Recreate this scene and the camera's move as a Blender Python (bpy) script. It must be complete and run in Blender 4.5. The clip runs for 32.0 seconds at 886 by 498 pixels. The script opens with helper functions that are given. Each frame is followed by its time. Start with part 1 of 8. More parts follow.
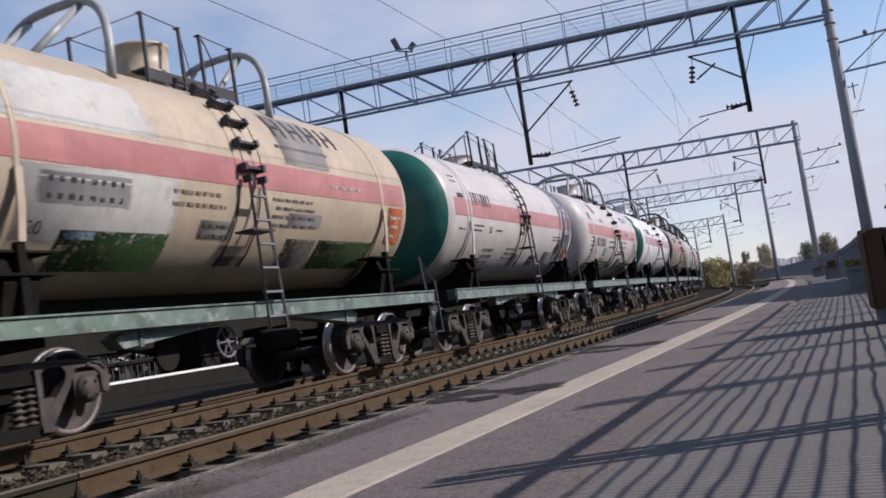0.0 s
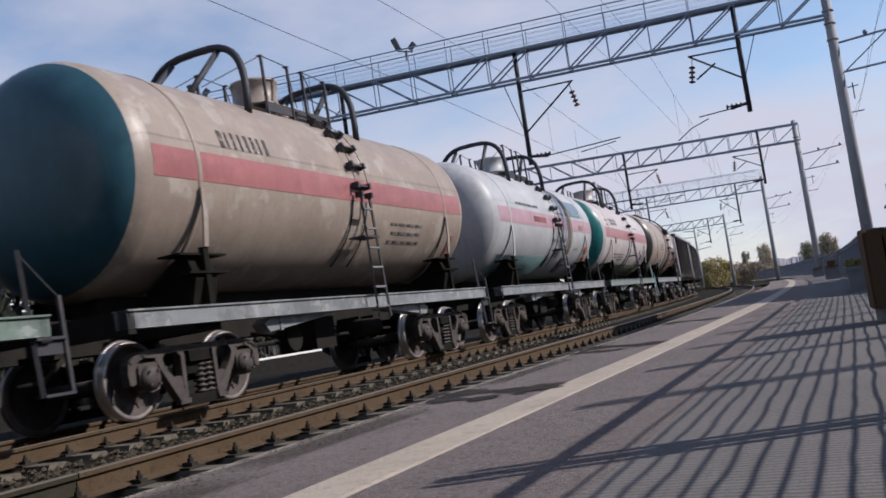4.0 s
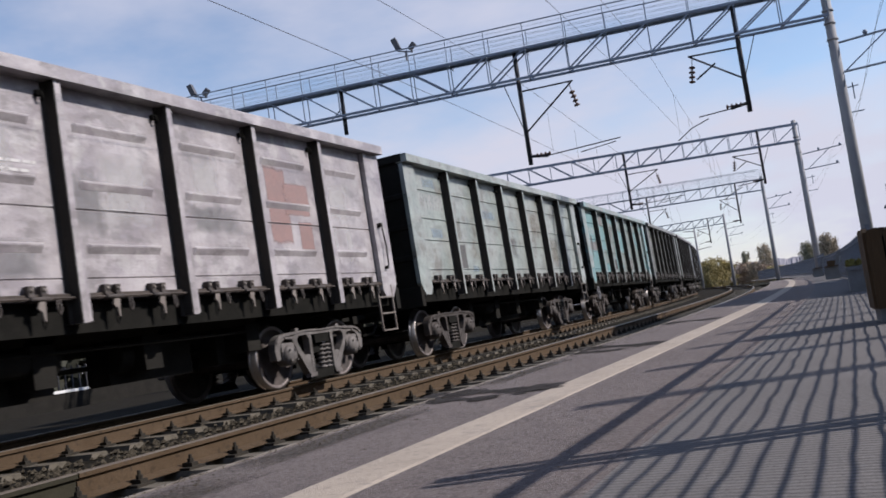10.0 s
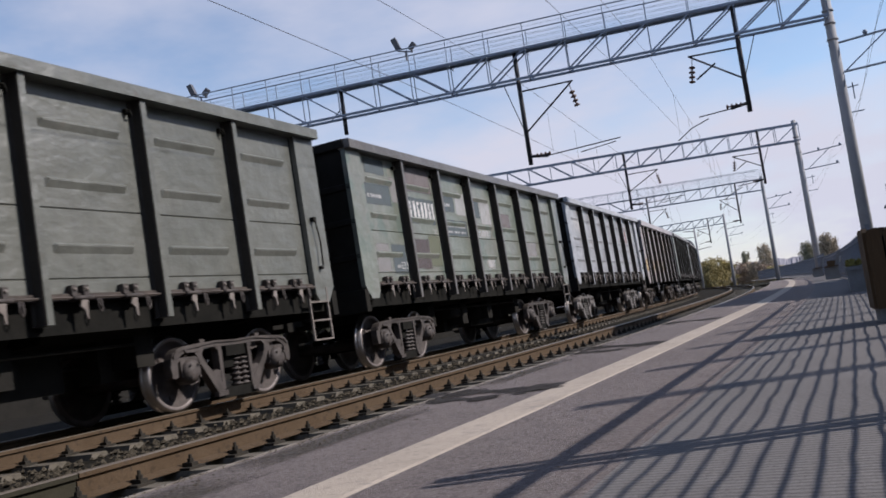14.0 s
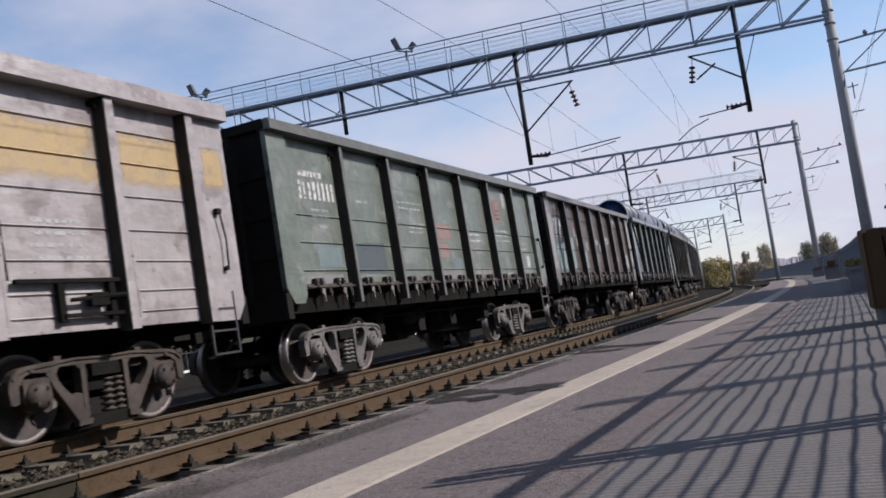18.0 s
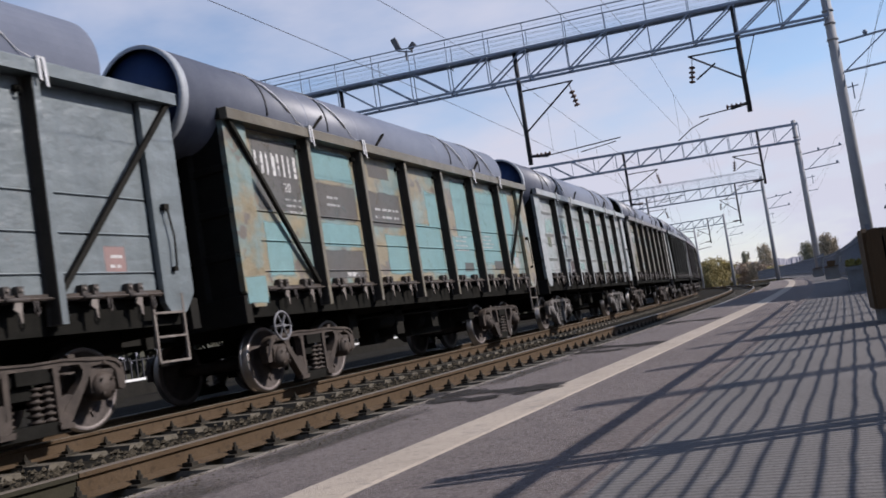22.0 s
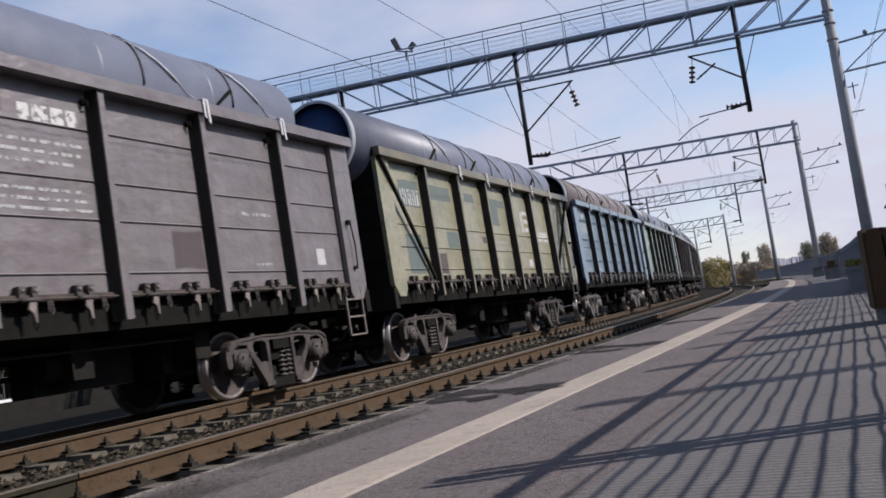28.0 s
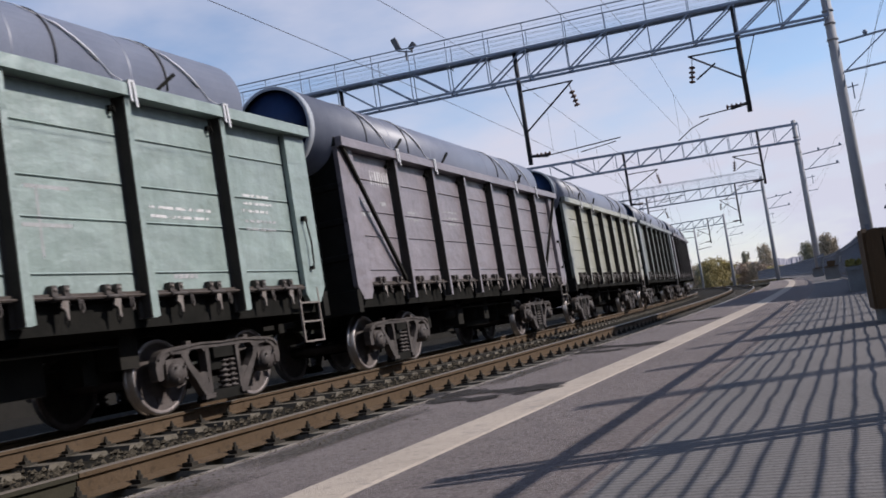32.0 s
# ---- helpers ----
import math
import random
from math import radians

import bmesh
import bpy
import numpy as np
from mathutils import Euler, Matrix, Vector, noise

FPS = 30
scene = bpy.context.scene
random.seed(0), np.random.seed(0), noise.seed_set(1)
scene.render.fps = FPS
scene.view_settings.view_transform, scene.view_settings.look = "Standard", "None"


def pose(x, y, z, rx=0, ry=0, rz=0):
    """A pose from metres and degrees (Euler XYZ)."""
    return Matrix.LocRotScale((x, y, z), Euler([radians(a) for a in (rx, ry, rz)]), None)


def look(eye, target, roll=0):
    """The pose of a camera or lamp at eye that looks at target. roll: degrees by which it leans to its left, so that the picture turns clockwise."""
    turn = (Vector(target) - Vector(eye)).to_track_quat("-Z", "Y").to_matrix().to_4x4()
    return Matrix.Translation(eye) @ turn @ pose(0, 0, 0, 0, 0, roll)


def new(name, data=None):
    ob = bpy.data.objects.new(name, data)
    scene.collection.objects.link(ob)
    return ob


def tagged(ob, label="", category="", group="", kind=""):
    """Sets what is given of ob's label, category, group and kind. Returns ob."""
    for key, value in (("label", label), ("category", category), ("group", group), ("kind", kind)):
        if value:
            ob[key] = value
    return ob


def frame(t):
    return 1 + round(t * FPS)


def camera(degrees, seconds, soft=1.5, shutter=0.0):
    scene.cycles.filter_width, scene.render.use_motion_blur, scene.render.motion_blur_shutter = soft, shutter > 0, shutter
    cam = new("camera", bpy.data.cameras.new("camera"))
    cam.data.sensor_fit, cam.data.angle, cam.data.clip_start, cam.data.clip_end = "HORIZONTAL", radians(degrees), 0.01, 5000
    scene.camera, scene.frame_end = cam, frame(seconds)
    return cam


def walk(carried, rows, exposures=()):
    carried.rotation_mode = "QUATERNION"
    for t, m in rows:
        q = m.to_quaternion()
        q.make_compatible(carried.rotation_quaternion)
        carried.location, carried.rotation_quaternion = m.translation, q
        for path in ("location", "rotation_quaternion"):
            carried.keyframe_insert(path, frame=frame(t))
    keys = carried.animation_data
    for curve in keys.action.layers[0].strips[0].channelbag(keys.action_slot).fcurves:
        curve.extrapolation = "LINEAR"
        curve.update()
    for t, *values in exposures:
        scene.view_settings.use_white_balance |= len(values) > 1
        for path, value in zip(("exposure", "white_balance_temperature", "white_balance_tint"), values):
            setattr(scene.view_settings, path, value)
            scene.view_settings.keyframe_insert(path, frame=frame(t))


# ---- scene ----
# ---------------- camera ----------------
EYE_Z = 0.642
cam = camera(52.05, 32.0, 1.7, 0.1)
HEAD = Vector((-math.sin(radians(24.438)) * math.cos(radians(4.5645)), math.cos(radians(24.438)) * math.cos(radians(4.5645)), math.sin(radians(4.5645))))
EYE = Vector((0, 0, EYE_Z))
VIEW = look(EYE, EYE + HEAD, -8.242)
walk(cam, [(0.0, VIEW), (32.0, VIEW)], [(0.0, 0.12, 6330, 15), (3.0, 0.12, 6330, 15), (5.0, 0.05, 6330, 15), (6.0, 0.0, 6330, 15), (7.0, 0.15, 6330, 15), (8.0, 0.18, 6330, 15), (32.0, 0.18, 6330, 15)])

# ---------------- world and sun ----------------
SUN_AZ = radians(23.5)   # from +x towards +y
SUN_EL = radians(36)
world = bpy.data.worlds.new("sky")
scene.world = world
world.use_nodes = True
wn = world.node_tree.nodes
sky = wn.new("ShaderNodeTexSky")
sky.sky_type = 'NISHITA'
sky.sun_disc = False
sky.sun_elevation = SUN_EL
sky.sun_rotation = radians(90) - SUN_AZ
sky.air_density, sky.dust_density, sky.ozone_density = 1.0, 0.25, 1.5
# thin veil of high cloud over the whole sky
wl = world.node_tree.links
wtc, wmap, wnoise, wramp, wmix = (wn.new("ShaderNode" + k) for k in ("TexCoord", "Mapping", "TexNoise", "MapRange", "Mix"))
wmap.inputs[3].default_value = (1.0, 1.6, 3.2)
wmap.inputs[2].default_value = (0.0, 0.0, 0.5)
wnoise.inputs["Scale"].default_value, wnoise.inputs["Detail"].default_value, wnoise.inputs["Roughness"].default_value = 2.1, 6, 0.55
wramp.inputs[1].default_value, wramp.inputs[2].default_value = 0.36, 0.66
wramp.inputs[3].default_value, wramp.inputs[4].default_value = 0.06, 0.8
wmix.data_type = 'RGBA'
wmix.inputs[7].default_value = (4.25, 4.35, 4.95, 1)
wl.new(wtc.outputs[0], wmap.inputs[0])
wl.new(wmap.outputs[0], wnoise.inputs[0])
wl.new(wnoise.outputs[0], wramp.inputs[0])
wsep, wlow, wmul = (wn.new("ShaderNode" + k) for k in ("SeparateXYZ", "MapRange", "Math"))
wlow.inputs[1].default_value, wlow.inputs[2].default_value = 0.0, 0.6      # the veil thins out overhead
wlow.inputs[3].default_value, wlow.inputs[4].default_value = 1.9, 0.3
wmul.operation = 'MULTIPLY'
wl.new(wtc.outputs[0], wsep.inputs[0])
wl.new(wsep.outputs[2], wlow.inputs[0])
wl.new(wramp.outputs[0], wmul.inputs[0])
wl.new(wlow.outputs[0], wmul.inputs[1])
wl.new(wmul.outputs[0], wmix.inputs[0])
wl.new(sky.outputs[0], wmix.inputs[6])
wl.new(wmix.outputs[2], wn["Background"].inputs[0])
wn["Background"].inputs[1].default_value = 0.136
sun = new("sun", bpy.data.lights.new("sun", 'SUN'))
sun.data.energy = 5.0
sun.data.angle = radians(0.5)
sun.data.color = (1.0, 0.94, 0.86)
SUN_DIR = Vector((math.cos(SUN_EL) * math.cos(SUN_AZ), math.cos(SUN_EL) * math.sin(SUN_AZ), math.sin(SUN_EL)))
sun.matrix_world = look(SUN_DIR * 60, (0, 0, 0))

# ---------------- the plan ----------------
TRACK_X = -8.764      # centre line of the train's track beside the camera
BEND = 589.0          # radius of the curve to the left
CANT = -1.186         # degrees
NEAR_TRACK = 4.60     # offset of the free track's centre line
PLAT_EDGE = 6.35
PLAT_Z = 0.20
GROUND_Z = -0.42
JOINT = 4.45          # rail joint of the free track


def on_path(s, off=0.0, z=0.0):
    """A point at s metres along the train's track, off metres to its right."""
    if s <= 0:
        return Vector((TRACK_X + off, s, z))
    a = s / BEND
    return Vector((TRACK_X - BEND + (BEND + off) * math.cos(a), (BEND + off) * math.sin(a), z))


def heading(s):
    return max(0.0, s) / BEND


def on_track(s, off=0.0, z=0.0):
    return Matrix.Translation(on_path(s, off, z)) @ Matrix.Rotation(heading(s), 4, 'Z')


# metres that the train has gone at each second (0 when the first light gondola is 14 m off)
GONE = [(0, -107.28), (1, -95.85), (2, -84.5), (3, -73.2), (4, -62.0), (5, -50.8), (6, -39.6), (7, -27.6), (8, -16.5), (9, -5.35), (10, 6.1), (11, 16.92), (12, 28.0), (13, 39.15), (14, 50.06), (15, 61.0), (16, 72.05), (17, 83.05), (18, 94.15), (19, 104.96), (20, 115.0), (21, 126.0), (22, 136.9), (23, 147.95), (24, 158.6), (25, 169.45), (26, 180.4), (27, 191.25), (28, 202.1), (29, 212.8), (30, 223.5), (31, 234.65), (32, 245.2)]
BASE = 13.99


def gone(t):
    for (a, x), (b, y) in zip(GONE, GONE[1:]):
        if t <= b:
            return x + (y - x) * (t - a) / (b - a)
    return GONE[-1][1]

# ---------------- materials ----------------
def nodes_of(name):
    m = bpy.data.materials.new(name)
    m.use_nodes = True
    nt = m.node_tree
    return m, nt, nt.nodes["Principled BSDF"]


def mix(nt, fac, a, b, mode='MIX'):
    n = nt.nodes.new("ShaderNodeMix")
    n.data_type, n.blend_type = 'RGBA', mode
    for sock, v in ((n.inputs[0], fac), (n.inputs[6], a), (n.inputs[7], b)):
        if isinstance(v, bpy.types.NodeSocket):
            nt.links.new(v, sock)
        elif isinstance(v, (tuple, list)):
            sock.default_value = (*v, 1.0) if len(v) == 3 else v
        else:
            sock.default_value = v
    return n.outputs[2]


def coords(nt, scale=(1, 1, 1), shift_random=False):
    tc = nt.nodes.new("ShaderNodeTexCoord")
    mp = nt.nodes.new("ShaderNodeMapping")
    mp.inputs[3].default_value = scale
    nt.links.new(tc.outputs[3], mp.inputs[0])
    if shift_random:
        oi = nt.nodes.new("ShaderNodeObjectInfo")
        mul = nt.nodes.new("ShaderNodeMath")
        mul.operation = 'MULTIPLY'
        mul.inputs[1].default_value = 60.0
        nt.links.new(oi.outputs[5], mul.inputs[0])
        nt.links.new(mul.outputs[0], mp.inputs[1])
    return mp.outputs[0]


def tex(nt, vec, scale, detail=5.0, rough=0.6, lo=0.35, hi=0.65):
    n = nt.nodes.new("ShaderNodeTexNoise")
    n.inputs["Scale"].default_value, n.inputs["Detail"].default_value, n.inputs["Roughness"].default_value = scale, detail, rough
    nt.links.new(vec, n.inputs["Vector"])
    r = nt.nodes.new("ShaderNodeMapRange")
    r.inputs[1].default_value, r.inputs[2].default_value = lo, hi
    nt.links.new(n.outputs[0], r.inputs[0])
    return r.outputs[0]


def scaled(nt, v, k):
    n = nt.nodes.new("ShaderNodeMath")
    n.operation = 'MULTIPLY'
    n.inputs[1].default_value = k
    nt.links.new(v, n.inputs[0])
    return n.outputs[0]


def bump(nt, bsdf, height, strength, dist=0.01):
    b = nt.nodes.new("ShaderNodeBump")
    b.inputs["Strength"].default_value, b.inputs["Distance"].default_value = strength, dist
    nt.links.new(height, b.inputs["Height"])
    nt.links.new(b.outputs[0], bsdf.inputs["Normal"])


def surface(name, base, other, scale=4.0, grain=60.0, rough=0.7, metal=0.0, relief=0.25, amount=0.8, rand=False, stretch=(1, 1, 1), spec=0.3):
    """A worn surface: two colours blended by large stains, a fine grain and relief."""
    m, nt, b = nodes_of(name)
    v = coords(nt, stretch, rand)
    big = tex(nt, v, scale, 6, 0.65, 0.38, 0.66)
    fine = tex(nt, v, grain, 4, 0.6, 0.3, 0.7)
    c = mix(nt, scaled(nt, big, amount), base, other)
    c = mix(nt, scaled(nt, fine, 0.35), c, tuple(x * 0.55 for x in base))
    nt.links.new(c, b.inputs["Base Color"])
    b.inputs["Roughness"].default_value, b.inputs["Metallic"].default_value = rough, metal
    b.inputs["Specular IOR Level"].default_value = spec
    bump(nt, b, fine, relief)
    return m


def speckle(m, scale, lo, hi, colour, amount, stretch=(1, 1, 1)):
    """Lays specks or stains of another colour over what the material has."""
    nt = m.node_tree
    sock = nt.nodes["Principled BSDF"].inputs["Base Color"]
    old = sock.links[0].from_socket
    nt.links.new(mix(nt, scaled(nt, tex(nt, coords(nt, stretch), scale, 4, 0.65, lo, hi), amount), old, colour), sock)


def plain(name, base, rough=0.5, metal=0.0):
    m, nt, b = nodes_of(name)
    v = coords(nt)
    fine = tex(nt, v, 25, 4, 0.6, 0.3, 0.7)
    c = mix(nt, scaled(nt, fine, 0.3), base, tuple(x * 0.6 for x in base))
    nt.links.new(c, b.inputs["Base Color"])
    b.inputs["Roughness"].default_value, b.inputs["Metallic"].default_value = rough, metal
    return m


ASPHALT = surface("asphalt", (0.176, 0.146, 0.139), (0.212, 0.178, 0.168), 0.7, 160, 0.9, 0, 0.7)
LINE = surface("line_paint", (0.40, 0.338, 0.275), (0.31, 0.262, 0.213), 3, 90, 0.8, 0, 0.3)
speckle(ASPHALT, 70, 0.52, 0.64, (0.29, 0.265, 0.25), 0.62)
speckle(ASPHALT, 42, 0.51, 0.60, (0.06, 0.05, 0.046), 0.5)
speckle(ASPHALT, 2.2, 0.52, 0.66, (0.11, 0.094, 0.089), 0.35)
speckle(ASPHALT, 120, 0.5, 0.6, (0.07, 0.058, 0.054), 0.5)
speckle(LINE, 30, 0.55, 0.68, (0.13, 0.12, 0.11), 0.5)
speckle(LINE, 5, 0.56, 0.66, (0.2, 0.18, 0.16), 0.5)
KERB = surface("kerb_concrete", (0.21, 0.186, 0.162), (0.15, 0.13, 0.11), 2, 80, 0.9)
speckle(KERB, 7, 0.5, 0.62, (0.07, 0.055, 0.042), 0.7)
BALLAST = surface("ballast", (0.026, 0.023, 0.018), (0.011, 0.01, 0.008), 3, 24, 0.95, 0, 0.9, spec=0.05)
STONE = surface("ballast_stone", (0.09, 0.076, 0.055), (0.014, 0.012, 0.009), 9, 60, 0.95, 0, 0.5, spec=0.1)
SLEEPER = surface("sleeper_concrete", (0.125, 0.108, 0.083), (0.055, 0.048, 0.035), 3, 70, 0.9)
RUST = surface("rusty_rail", (0.068, 0.045, 0.026), (0.093, 0.064, 0.04), 3, 60, 0.85, 0.0, 0.3, spec=0.15)
RAIL_TOP = surface("polished_rail_head", (0.21, 0.175, 0.135), (0.13, 0.10, 0.075), 2, 30, 0.4, 0.5, 0.05)
FASTEN = surface("fastening_iron", (0.02, 0.017, 0.012), (0.035, 0.027, 0.018), 9, 60, 0.85)
speckle(RUST, 14, 0.55, 0.68, (0.03, 0.022, 0.015), 0.7)
speckle(SLEEPER, 9, 0.52, 0.64, (0.035, 0.03, 0.024), 0.7)
SOIL = surface("trackside_soil", (0.03, 0.028, 0.02), (0.022, 0.02, 0.014), 0.4, 8, 0.95, 0, 0.6, spec=0.05)
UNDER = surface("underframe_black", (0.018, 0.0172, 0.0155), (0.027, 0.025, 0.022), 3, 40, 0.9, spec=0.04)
BOGIE = surface("bogie_cast_steel", (0.075, 0.063, 0.057), (0.022, 0.018, 0.016), 4, 50, 0.6, 0.1, 0.3, rand=True)
BOGIE_PALE = surface("bogie_pale_grey", (0.16, 0.146, 0.138), (0.045, 0.039, 0.035), 4, 50, 0.6, 0.1, 0.3, rand=True)
BOGIE_BROWN = surface("bogie_brown", (0.068, 0.053, 0.044), (0.018, 0.014, 0.012), 4, 50, 0.65, 0.05, 0.3, rand=True)
WHEEL = surface("wheel_steel", (0.075, 0.06, 0.055), (0.022, 0.018, 0.016), 4, 40, 0.75, 0.0, 0.2)
WHEEL_RIM = surface("worn_wheel_rim", (0.17, 0.145, 0.137), (0.10, 0.083, 0.076), 6, 40, 0.5, 0.2, 0.2)
TREAD = surface("bright_wheel_tread", (0.4, 0.37, 0.35), (0.26, 0.23, 0.21), 6, 40, 0.42, 1.0, 0.05)
NEAR_BLACK = surface("near_black", (0.010, 0.010, 0.009), (0.018, 0.017, 0.015), 3, 40, 0.9, spec=0.04)
STEEL = surface("gantry_steel", (0.28, 0.33, 0.41), (0.2, 0.235, 0.29), 3, 40, 0.6, 0.2, 0.1)
LOCK_STEEL = surface("worn_lock_steel", (0.22, 0.195, 0.175), (0.09, 0.07, 0.06), 7, 60, 0.6, 0.2, 0.2, rand=True)
# near-black that holds the shade on the flanks of the posts
POST_SHADE = surface("post_flank_shade", (0.035, 0.032, 0.028), (0.048, 0.041, 0.035), 3, 40, 0.8, 0, 0.1, spec=0.1)
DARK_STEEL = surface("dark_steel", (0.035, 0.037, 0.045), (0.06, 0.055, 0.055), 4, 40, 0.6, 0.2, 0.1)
PALE_STEEL = surface("pale_grey_steel", (0.2, 0.2, 0.215), (0.12, 0.115, 0.12), 4, 40, 0.6, 0.2, 0.1)
MAST = surface("mast_concrete", (0.36, 0.36, 0.37), (0.27, 0.27, 0.28), 1.2, 60, 0.9)
WOOD = surface("stained_timber", (0.065, 0.038, 0.017), (0.095, 0.058, 0.026), 3, 70, 0.7, 0, 0.4, rand=True, stretch=(1, 1, 0.1))

# ---------------- mesh helpers ----------------
def part(name, bm, material, parent=None, label="", m=None):
    """Links a bmesh as one mesh object, under parent if there is one."""
    me = bpy.data.meshes.new(name)
    bm.to_mesh(me)
    bm.free()
    for mat in (material if isinstance(material, (list, tuple)) else [material]):
        me.materials.append(mat)
    return put(name, me, parent, label, m)


def put(name, me, parent=None, label="", m=None, material=None):
    ob = new(name, me)
    if parent:
        ob.parent = parent
    if m is not None:
        ob.matrix_basis = m
    if label:
        ob["label"] = label
    if material:
        ob.material_slots[0].link = 'OBJECT'
        ob.material_slots[0].material = material
    return ob


def thing(name, label, category, group="", kind="", m=None):
    ob = tagged(new(name), label, category, group, kind)
    if m is not None:
        ob.matrix_basis = m
    return ob


def box(bm, x0, x1, y0, y1, z0, z1, m=None, mat=0):
    vs = [Vector((x, y, z)) for x in (x0, x1) for y in (y0, y1) for z in (z0, z1)]
    if m is not None:
        vs = [m @ v for v in vs]
    b = [bm.verts.new(v) for v in vs]
    for f in ((0, 1, 3, 2), (4, 6, 7, 5), (0, 4, 5, 1), (2, 3, 7, 6), (0, 2, 6, 4), (1, 5, 7, 3)):
        bm.faces.new([b[i] for i in f]).material_index = mat
    return b


def beam(bm, a, b, r, sides=4, r2=None, mat=0):
    """A bar of radius r from a to b."""
    a, b = Vector(a), Vector(b)
    q = (b - a).to_track_quat('Z', 'Y').to_matrix()
    off = math.pi / 4 if sides == 4 else 0
    rings = []
    for c, rr in ((a, r), (b, r if r2 is None else r2)):
        rings.append([bm.verts.new(c + q @ Vector((rr * math.cos(off + 2 * math.pi * i / sides), rr * math.sin(off + 2 * math.pi * i / sides), 0))) for i in range(sides)])
    for i in range(sides):
        j = (i + 1) % sides
        f = bm.faces.new((rings[0][i], rings[0][j], rings[1][j], rings[1][i]))
        f.material_index = mat
        f.smooth = sides > 6
    bm.faces.new(rings[0][::-1]).material_index = mat
    bm.faces.new(rings[1]).material_index = mat


def tube(bm, pts, r, sides=6, mat=0):
    """A bent rod through pts, one closed skin."""
    pts = [Vector(p) for p in pts]
    rings, n = [], len(pts)
    for i, p in enumerate(pts):
        d = (pts[min(i + 1, n - 1)] - pts[max(i - 1, 0)]).normalized()
        q = d.to_track_quat('Z', 'Y' if abs(d.y) < 0.95 else 'X').to_matrix()
        if rings:
            ref = (rings[-1][0].co - pts[i - 1])
            u = (ref - d * ref.dot(d)).normalized()
        else:
            u = q @ Vector((1, 0, 0))
        w = d.cross(u)
        rings.append([bm.verts.new(p + (u * math.cos(2 * math.pi * k / sides) + w * math.sin(2 * math.pi * k / sides)) * r) for k in range(sides)])
    for a, b in zip(rings, rings[1:]):
        for k in range(sides):
            f = bm.faces.new((a[k], a[(k + 1) % sides], b[(k + 1) % sides], b[k]))
            f.material_index, f.smooth = mat, sides > 4
    bm.faces.new(rings[0][::-1]).material_index = mat
    bm.faces.new(rings[-1]).material_index = mat


def extrude_poly(bm, poly, axis, a, b, mat=0):
    """A prism of a flat outline: poly of (u, v); axis 'x', 'y' or 'z' from a to b."""
    def at(u, v, w):
        return {'x': (w, u, v), 'y': (u, w, v), 'z': (u, v, w)}[axis]
    lo = [bm.verts.new(at(u, v, a)) for u, v in poly]
    hi = [bm.verts.new(at(u, v, b)) for u, v in poly]
    n = len(poly)
    fs = [bm.faces.new(lo[::-1]), bm.faces.new(hi)]
    for i in range(n):
        fs.append(bm.faces.new((lo[i], lo[(i + 1) % n], hi[(i + 1) % n], hi[i])))
    for f in fs:
        f.material_index = mat
    return fs


def lathe(bm, prof, axis='y', seg=24, mat=0, smooth=True, centre=(0, 0, 0), close=True):
    """Turns a profile of (along, radius) about an axis through centre."""
    rings = []
    for u, r in prof:
        ring = []
        for i in range(seg):
            a = 2 * math.pi * i / seg
            c, s = r * math.cos(a), r * math.sin(a)
            v = {'x': (u, c, s), 'y': (c, u, s), 'z': (c, s, u)}[axis]
            ring.append(bm.verts.new(Vector(v) + Vector(centre)))
        rings.append(ring)
    for r0, r1 in zip(rings, rings[1:]):
        for i in range(seg):
            j = (i + 1) % seg
            f = bm.faces.new((r0[i], r0[j], r1[j], r1[i]))
            f.material_index, f.smooth = mat, smooth
    if close:
        bm.faces.new(rings[0][::-1]).material_index = mat
        bm.faces.new(rings[-1]).material_index = mat
    return rings


def ribbon(bm, offs_z, s0, s1, step, mat=0, drift=0.0):
    """A strip or rail along the track: a section of (off, z) swept from s0 to s1 (open section)."""
    n = max(1, int((s1 - s0) / step))
    prev = None
    for i in range(n + 1):
        s = s0 + (s1 - s0) * i / n
        ring = [bm.verts.new(on_path(s, o + drift * max(0.0, min(s, 15.0)), z)) for o, z in offs_z]
        if prev:
            for k in range(len(ring) - 1):
                bm.faces.new((prev[k], prev[k + 1], ring[k + 1], ring[k])).material_index = mat
        prev = ring

# ---------------- ground, tracks, platform ----------------
def flat(name, x0, x1, y0, y1, z, material, label="", category="", n=1):
    bm = bmesh.new()
    for i in range(n):
        for j in range(n):
            a, b = x0 + (x1 - x0) * i / n, x0 + (x1 - x0) * (i + 1) / n
            c, d = y0 + (y1 - y0) * j / n, y0 + (y1 - y0) * (j + 1) / n
            bm.faces.new([bm.verts.new(v) for v in ((a, c, z), (b, c, z), (b, d, z), (a, d, z))])
    bmesh.ops.remove_doubles(bm, verts=bm.verts, dist=0.001)
    return tagged(part(name, bm, material), label, category, kind="structure")


flat("ground", -2200, 2200, -2200, 2200, GROUND_Z - 0.12, SOIL, "dry brown trackside soil reaching the horizon", "ground", 8)

bm = bmesh.new()
ribbon(bm, [(-14.5, GROUND_Z - 0.1), (-12.5, -0.3), (-2.2, -0.25), (2.2, -0.245), (3.0, -0.25), (PLAT_EDGE - 0.02, -0.25), (PLAT_EDGE, GROUND_Z - 0.1)], -120, 560, 4)
tagged(part("ballast_bed", bm, BALLAST), "dark grey crushed stone ballast under the tracks", "ballast", kind="structure")

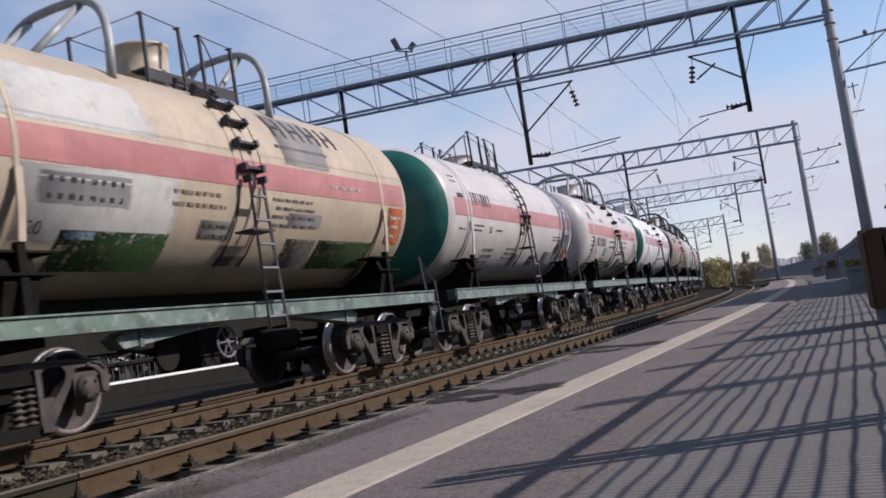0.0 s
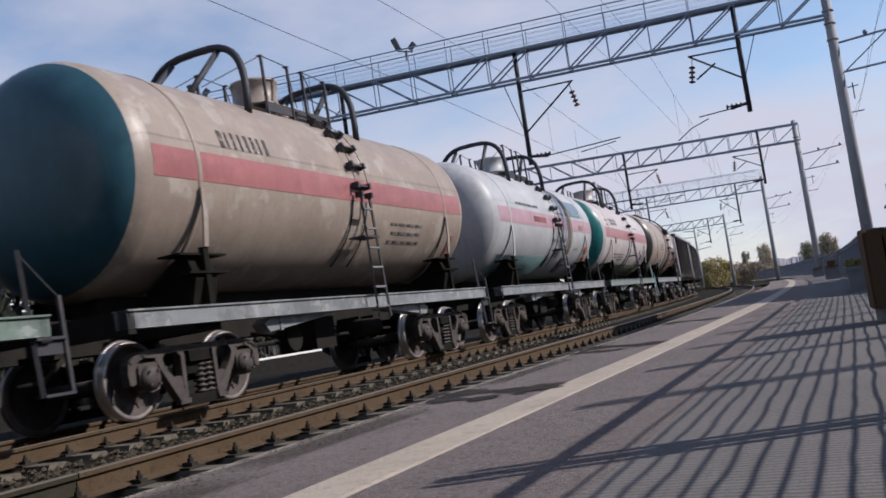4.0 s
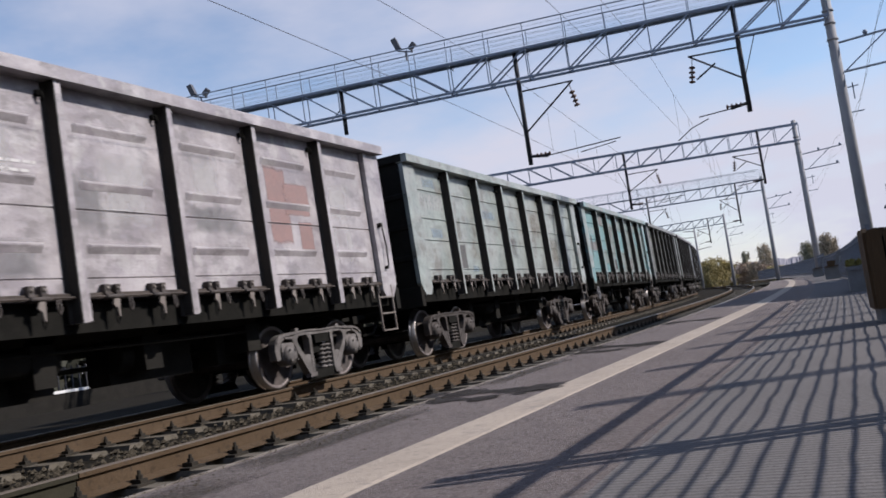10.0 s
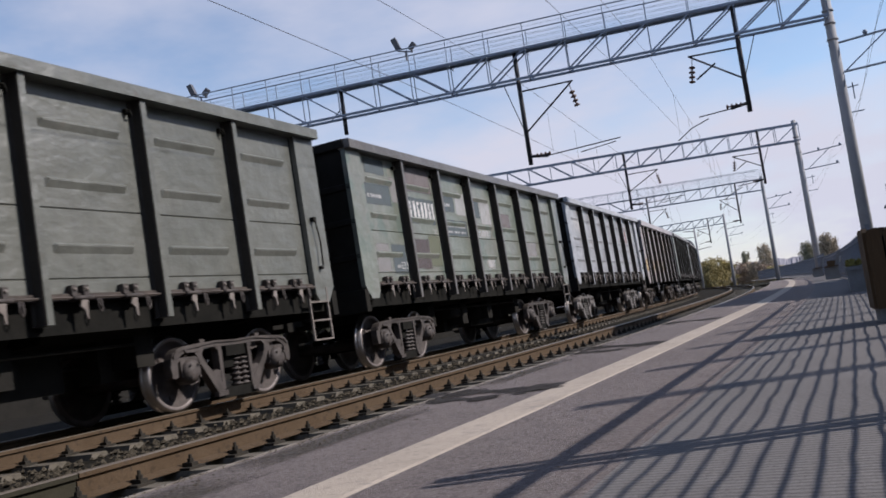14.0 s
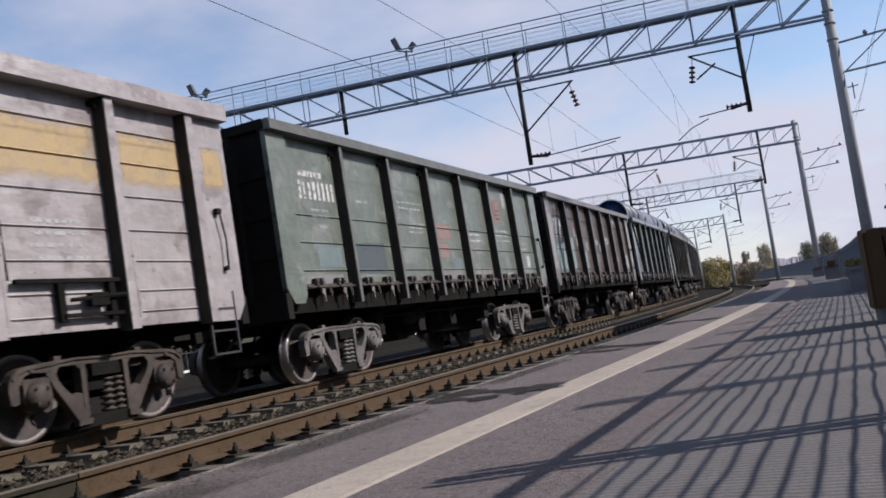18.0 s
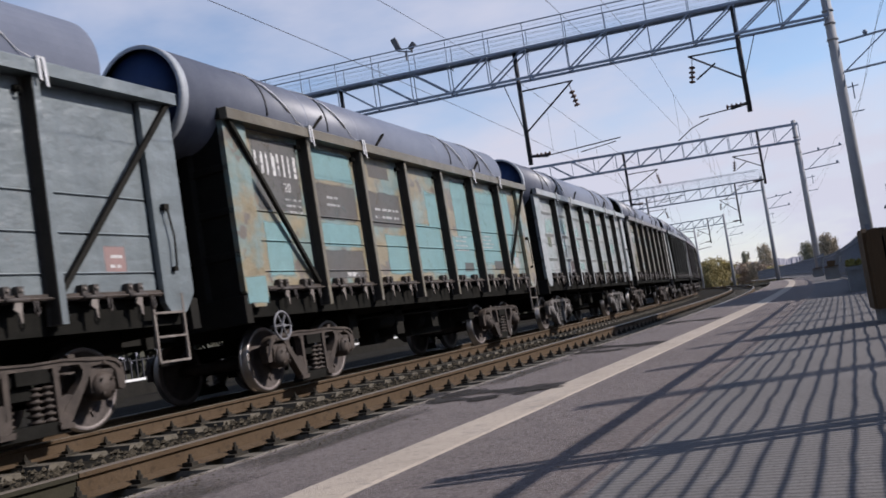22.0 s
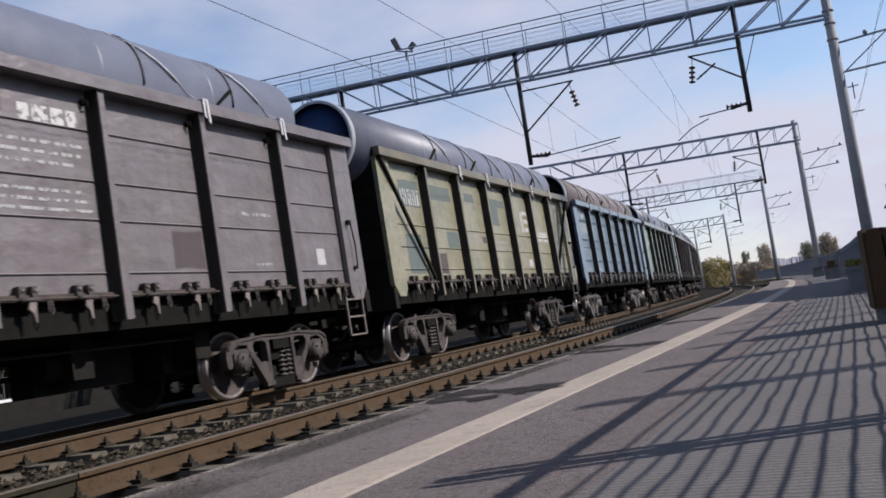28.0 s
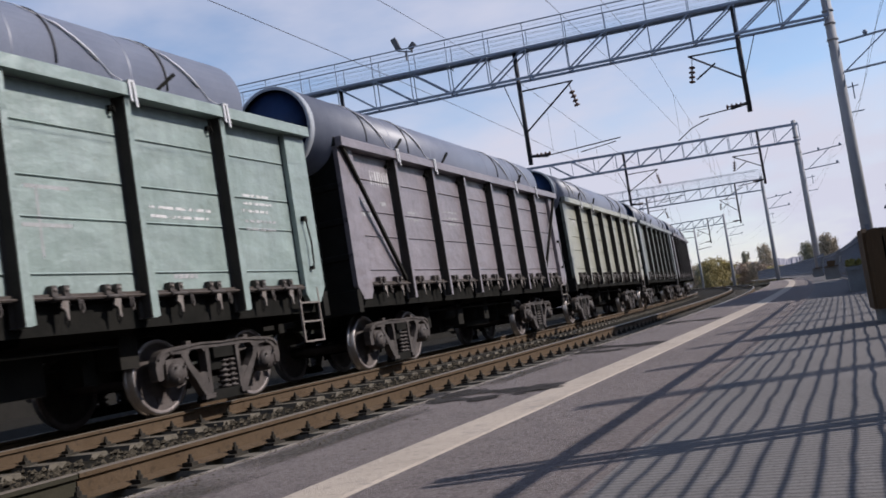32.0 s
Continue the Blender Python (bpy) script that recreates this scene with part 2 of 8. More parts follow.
RAIL_SECTION = [(-0.075, -0.18), (-0.075, -0.168), (-0.012, -0.145), (-0.009, -0.05), (-0.036, -0.038), (-0.037, -0.008), (-0.026, 0.0),
                (0.026, 0.0), (0.037, -0.008), (0.036, -0.038), (0.009, -0.05), (0.012, -0.145), (0.075, -0.168), (0.075, -0.18)]


def rail(off, drop, name, s0=-120, s1=540, steel=None):
    bm = bmesh.new()
    ribbon(bm, [(off + a, b - drop) for a, b in RAIL_SECTION], s0, s1, 3)
    bm.faces.ensure_lookup_table()
    n = len(RAIL_SECTION) - 1
    for i, f in enumerate(bm.faces):
        f.material_index = 1 if 5 <= i % n <= 7 else 0
    return tagged(part(name, bm, [steel or RUST, RAIL_TOP]), "rust-brown steel rail with a worn bright head", "rail", kind="structure")


for o, d in ((-0.8, 0.02), (0.8, 0.0), (NEAR_TRACK + 0.77, 0.0)):
    rail(o, d, "rail")
RUST_OLD = surface("dark_old_rail", (0.03, 0.028, 0.019), (0.042, 0.037, 0.025), 3, 60, 0.85, 0.0, 0.3, spec=0.1)
rail(NEAR_TRACK - 0.77, 0.0, "rail", -120, JOINT, RUST_OLD)
rail(NEAR_TRACK - 0.77, 0.0, "rail", JOINT + 0.012, 540)


def sleeper_mesh():
    bm = bmesh.new()
    prof = [(-0.15, -0.42), (-0.15, -0.28), (-0.1, -0.185), (0.1, -0.185), (0.15, -0.28), (0.15, -0.42)]
    extrude_poly(bm, prof, 'x', -1.35, 1.35)
    # sunken waist between the rails
    me = bpy.data.meshes.new("sleeper")
    bm.to_mesh(me)
    bm.free()
    me.materials.append(SLEEPER)
    return me


def fastening_mesh():
    bm = bmesh.new()
    for sx in (-1, 1):
        box(bm, min(sx * 0.07, sx * 0.17), max(sx * 0.07, sx * 0.17), -0.09, 0.09, -0.185, -0.165)
        box(bm, min(sx * 0.055, sx * 0.15), max(sx * 0.055, sx * 0.15), -0.035, 0.035, -0.165, -0.135)
        beam(bm, (sx * 0.11, 0, -0.165), (sx * 0.11, 0, -0.075), 0.014, 6)
        beam(bm, (sx * 0.11, 0, -0.135), (sx * 0.11, 0, -0.105), 0.026, 6)
    me = bpy.data.meshes.new("fastening")
    bm.to_mesh(me)
    bm.free()
    me.materials.append(FASTEN)
    return me


SLEEPER_ME, FASTENING_ME = sleeper_mesh(), fastening_mesh()


def lay_sleepers(off, rails, name, s1):
    track = thing(name, "row of grey concrete sleepers bedded in ballast", "sleepers", kind="structure")
    s = 2.2 - 0.543 * 22
    while s < s1:
        sl = put("sleeper", SLEEPER_ME, track, "", on_track(s, off, random.uniform(-0.012, 0.0)) @ pose(0, 0, 0, 0, 0, random.uniform(-0.6, 0.6)))
        for r in rails:
            put("fastening", FASTENING_ME, sl, "", Matrix.Translation((r - off, 0, 0)))
        s += 0.543
    return track


lay_sleepers(0.0, (0.8,), "track_1", 75)
lay_sleepers(NEAR_TRACK, (NEAR_TRACK - 0.77,), "track_2", 75)

# platform
bm = bmesh.new()
ribbon(bm, [(PLAT_EDGE + 0.036, GROUND_Z), (PLAT_EDGE + 0.036, PLAT_Z), (8.1, PLAT_Z)], -40, 62, 2)
tagged(part("platform", bm, ASPHALT), "grey worn asphalt platform beside the track", "platform", kind="structure")
bm = bmesh.new()
ribbon(bm, [(PLAT_EDGE, GROUND_Z), (PLAT_EDGE, PLAT_Z - 0.01), (PLAT_EDGE + 0.008, PLAT_Z + 0.004), (PLAT_EDGE + 0.032, PLAT_Z + 0.004), (PLAT_EDGE + 0.035, PLAT_Z - 0.05)], -40, 62, 2)
tagged(part("platform_edge", bm, KERB), "pale weathered concrete edge of the platform", "kerb", kind="structure")
bm = bmesh.new()
ribbon(bm, [(7.10, PLAT_Z - 0.001), (7.122, PLAT_Z + 0.004), (7.338, PLAT_Z + 0.004), (7.36, PLAT_Z - 0.001)], -40, 60, 2, 0, 0.0085)
tagged(part("safety_line", bm, LINE), "worn cream painted safety line along the platform", "line", kind="structure")
# ---------------- the train ----------------
W, TOP = 1.52, 3.92
POSTS = [-4.37, -2.62, -0.87, 0.87, 2.62, 4.37]
MESH = {}


def paint(name, base, other, third=None, rust=0.25, scale=1.1, smears=0.0):
    """Weathered wagon paint: faded patches, streaks that run down, rust specks, dust."""
    m, nt, b = nodes_of(name)
    v = coords(nt, (1, 1, 1), True)
    vs = coords(nt, (6, 6, 0.5), True)
    big = tex(nt, v, scale, 5, 0.6, 0.46, 0.56)
    streak = tex(nt, vs, 1.4, 5, 0.7, 0.42, 0.72)
    speck = tex(nt, v, 9, 6, 0.7, 0.60, 0.70)
    fine = tex(nt, v, 45, 3, 0.6, 0.3, 0.7)
    c = mix(nt, scaled(nt, big, 0.75), base, other)
    if third:
        c = mix(nt, tex(nt, v, scale * 1.9, 4, 0.55, 0.57, 0.61), c, third)
    smear = tex(nt, coords(nt, (1.3, 1.0, 1.9), True), 1.6, 6, 0.6, 0.48, 0.68)
    c = mix(nt, scaled(nt, smear, 0.2 if "tank" in name else 0.35), c, tuple(min(0.8, x * 1.45 + 0.025) for x in base))
    grime = tex(nt, coords(nt, (1.6, 1.2, 1.5), True), 2.3, 7, 0.66, 0.54, 0.70)
    c = mix(nt, scaled(nt, grime, 0.18 if "tank" in name else 0.3), c, tuple(x * 0.42 for x in base))
    if smears:      # broad wipes of bleached and bared paint
        lift = tex(nt, coords(nt, (1.0, 0.9, 1.5), True), 1.5, 5, 0.58, 0.49, 0.59)
        c = mix(nt, scaled(nt, lift, 0.6 * smears), c, tuple(min(0.8, x * 1.35 + 0.05) for x in base))
        bare = tex(nt, coords(nt, (1.0, 1.0, 2.0), True), 1.9, 6, 0.62, 0.54, 0.62)
        c = mix(nt, scaled(nt, bare, 0.6 * smears), c, tuple(x * 0.5 for x in base))
    c = mix(nt, scaled(nt, streak, 0.35), c, tuple(x * 0.55 + 0.01 for x in base))
    c = mix(nt, scaled(nt, speck, rust), c, (0.10, 0.055, 0.035))
    c = mix(nt, scaled(nt, fine, 0.12), c, (0.05, 0.045, 0.04))
    nt.links.new(c, b.inputs["Base Color"])
    b.inputs["Roughness"].default_value = 0.42 if "tank" in name else 0.33
    if "wagon" in name:      # panels beaten in and out by their loads
        b.inputs["Specular IOR Level"].default_value = 0.6
        dents = tex(nt, coords(nt, (1, 1, 1.6), True), 2.6, 3, 0.5, 0.25, 0.75)
        bump(nt, b, mix(nt, 0.06, dents, fine), 0.42, 0.035)
    else:
        b.inputs["Specular IOR Level"].default_value = 0.3
        bump(nt, b, fine, 0.08)
    return m


def mesh_of(name, make, materials):
    if name not in MESH:
        bm = bmesh.new()
        make(bm)
        bmesh.ops.recalc_face_normals(bm, faces=bm.faces)
        me = bpy.data.meshes.new(name)
        bm.to_mesh(me)
        bm.free()
        for m in materials:
            me.materials.append(m)
        MESH[name] = me
    return MESH[name]


def m_wheelset(bm):
    wheel = [(0.70, 0.09), (0.70, 0.16), (0.735, 0.2), (0.745, 0.38), (0.715, 0.42), (0.715, 0.5), (0.725, 0.508), (0.745, 0.505), (0.755, 0.483), (0.76, 0.478),
             (0.845, 0.472), (0.85, 0.45), (0.845, 0.415), (0.80, 0.395), (0.79, 0.22), (0.845, 0.18), (0.85, 0.1)]
    for sgn in (1, -1):
        prof = [(sgn * a, r) for a, r in wheel]
        lathe(bm, prof, 'x', 28, 0, True)
    for f in bm.faces:
        c = f.calc_center_median()
        r = math.hypot(c.y, c.z)
        if r > 0.458:
            f.material_index = 1
        elif r > 0.42:
            f.material_index = 2
    lathe(bm, [(-1.12, 0.06), (-0.9, 0.065), (-0.88, 0.09), (0.88, 0.09), (0.9, 0.065), (1.12, 0.06)], 'x', 10, 0)
    for sgn in (1, -1):   # dirt lumps and balance marks on the disc
        for a in (0.4, 2.1, 4.4):
            box(bm, sgn * 0.80 - 0.006, sgn * 0.80 + 0.012 * 1, -0.05, 0.05, 0.27, 0.33, Matrix.Rotation(a, 4, 'X'))


def m_side_frame(bm):
    """A cast side frame: a boom that bends down over each axle box, a window and a strut beside each column."""
    x0, x1 = 0.985, 1.105
    for s in (-1, 1):
        def q(pts, a=x0, b=x1):
            extrude_poly(bm, [(s * y, z) for y, z in pts], 'x', a, b)
        q([(0.0, 0.735), (0.0, 0.805), (0.42, 0.82), (0.42, 0.745)])                                     # boom over the springs
        q([(0.42, 0.745), (0.42, 0.82), (0.75, 0.812), (0.75, 0.725), (0.62, 0.745)])                      # over the window
        q([(0.75, 0.70), (0.75, 0.812), (1.05, 0.79), (1.05, 0.70), (0.92, 0.715)])                         # over the axle box
        q([(1.05, 0.70), (1.05, 0.79), (1.15, 0.765), (1.21, 0.72), (1.25, 0.66), (1.14, 0.63)])
        q([(1.14, 0.63), (1.25, 0.66), (1.27, 0.56), (1.255, 0.43), (1.22, 0.41), (1.155, 0.43)])           # outer jaw
        q([(0.62, 0.745), (0.75, 0.725), (0.80, 0.69), (0.745, 0.60), (0.70, 0.52), (0.60, 0.53), (0.655, 0.61), (0.672, 0.68)])
        q([(0.60, 0.53), (0.70, 0.52), (0.62, 0.41), (0.455, 0.17), (0.38, 0.11), (0.315, 0.16), (0.345, 0.27), (0.50, 0.43)])  # strut
        q([(0.275, 0.745), (0.345, 0.745), (0.345, 0.27), (0.315, 0.16), (0.285, 0.18)])                    # column
        q([(0.345, 0.43), (0.345, 0.27), (0.50, 0.43), (0.43, 0.45)], x0 + 0.02, x1 - 0.006)                 # web below the window
        q([(0.345, 0.745), (0.345, 0.69), (0.40, 0.745)], x0 + 0.02, x1 - 0.006)
        q([(0.27, 0.16), (0.28, 0.10), (0.47, 0.095), (0.46, 0.15)], x1 - 0.06, x1 + 0.022)                  # foot
        q([(0.70, 0.77), (0.70, 0.80), (1.04, 0.78), (1.16, 0.75), (1.23, 0.68), (1.21, 0.655), (1.14, 0.72), (1.03, 0.752)], x1 - 0.01, x1 + 0.02)    # lip round the jaw
        q([(0.0, 0.785), (0.0, 0.808), (0.42, 0.823), (0.70, 0.80), (0.70, 0.775), (0.42, 0.797)], x1 - 0.01, x1 + 0.02)
        lathe(bm, [(x1 - 0.01, 0.03), (x1 + 0.012, 0.03), (x1 + 0.014, 0.016)], 'x', 10, centre=(0, s * 0.98, 0.74))
    for y in (-0.62, 0.55):
        box(bm, 1.01, 1.09, y - 0.045, y + 0.045, 0.80, 0.86)


def m_spring_seat(bm):
    extrude_poly(bm, [(-0.44, 0.06), (0.44, 0.06), (0.36, 0.19), (-0.36, 0.19)], 'x', 0.93, 1.09)
    box(bm, 0.94, 1.04, -0.33, 0.05, 0.45, 0.74)      # end of the bolster with its friction wedge
    box(bm, 0.9, 1.07, -0.3, 0.3, 0.60, 0.70)


def m_axle_box(bm):
    lathe(bm, [(0.95, 0.14), (0.95, 0.155), (1.1, 0.155), (1.11, 0.15), (1.14, 0.148), (1.15, 0.125), (1.165, 0.12), (1.17, 0.02)], 'x', 18)
    box(bm, 0.98, 1.10, -0.165, 0.165, -0.06, 0.17)
    box(bm, 1.0, 1.09, -0.2, 0.2, 0.13, 0.185)
    for i in range(4):
        a = math.pi / 4 + i * math.pi / 2
        beam(bm, (1.17, 0.105 * math.cos(a), 0.105 * math.sin(a)), (1.195, 0.105 * math.cos(a), 0.105 * math.sin(a)), 0.018, 6)


def m_spring(bm):
    prof = []
    for i in range(6):
        z = 0.19 + i * 0.068
        prof += [(z, 0.05), (z + 0.01, 0.086), (z + 0.03, 0.088), (z + 0.04, 0.05)]
    lathe(bm, prof, 'z', 12)


def m_bolster(bm):
    box(bm, -1.12, 1.12, -0.2, 0.2, 0.60, 0.74)
    box(bm, -0.35, 0.35, -0.3, 0.3, 0.72, 0.86)
    for s in (-1, 1):   # brake beams and shoes
        box(bm, -0.75, 0.75, s * 0.40 - 0.04, s * 0.40 + 0.04, 0.36, 0.43)
        for x in (-0.78, 0.78):
            box(bm, x - 0.05, x + 0.05, s * 0.40 - 0.06, s * 0.43 + 0.06, 0.26, 0.60)


def bogie(parent, y, t_rows, steel=None):
    bg = put("bogie", mesh_of("bogie", m_bolster, [NEAR_BLACK]), parent, "cast steel two-axle bogie", Matrix.Translation((0, y, 0)))
    steel = steel or BOGIE
    for turn in (0, 180):
        r = pose(0, 0, 0, 0, 0, turn)
        put("side_frame", mesh_of("side_frame", m_side_frame, [BOGIE]), bg, "", r, steel)
        put("spring_seat", mesh_of("spring_seat", m_spring_seat, [NEAR_BLACK]), bg, "", r)
        for a in (-0.925, 0.925):
            put("axle_box", mesh_of("axle_box", m_axle_box, [BOGIE]), bg, "", r @ Matrix.Translation((0, a, 0.475)), steel)
        for a, x in ((0.09, 1.0), (0.25, 1.0), (-0.2, 0.9)):
            put("spring", mesh_of("spring", m_spring, [BOGIE]), bg, "", r @ Matrix.Translation((x, a, 0)), steel)
    for a in (-0.925, 0.925):
        ws = put("wheel_set", mesh_of("wheel_set", m_wheelset, [WHEEL, TREAD, WHEEL_RIM]), bg, "steel wheel pair with bright worn treads", Matrix.Translation((0, a, 0.475)))
        t_rows.append((ws, a, y + a))
    return bg


def m_coupler(bm):
    box(bm, -0.13, 0.13, -0.55, 0.0, 0.92, 1.18)
    box(bm, -0.2, 0.2, -0.66, -0.45, 0.85, 1.25)
    tube(bm, [(0.35, 0.05, 0.85), (0.37, -0.3, 0.62), (0.3, -0.6, 0.6)], 0.03, 6)


# ---- open wagons ----
def relief(bm, ys, zs, height, back=-0.035):
    """One sheet over (y, z) whose face stands out by height(i, j), closed behind."""
    g = [[bm.verts.new((height(i, j), y, z)) for j, z in enumerate(zs)] for i, y in enumerate(ys)]
    for i in range(len(ys) - 1):
        for j in range(len(zs) - 1):
            bm.faces.new((g[i][j], g[i + 1][j], g[i + 1][j + 1], g[i][j + 1]))
    y0, y1, z0, z1 = ys[0], ys[-1], zs[0], zs[-1]
    q = [bm.verts.new((back, y, z)) for y, z in ((y0, z0), (y1, z0), (y1, z1), (y0, z1))]
    bm.faces.new(q)
    bm.faces.new([g[i][0] for i in range(len(ys))][::-1] + [q[0], q[1]])
    bm.faces.new([g[-1][j] for j in range(len(zs))][::-1] + [q[1], q[2]])
    bm.faces.new([g[i][-1] for i in range(len(ys))] + [q[2], q[3]])
    bm.faces.new([g[0][j] for j in range(len(zs))] + [q[3], q[0]])


def m_rib_panel(bm):
    """A pressed panel with three embossed bars and two seams, outer face at x = 0."""
    zs, hs = [1.47], [0.0]
    for c, kind in ((1.64, 's'), (1.98, 'r'), (2.40, 's'), (2.69, 'r'), (3.34, 'r')):
        if kind == 's':
            zs += [c - 0.012, c, c + 0.012]
            hs += [0.0, -0.02, 0.0]
        else:
            zs += [c - 0.07, c + 0.006, c + 0.022, c + 0.045]
            hs += [0.0, 'r', 'r', 0.0]
    zs.append(3.82)
    hs.append(0.0)
    ys = [-0.82, -0.58, -0.54, 0.54, 0.58, 0.82]
    relief(bm, ys, zs, lambda i, j: (0.036 if i in (2, 3) else 0.0) if hs[j] == 'r' else hs[j])


JOINTS = {"plank": (1.68, 2.28, 2.72, 3.30), "half": (1.68, 2.12, 2.55), "deep": (1.23, 1.47, 1.82, 2.18, 2.58, 2.98, 3.36), "rib": (1.64, 2.40)}


def planked(bm, low, joints):
    """A wall panel of boards laid lengthwise, with an open joint at each height given."""
    zs, hs = [low], [0.0]
    for c in joints:
        zs += [c - 0.014, c - 0.008, c + 0.008, c + 0.014, c + 0.03]
        hs += [0.0, -0.016, -0.016, 0.009, 0.0]
    zs.append(3.82)
    hs.append(0.0)
    relief(bm, [-0.82, 0.82], zs, lambda i, j: hs[j])


def m_plank_panel(bm):
    planked(bm, 1.47, JOINTS["plank"])


def m_half_panel(bm):
    planked(bm, 1.47, JOINTS["half"])


def m_deep_panel(bm):
    planked(bm, 1.08, JOINTS["deep"])


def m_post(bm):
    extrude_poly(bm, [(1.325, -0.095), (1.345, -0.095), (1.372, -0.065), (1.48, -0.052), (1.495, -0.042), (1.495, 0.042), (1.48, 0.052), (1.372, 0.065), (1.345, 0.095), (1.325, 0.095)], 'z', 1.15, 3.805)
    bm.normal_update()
    for f in bm.faces:      # webs' shade put into a dark colour, the outer flange in the wagon's colour
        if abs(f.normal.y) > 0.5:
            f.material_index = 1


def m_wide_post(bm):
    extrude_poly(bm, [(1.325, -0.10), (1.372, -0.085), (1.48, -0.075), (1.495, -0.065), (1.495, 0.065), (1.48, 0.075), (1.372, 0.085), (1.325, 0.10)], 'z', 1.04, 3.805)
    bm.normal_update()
    # shade of the webs put into their colour here too
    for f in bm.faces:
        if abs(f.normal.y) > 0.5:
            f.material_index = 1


def m_post_shoe(bm):
    """A folded channel that stiffens the foot of a post."""
    extrude_poly(bm, [(1.34, 0.045), (1.49, 0.045), (1.49, 0.085), (1.36, 0.10), (1.34, 0.10)], 'z', 1.16, 2.05)


def m_latch(bm):
    box(bm, 1.335, 1.39, -0.03, 0.03, 3.60, 3.66)
    tube(bm, [(1.36, 0.0, 3.63), (1.41, 0.0, 3.635), (1.415, 0.02, 3.58), (1.37, 0.03, 3.56)], 0.014, 6)


def m_hatch_gear(bm):
    """A side hatch with its frame, crossbar and bolt."""
    for y in (-0.40, 0.30):
        box(bm, 1.36, 1.42, y - 0.04, y + 0.04, 1.18, 1.62)
    box(bm, 1.37, 1.43, -0.95, 0.42, 1.585, 1.63)
    box(bm, 1.37, 1.44, -0.40, 0.42, 1.22, 1.26)
    box(bm, 1.38, 1.46, -0.05, 0.2, 1.33, 1.47)
    beam(bm, (1.43, -0.3, 1.40), (1.45, 0.45, 1.44), 0.025, 6)
    beam(bm, (1.40, -1.02, 1.62), (1.40, -1.06, 2.6), 0.012, 5)


def m_chord(bm):
    extrude_poly(bm, [(1.30, 3.765), (1.30, 3.91), (1.32, 3.925), (1.52, 3.925), (1.54, 3.91), (1.54, 3.765)], 'y', -6.47, 6.47)


def m_deep_chord(bm):
    extrude_poly(bm, [(1.30, 3.70), (1.30, 3.91), (1.32, 3.925), (1.52, 3.925), (1.54, 3.91), (1.54, 3.70)], 'y', -6.47, 6.47)


def m_wide_corner(bm):
    extrude_poly(bm, [(-6.45, 3.805), (-6.45, 1.25), (-6.30, 1.04), (-5.80, 1.04), (-5.72, 1.08), (-5.72, 3.805)], 'x', 1.34, 1.425)


def m_corner(bm):
    extrude_poly(bm, [(-6.45, 3.805), (-6.45, 1.42), (-6.28, 1.19), (-6.02, 1.19), (-5.93, 1.32), (-5.93, 3.805)], 'x', 1.34, 1.425)


def m_end_wall(bm):
    xs = [-1.42, -0.84, -0.80, -0.68, -0.64, -0.08, -0.04, 0.04, 0.08, 0.64, 0.68, 0.80, 0.84, 1.42]
    zs = [0.98, 1.35, 1.36, 1.86, 1.88, 1.96, 1.98, 2.46, 2.48, 2.56, 2.58, 3.06, 3.08, 3.16, 3.18, 3.78, 3.785, 3.925]

    def out(i, j):
        post = i in (2, 3, 6, 7, 10, 11)
        bar = zs[j] in (1.88, 1.96, 2.48, 2.56, 3.08, 3.16)
        return -6.50 if j < 2 or j > 15 else (-6.49 if post else (-6.45 if bar else -6.42))
    g = [[bm.verts.new((x, out(i, j), z)) for j, z in enumerate(zs)] for i, x in enumerate(xs)]
    for i in range(len(xs) - 1):
        for j in range(len(zs) - 1):
            bm.faces.new((g[i][j], g[i][j + 1], g[i + 1][j + 1], g[i + 1][j]))
    q = [bm.verts.new((x, -6.36, z)) for x, z in ((-1.42, 0.98), (1.42, 0.98), (1.42, 3.925), (-1.42, 3.925))]
    bm.faces.new(q[::-1])
    bm.faces.new([g[i][0] for i in range(len(xs))] + [q[1], q[0]])
    bm.faces.new([g[i][-1] for i in range(len(xs))][::-1] + [q[3], q[2]])
    bm.faces.new([g[0][j] for j in range(len(zs))][::-1] + [q[0], q[3]])
    bm.faces.new([g[-1][j] for j in range(len(zs))] + [q[2], q[1]])


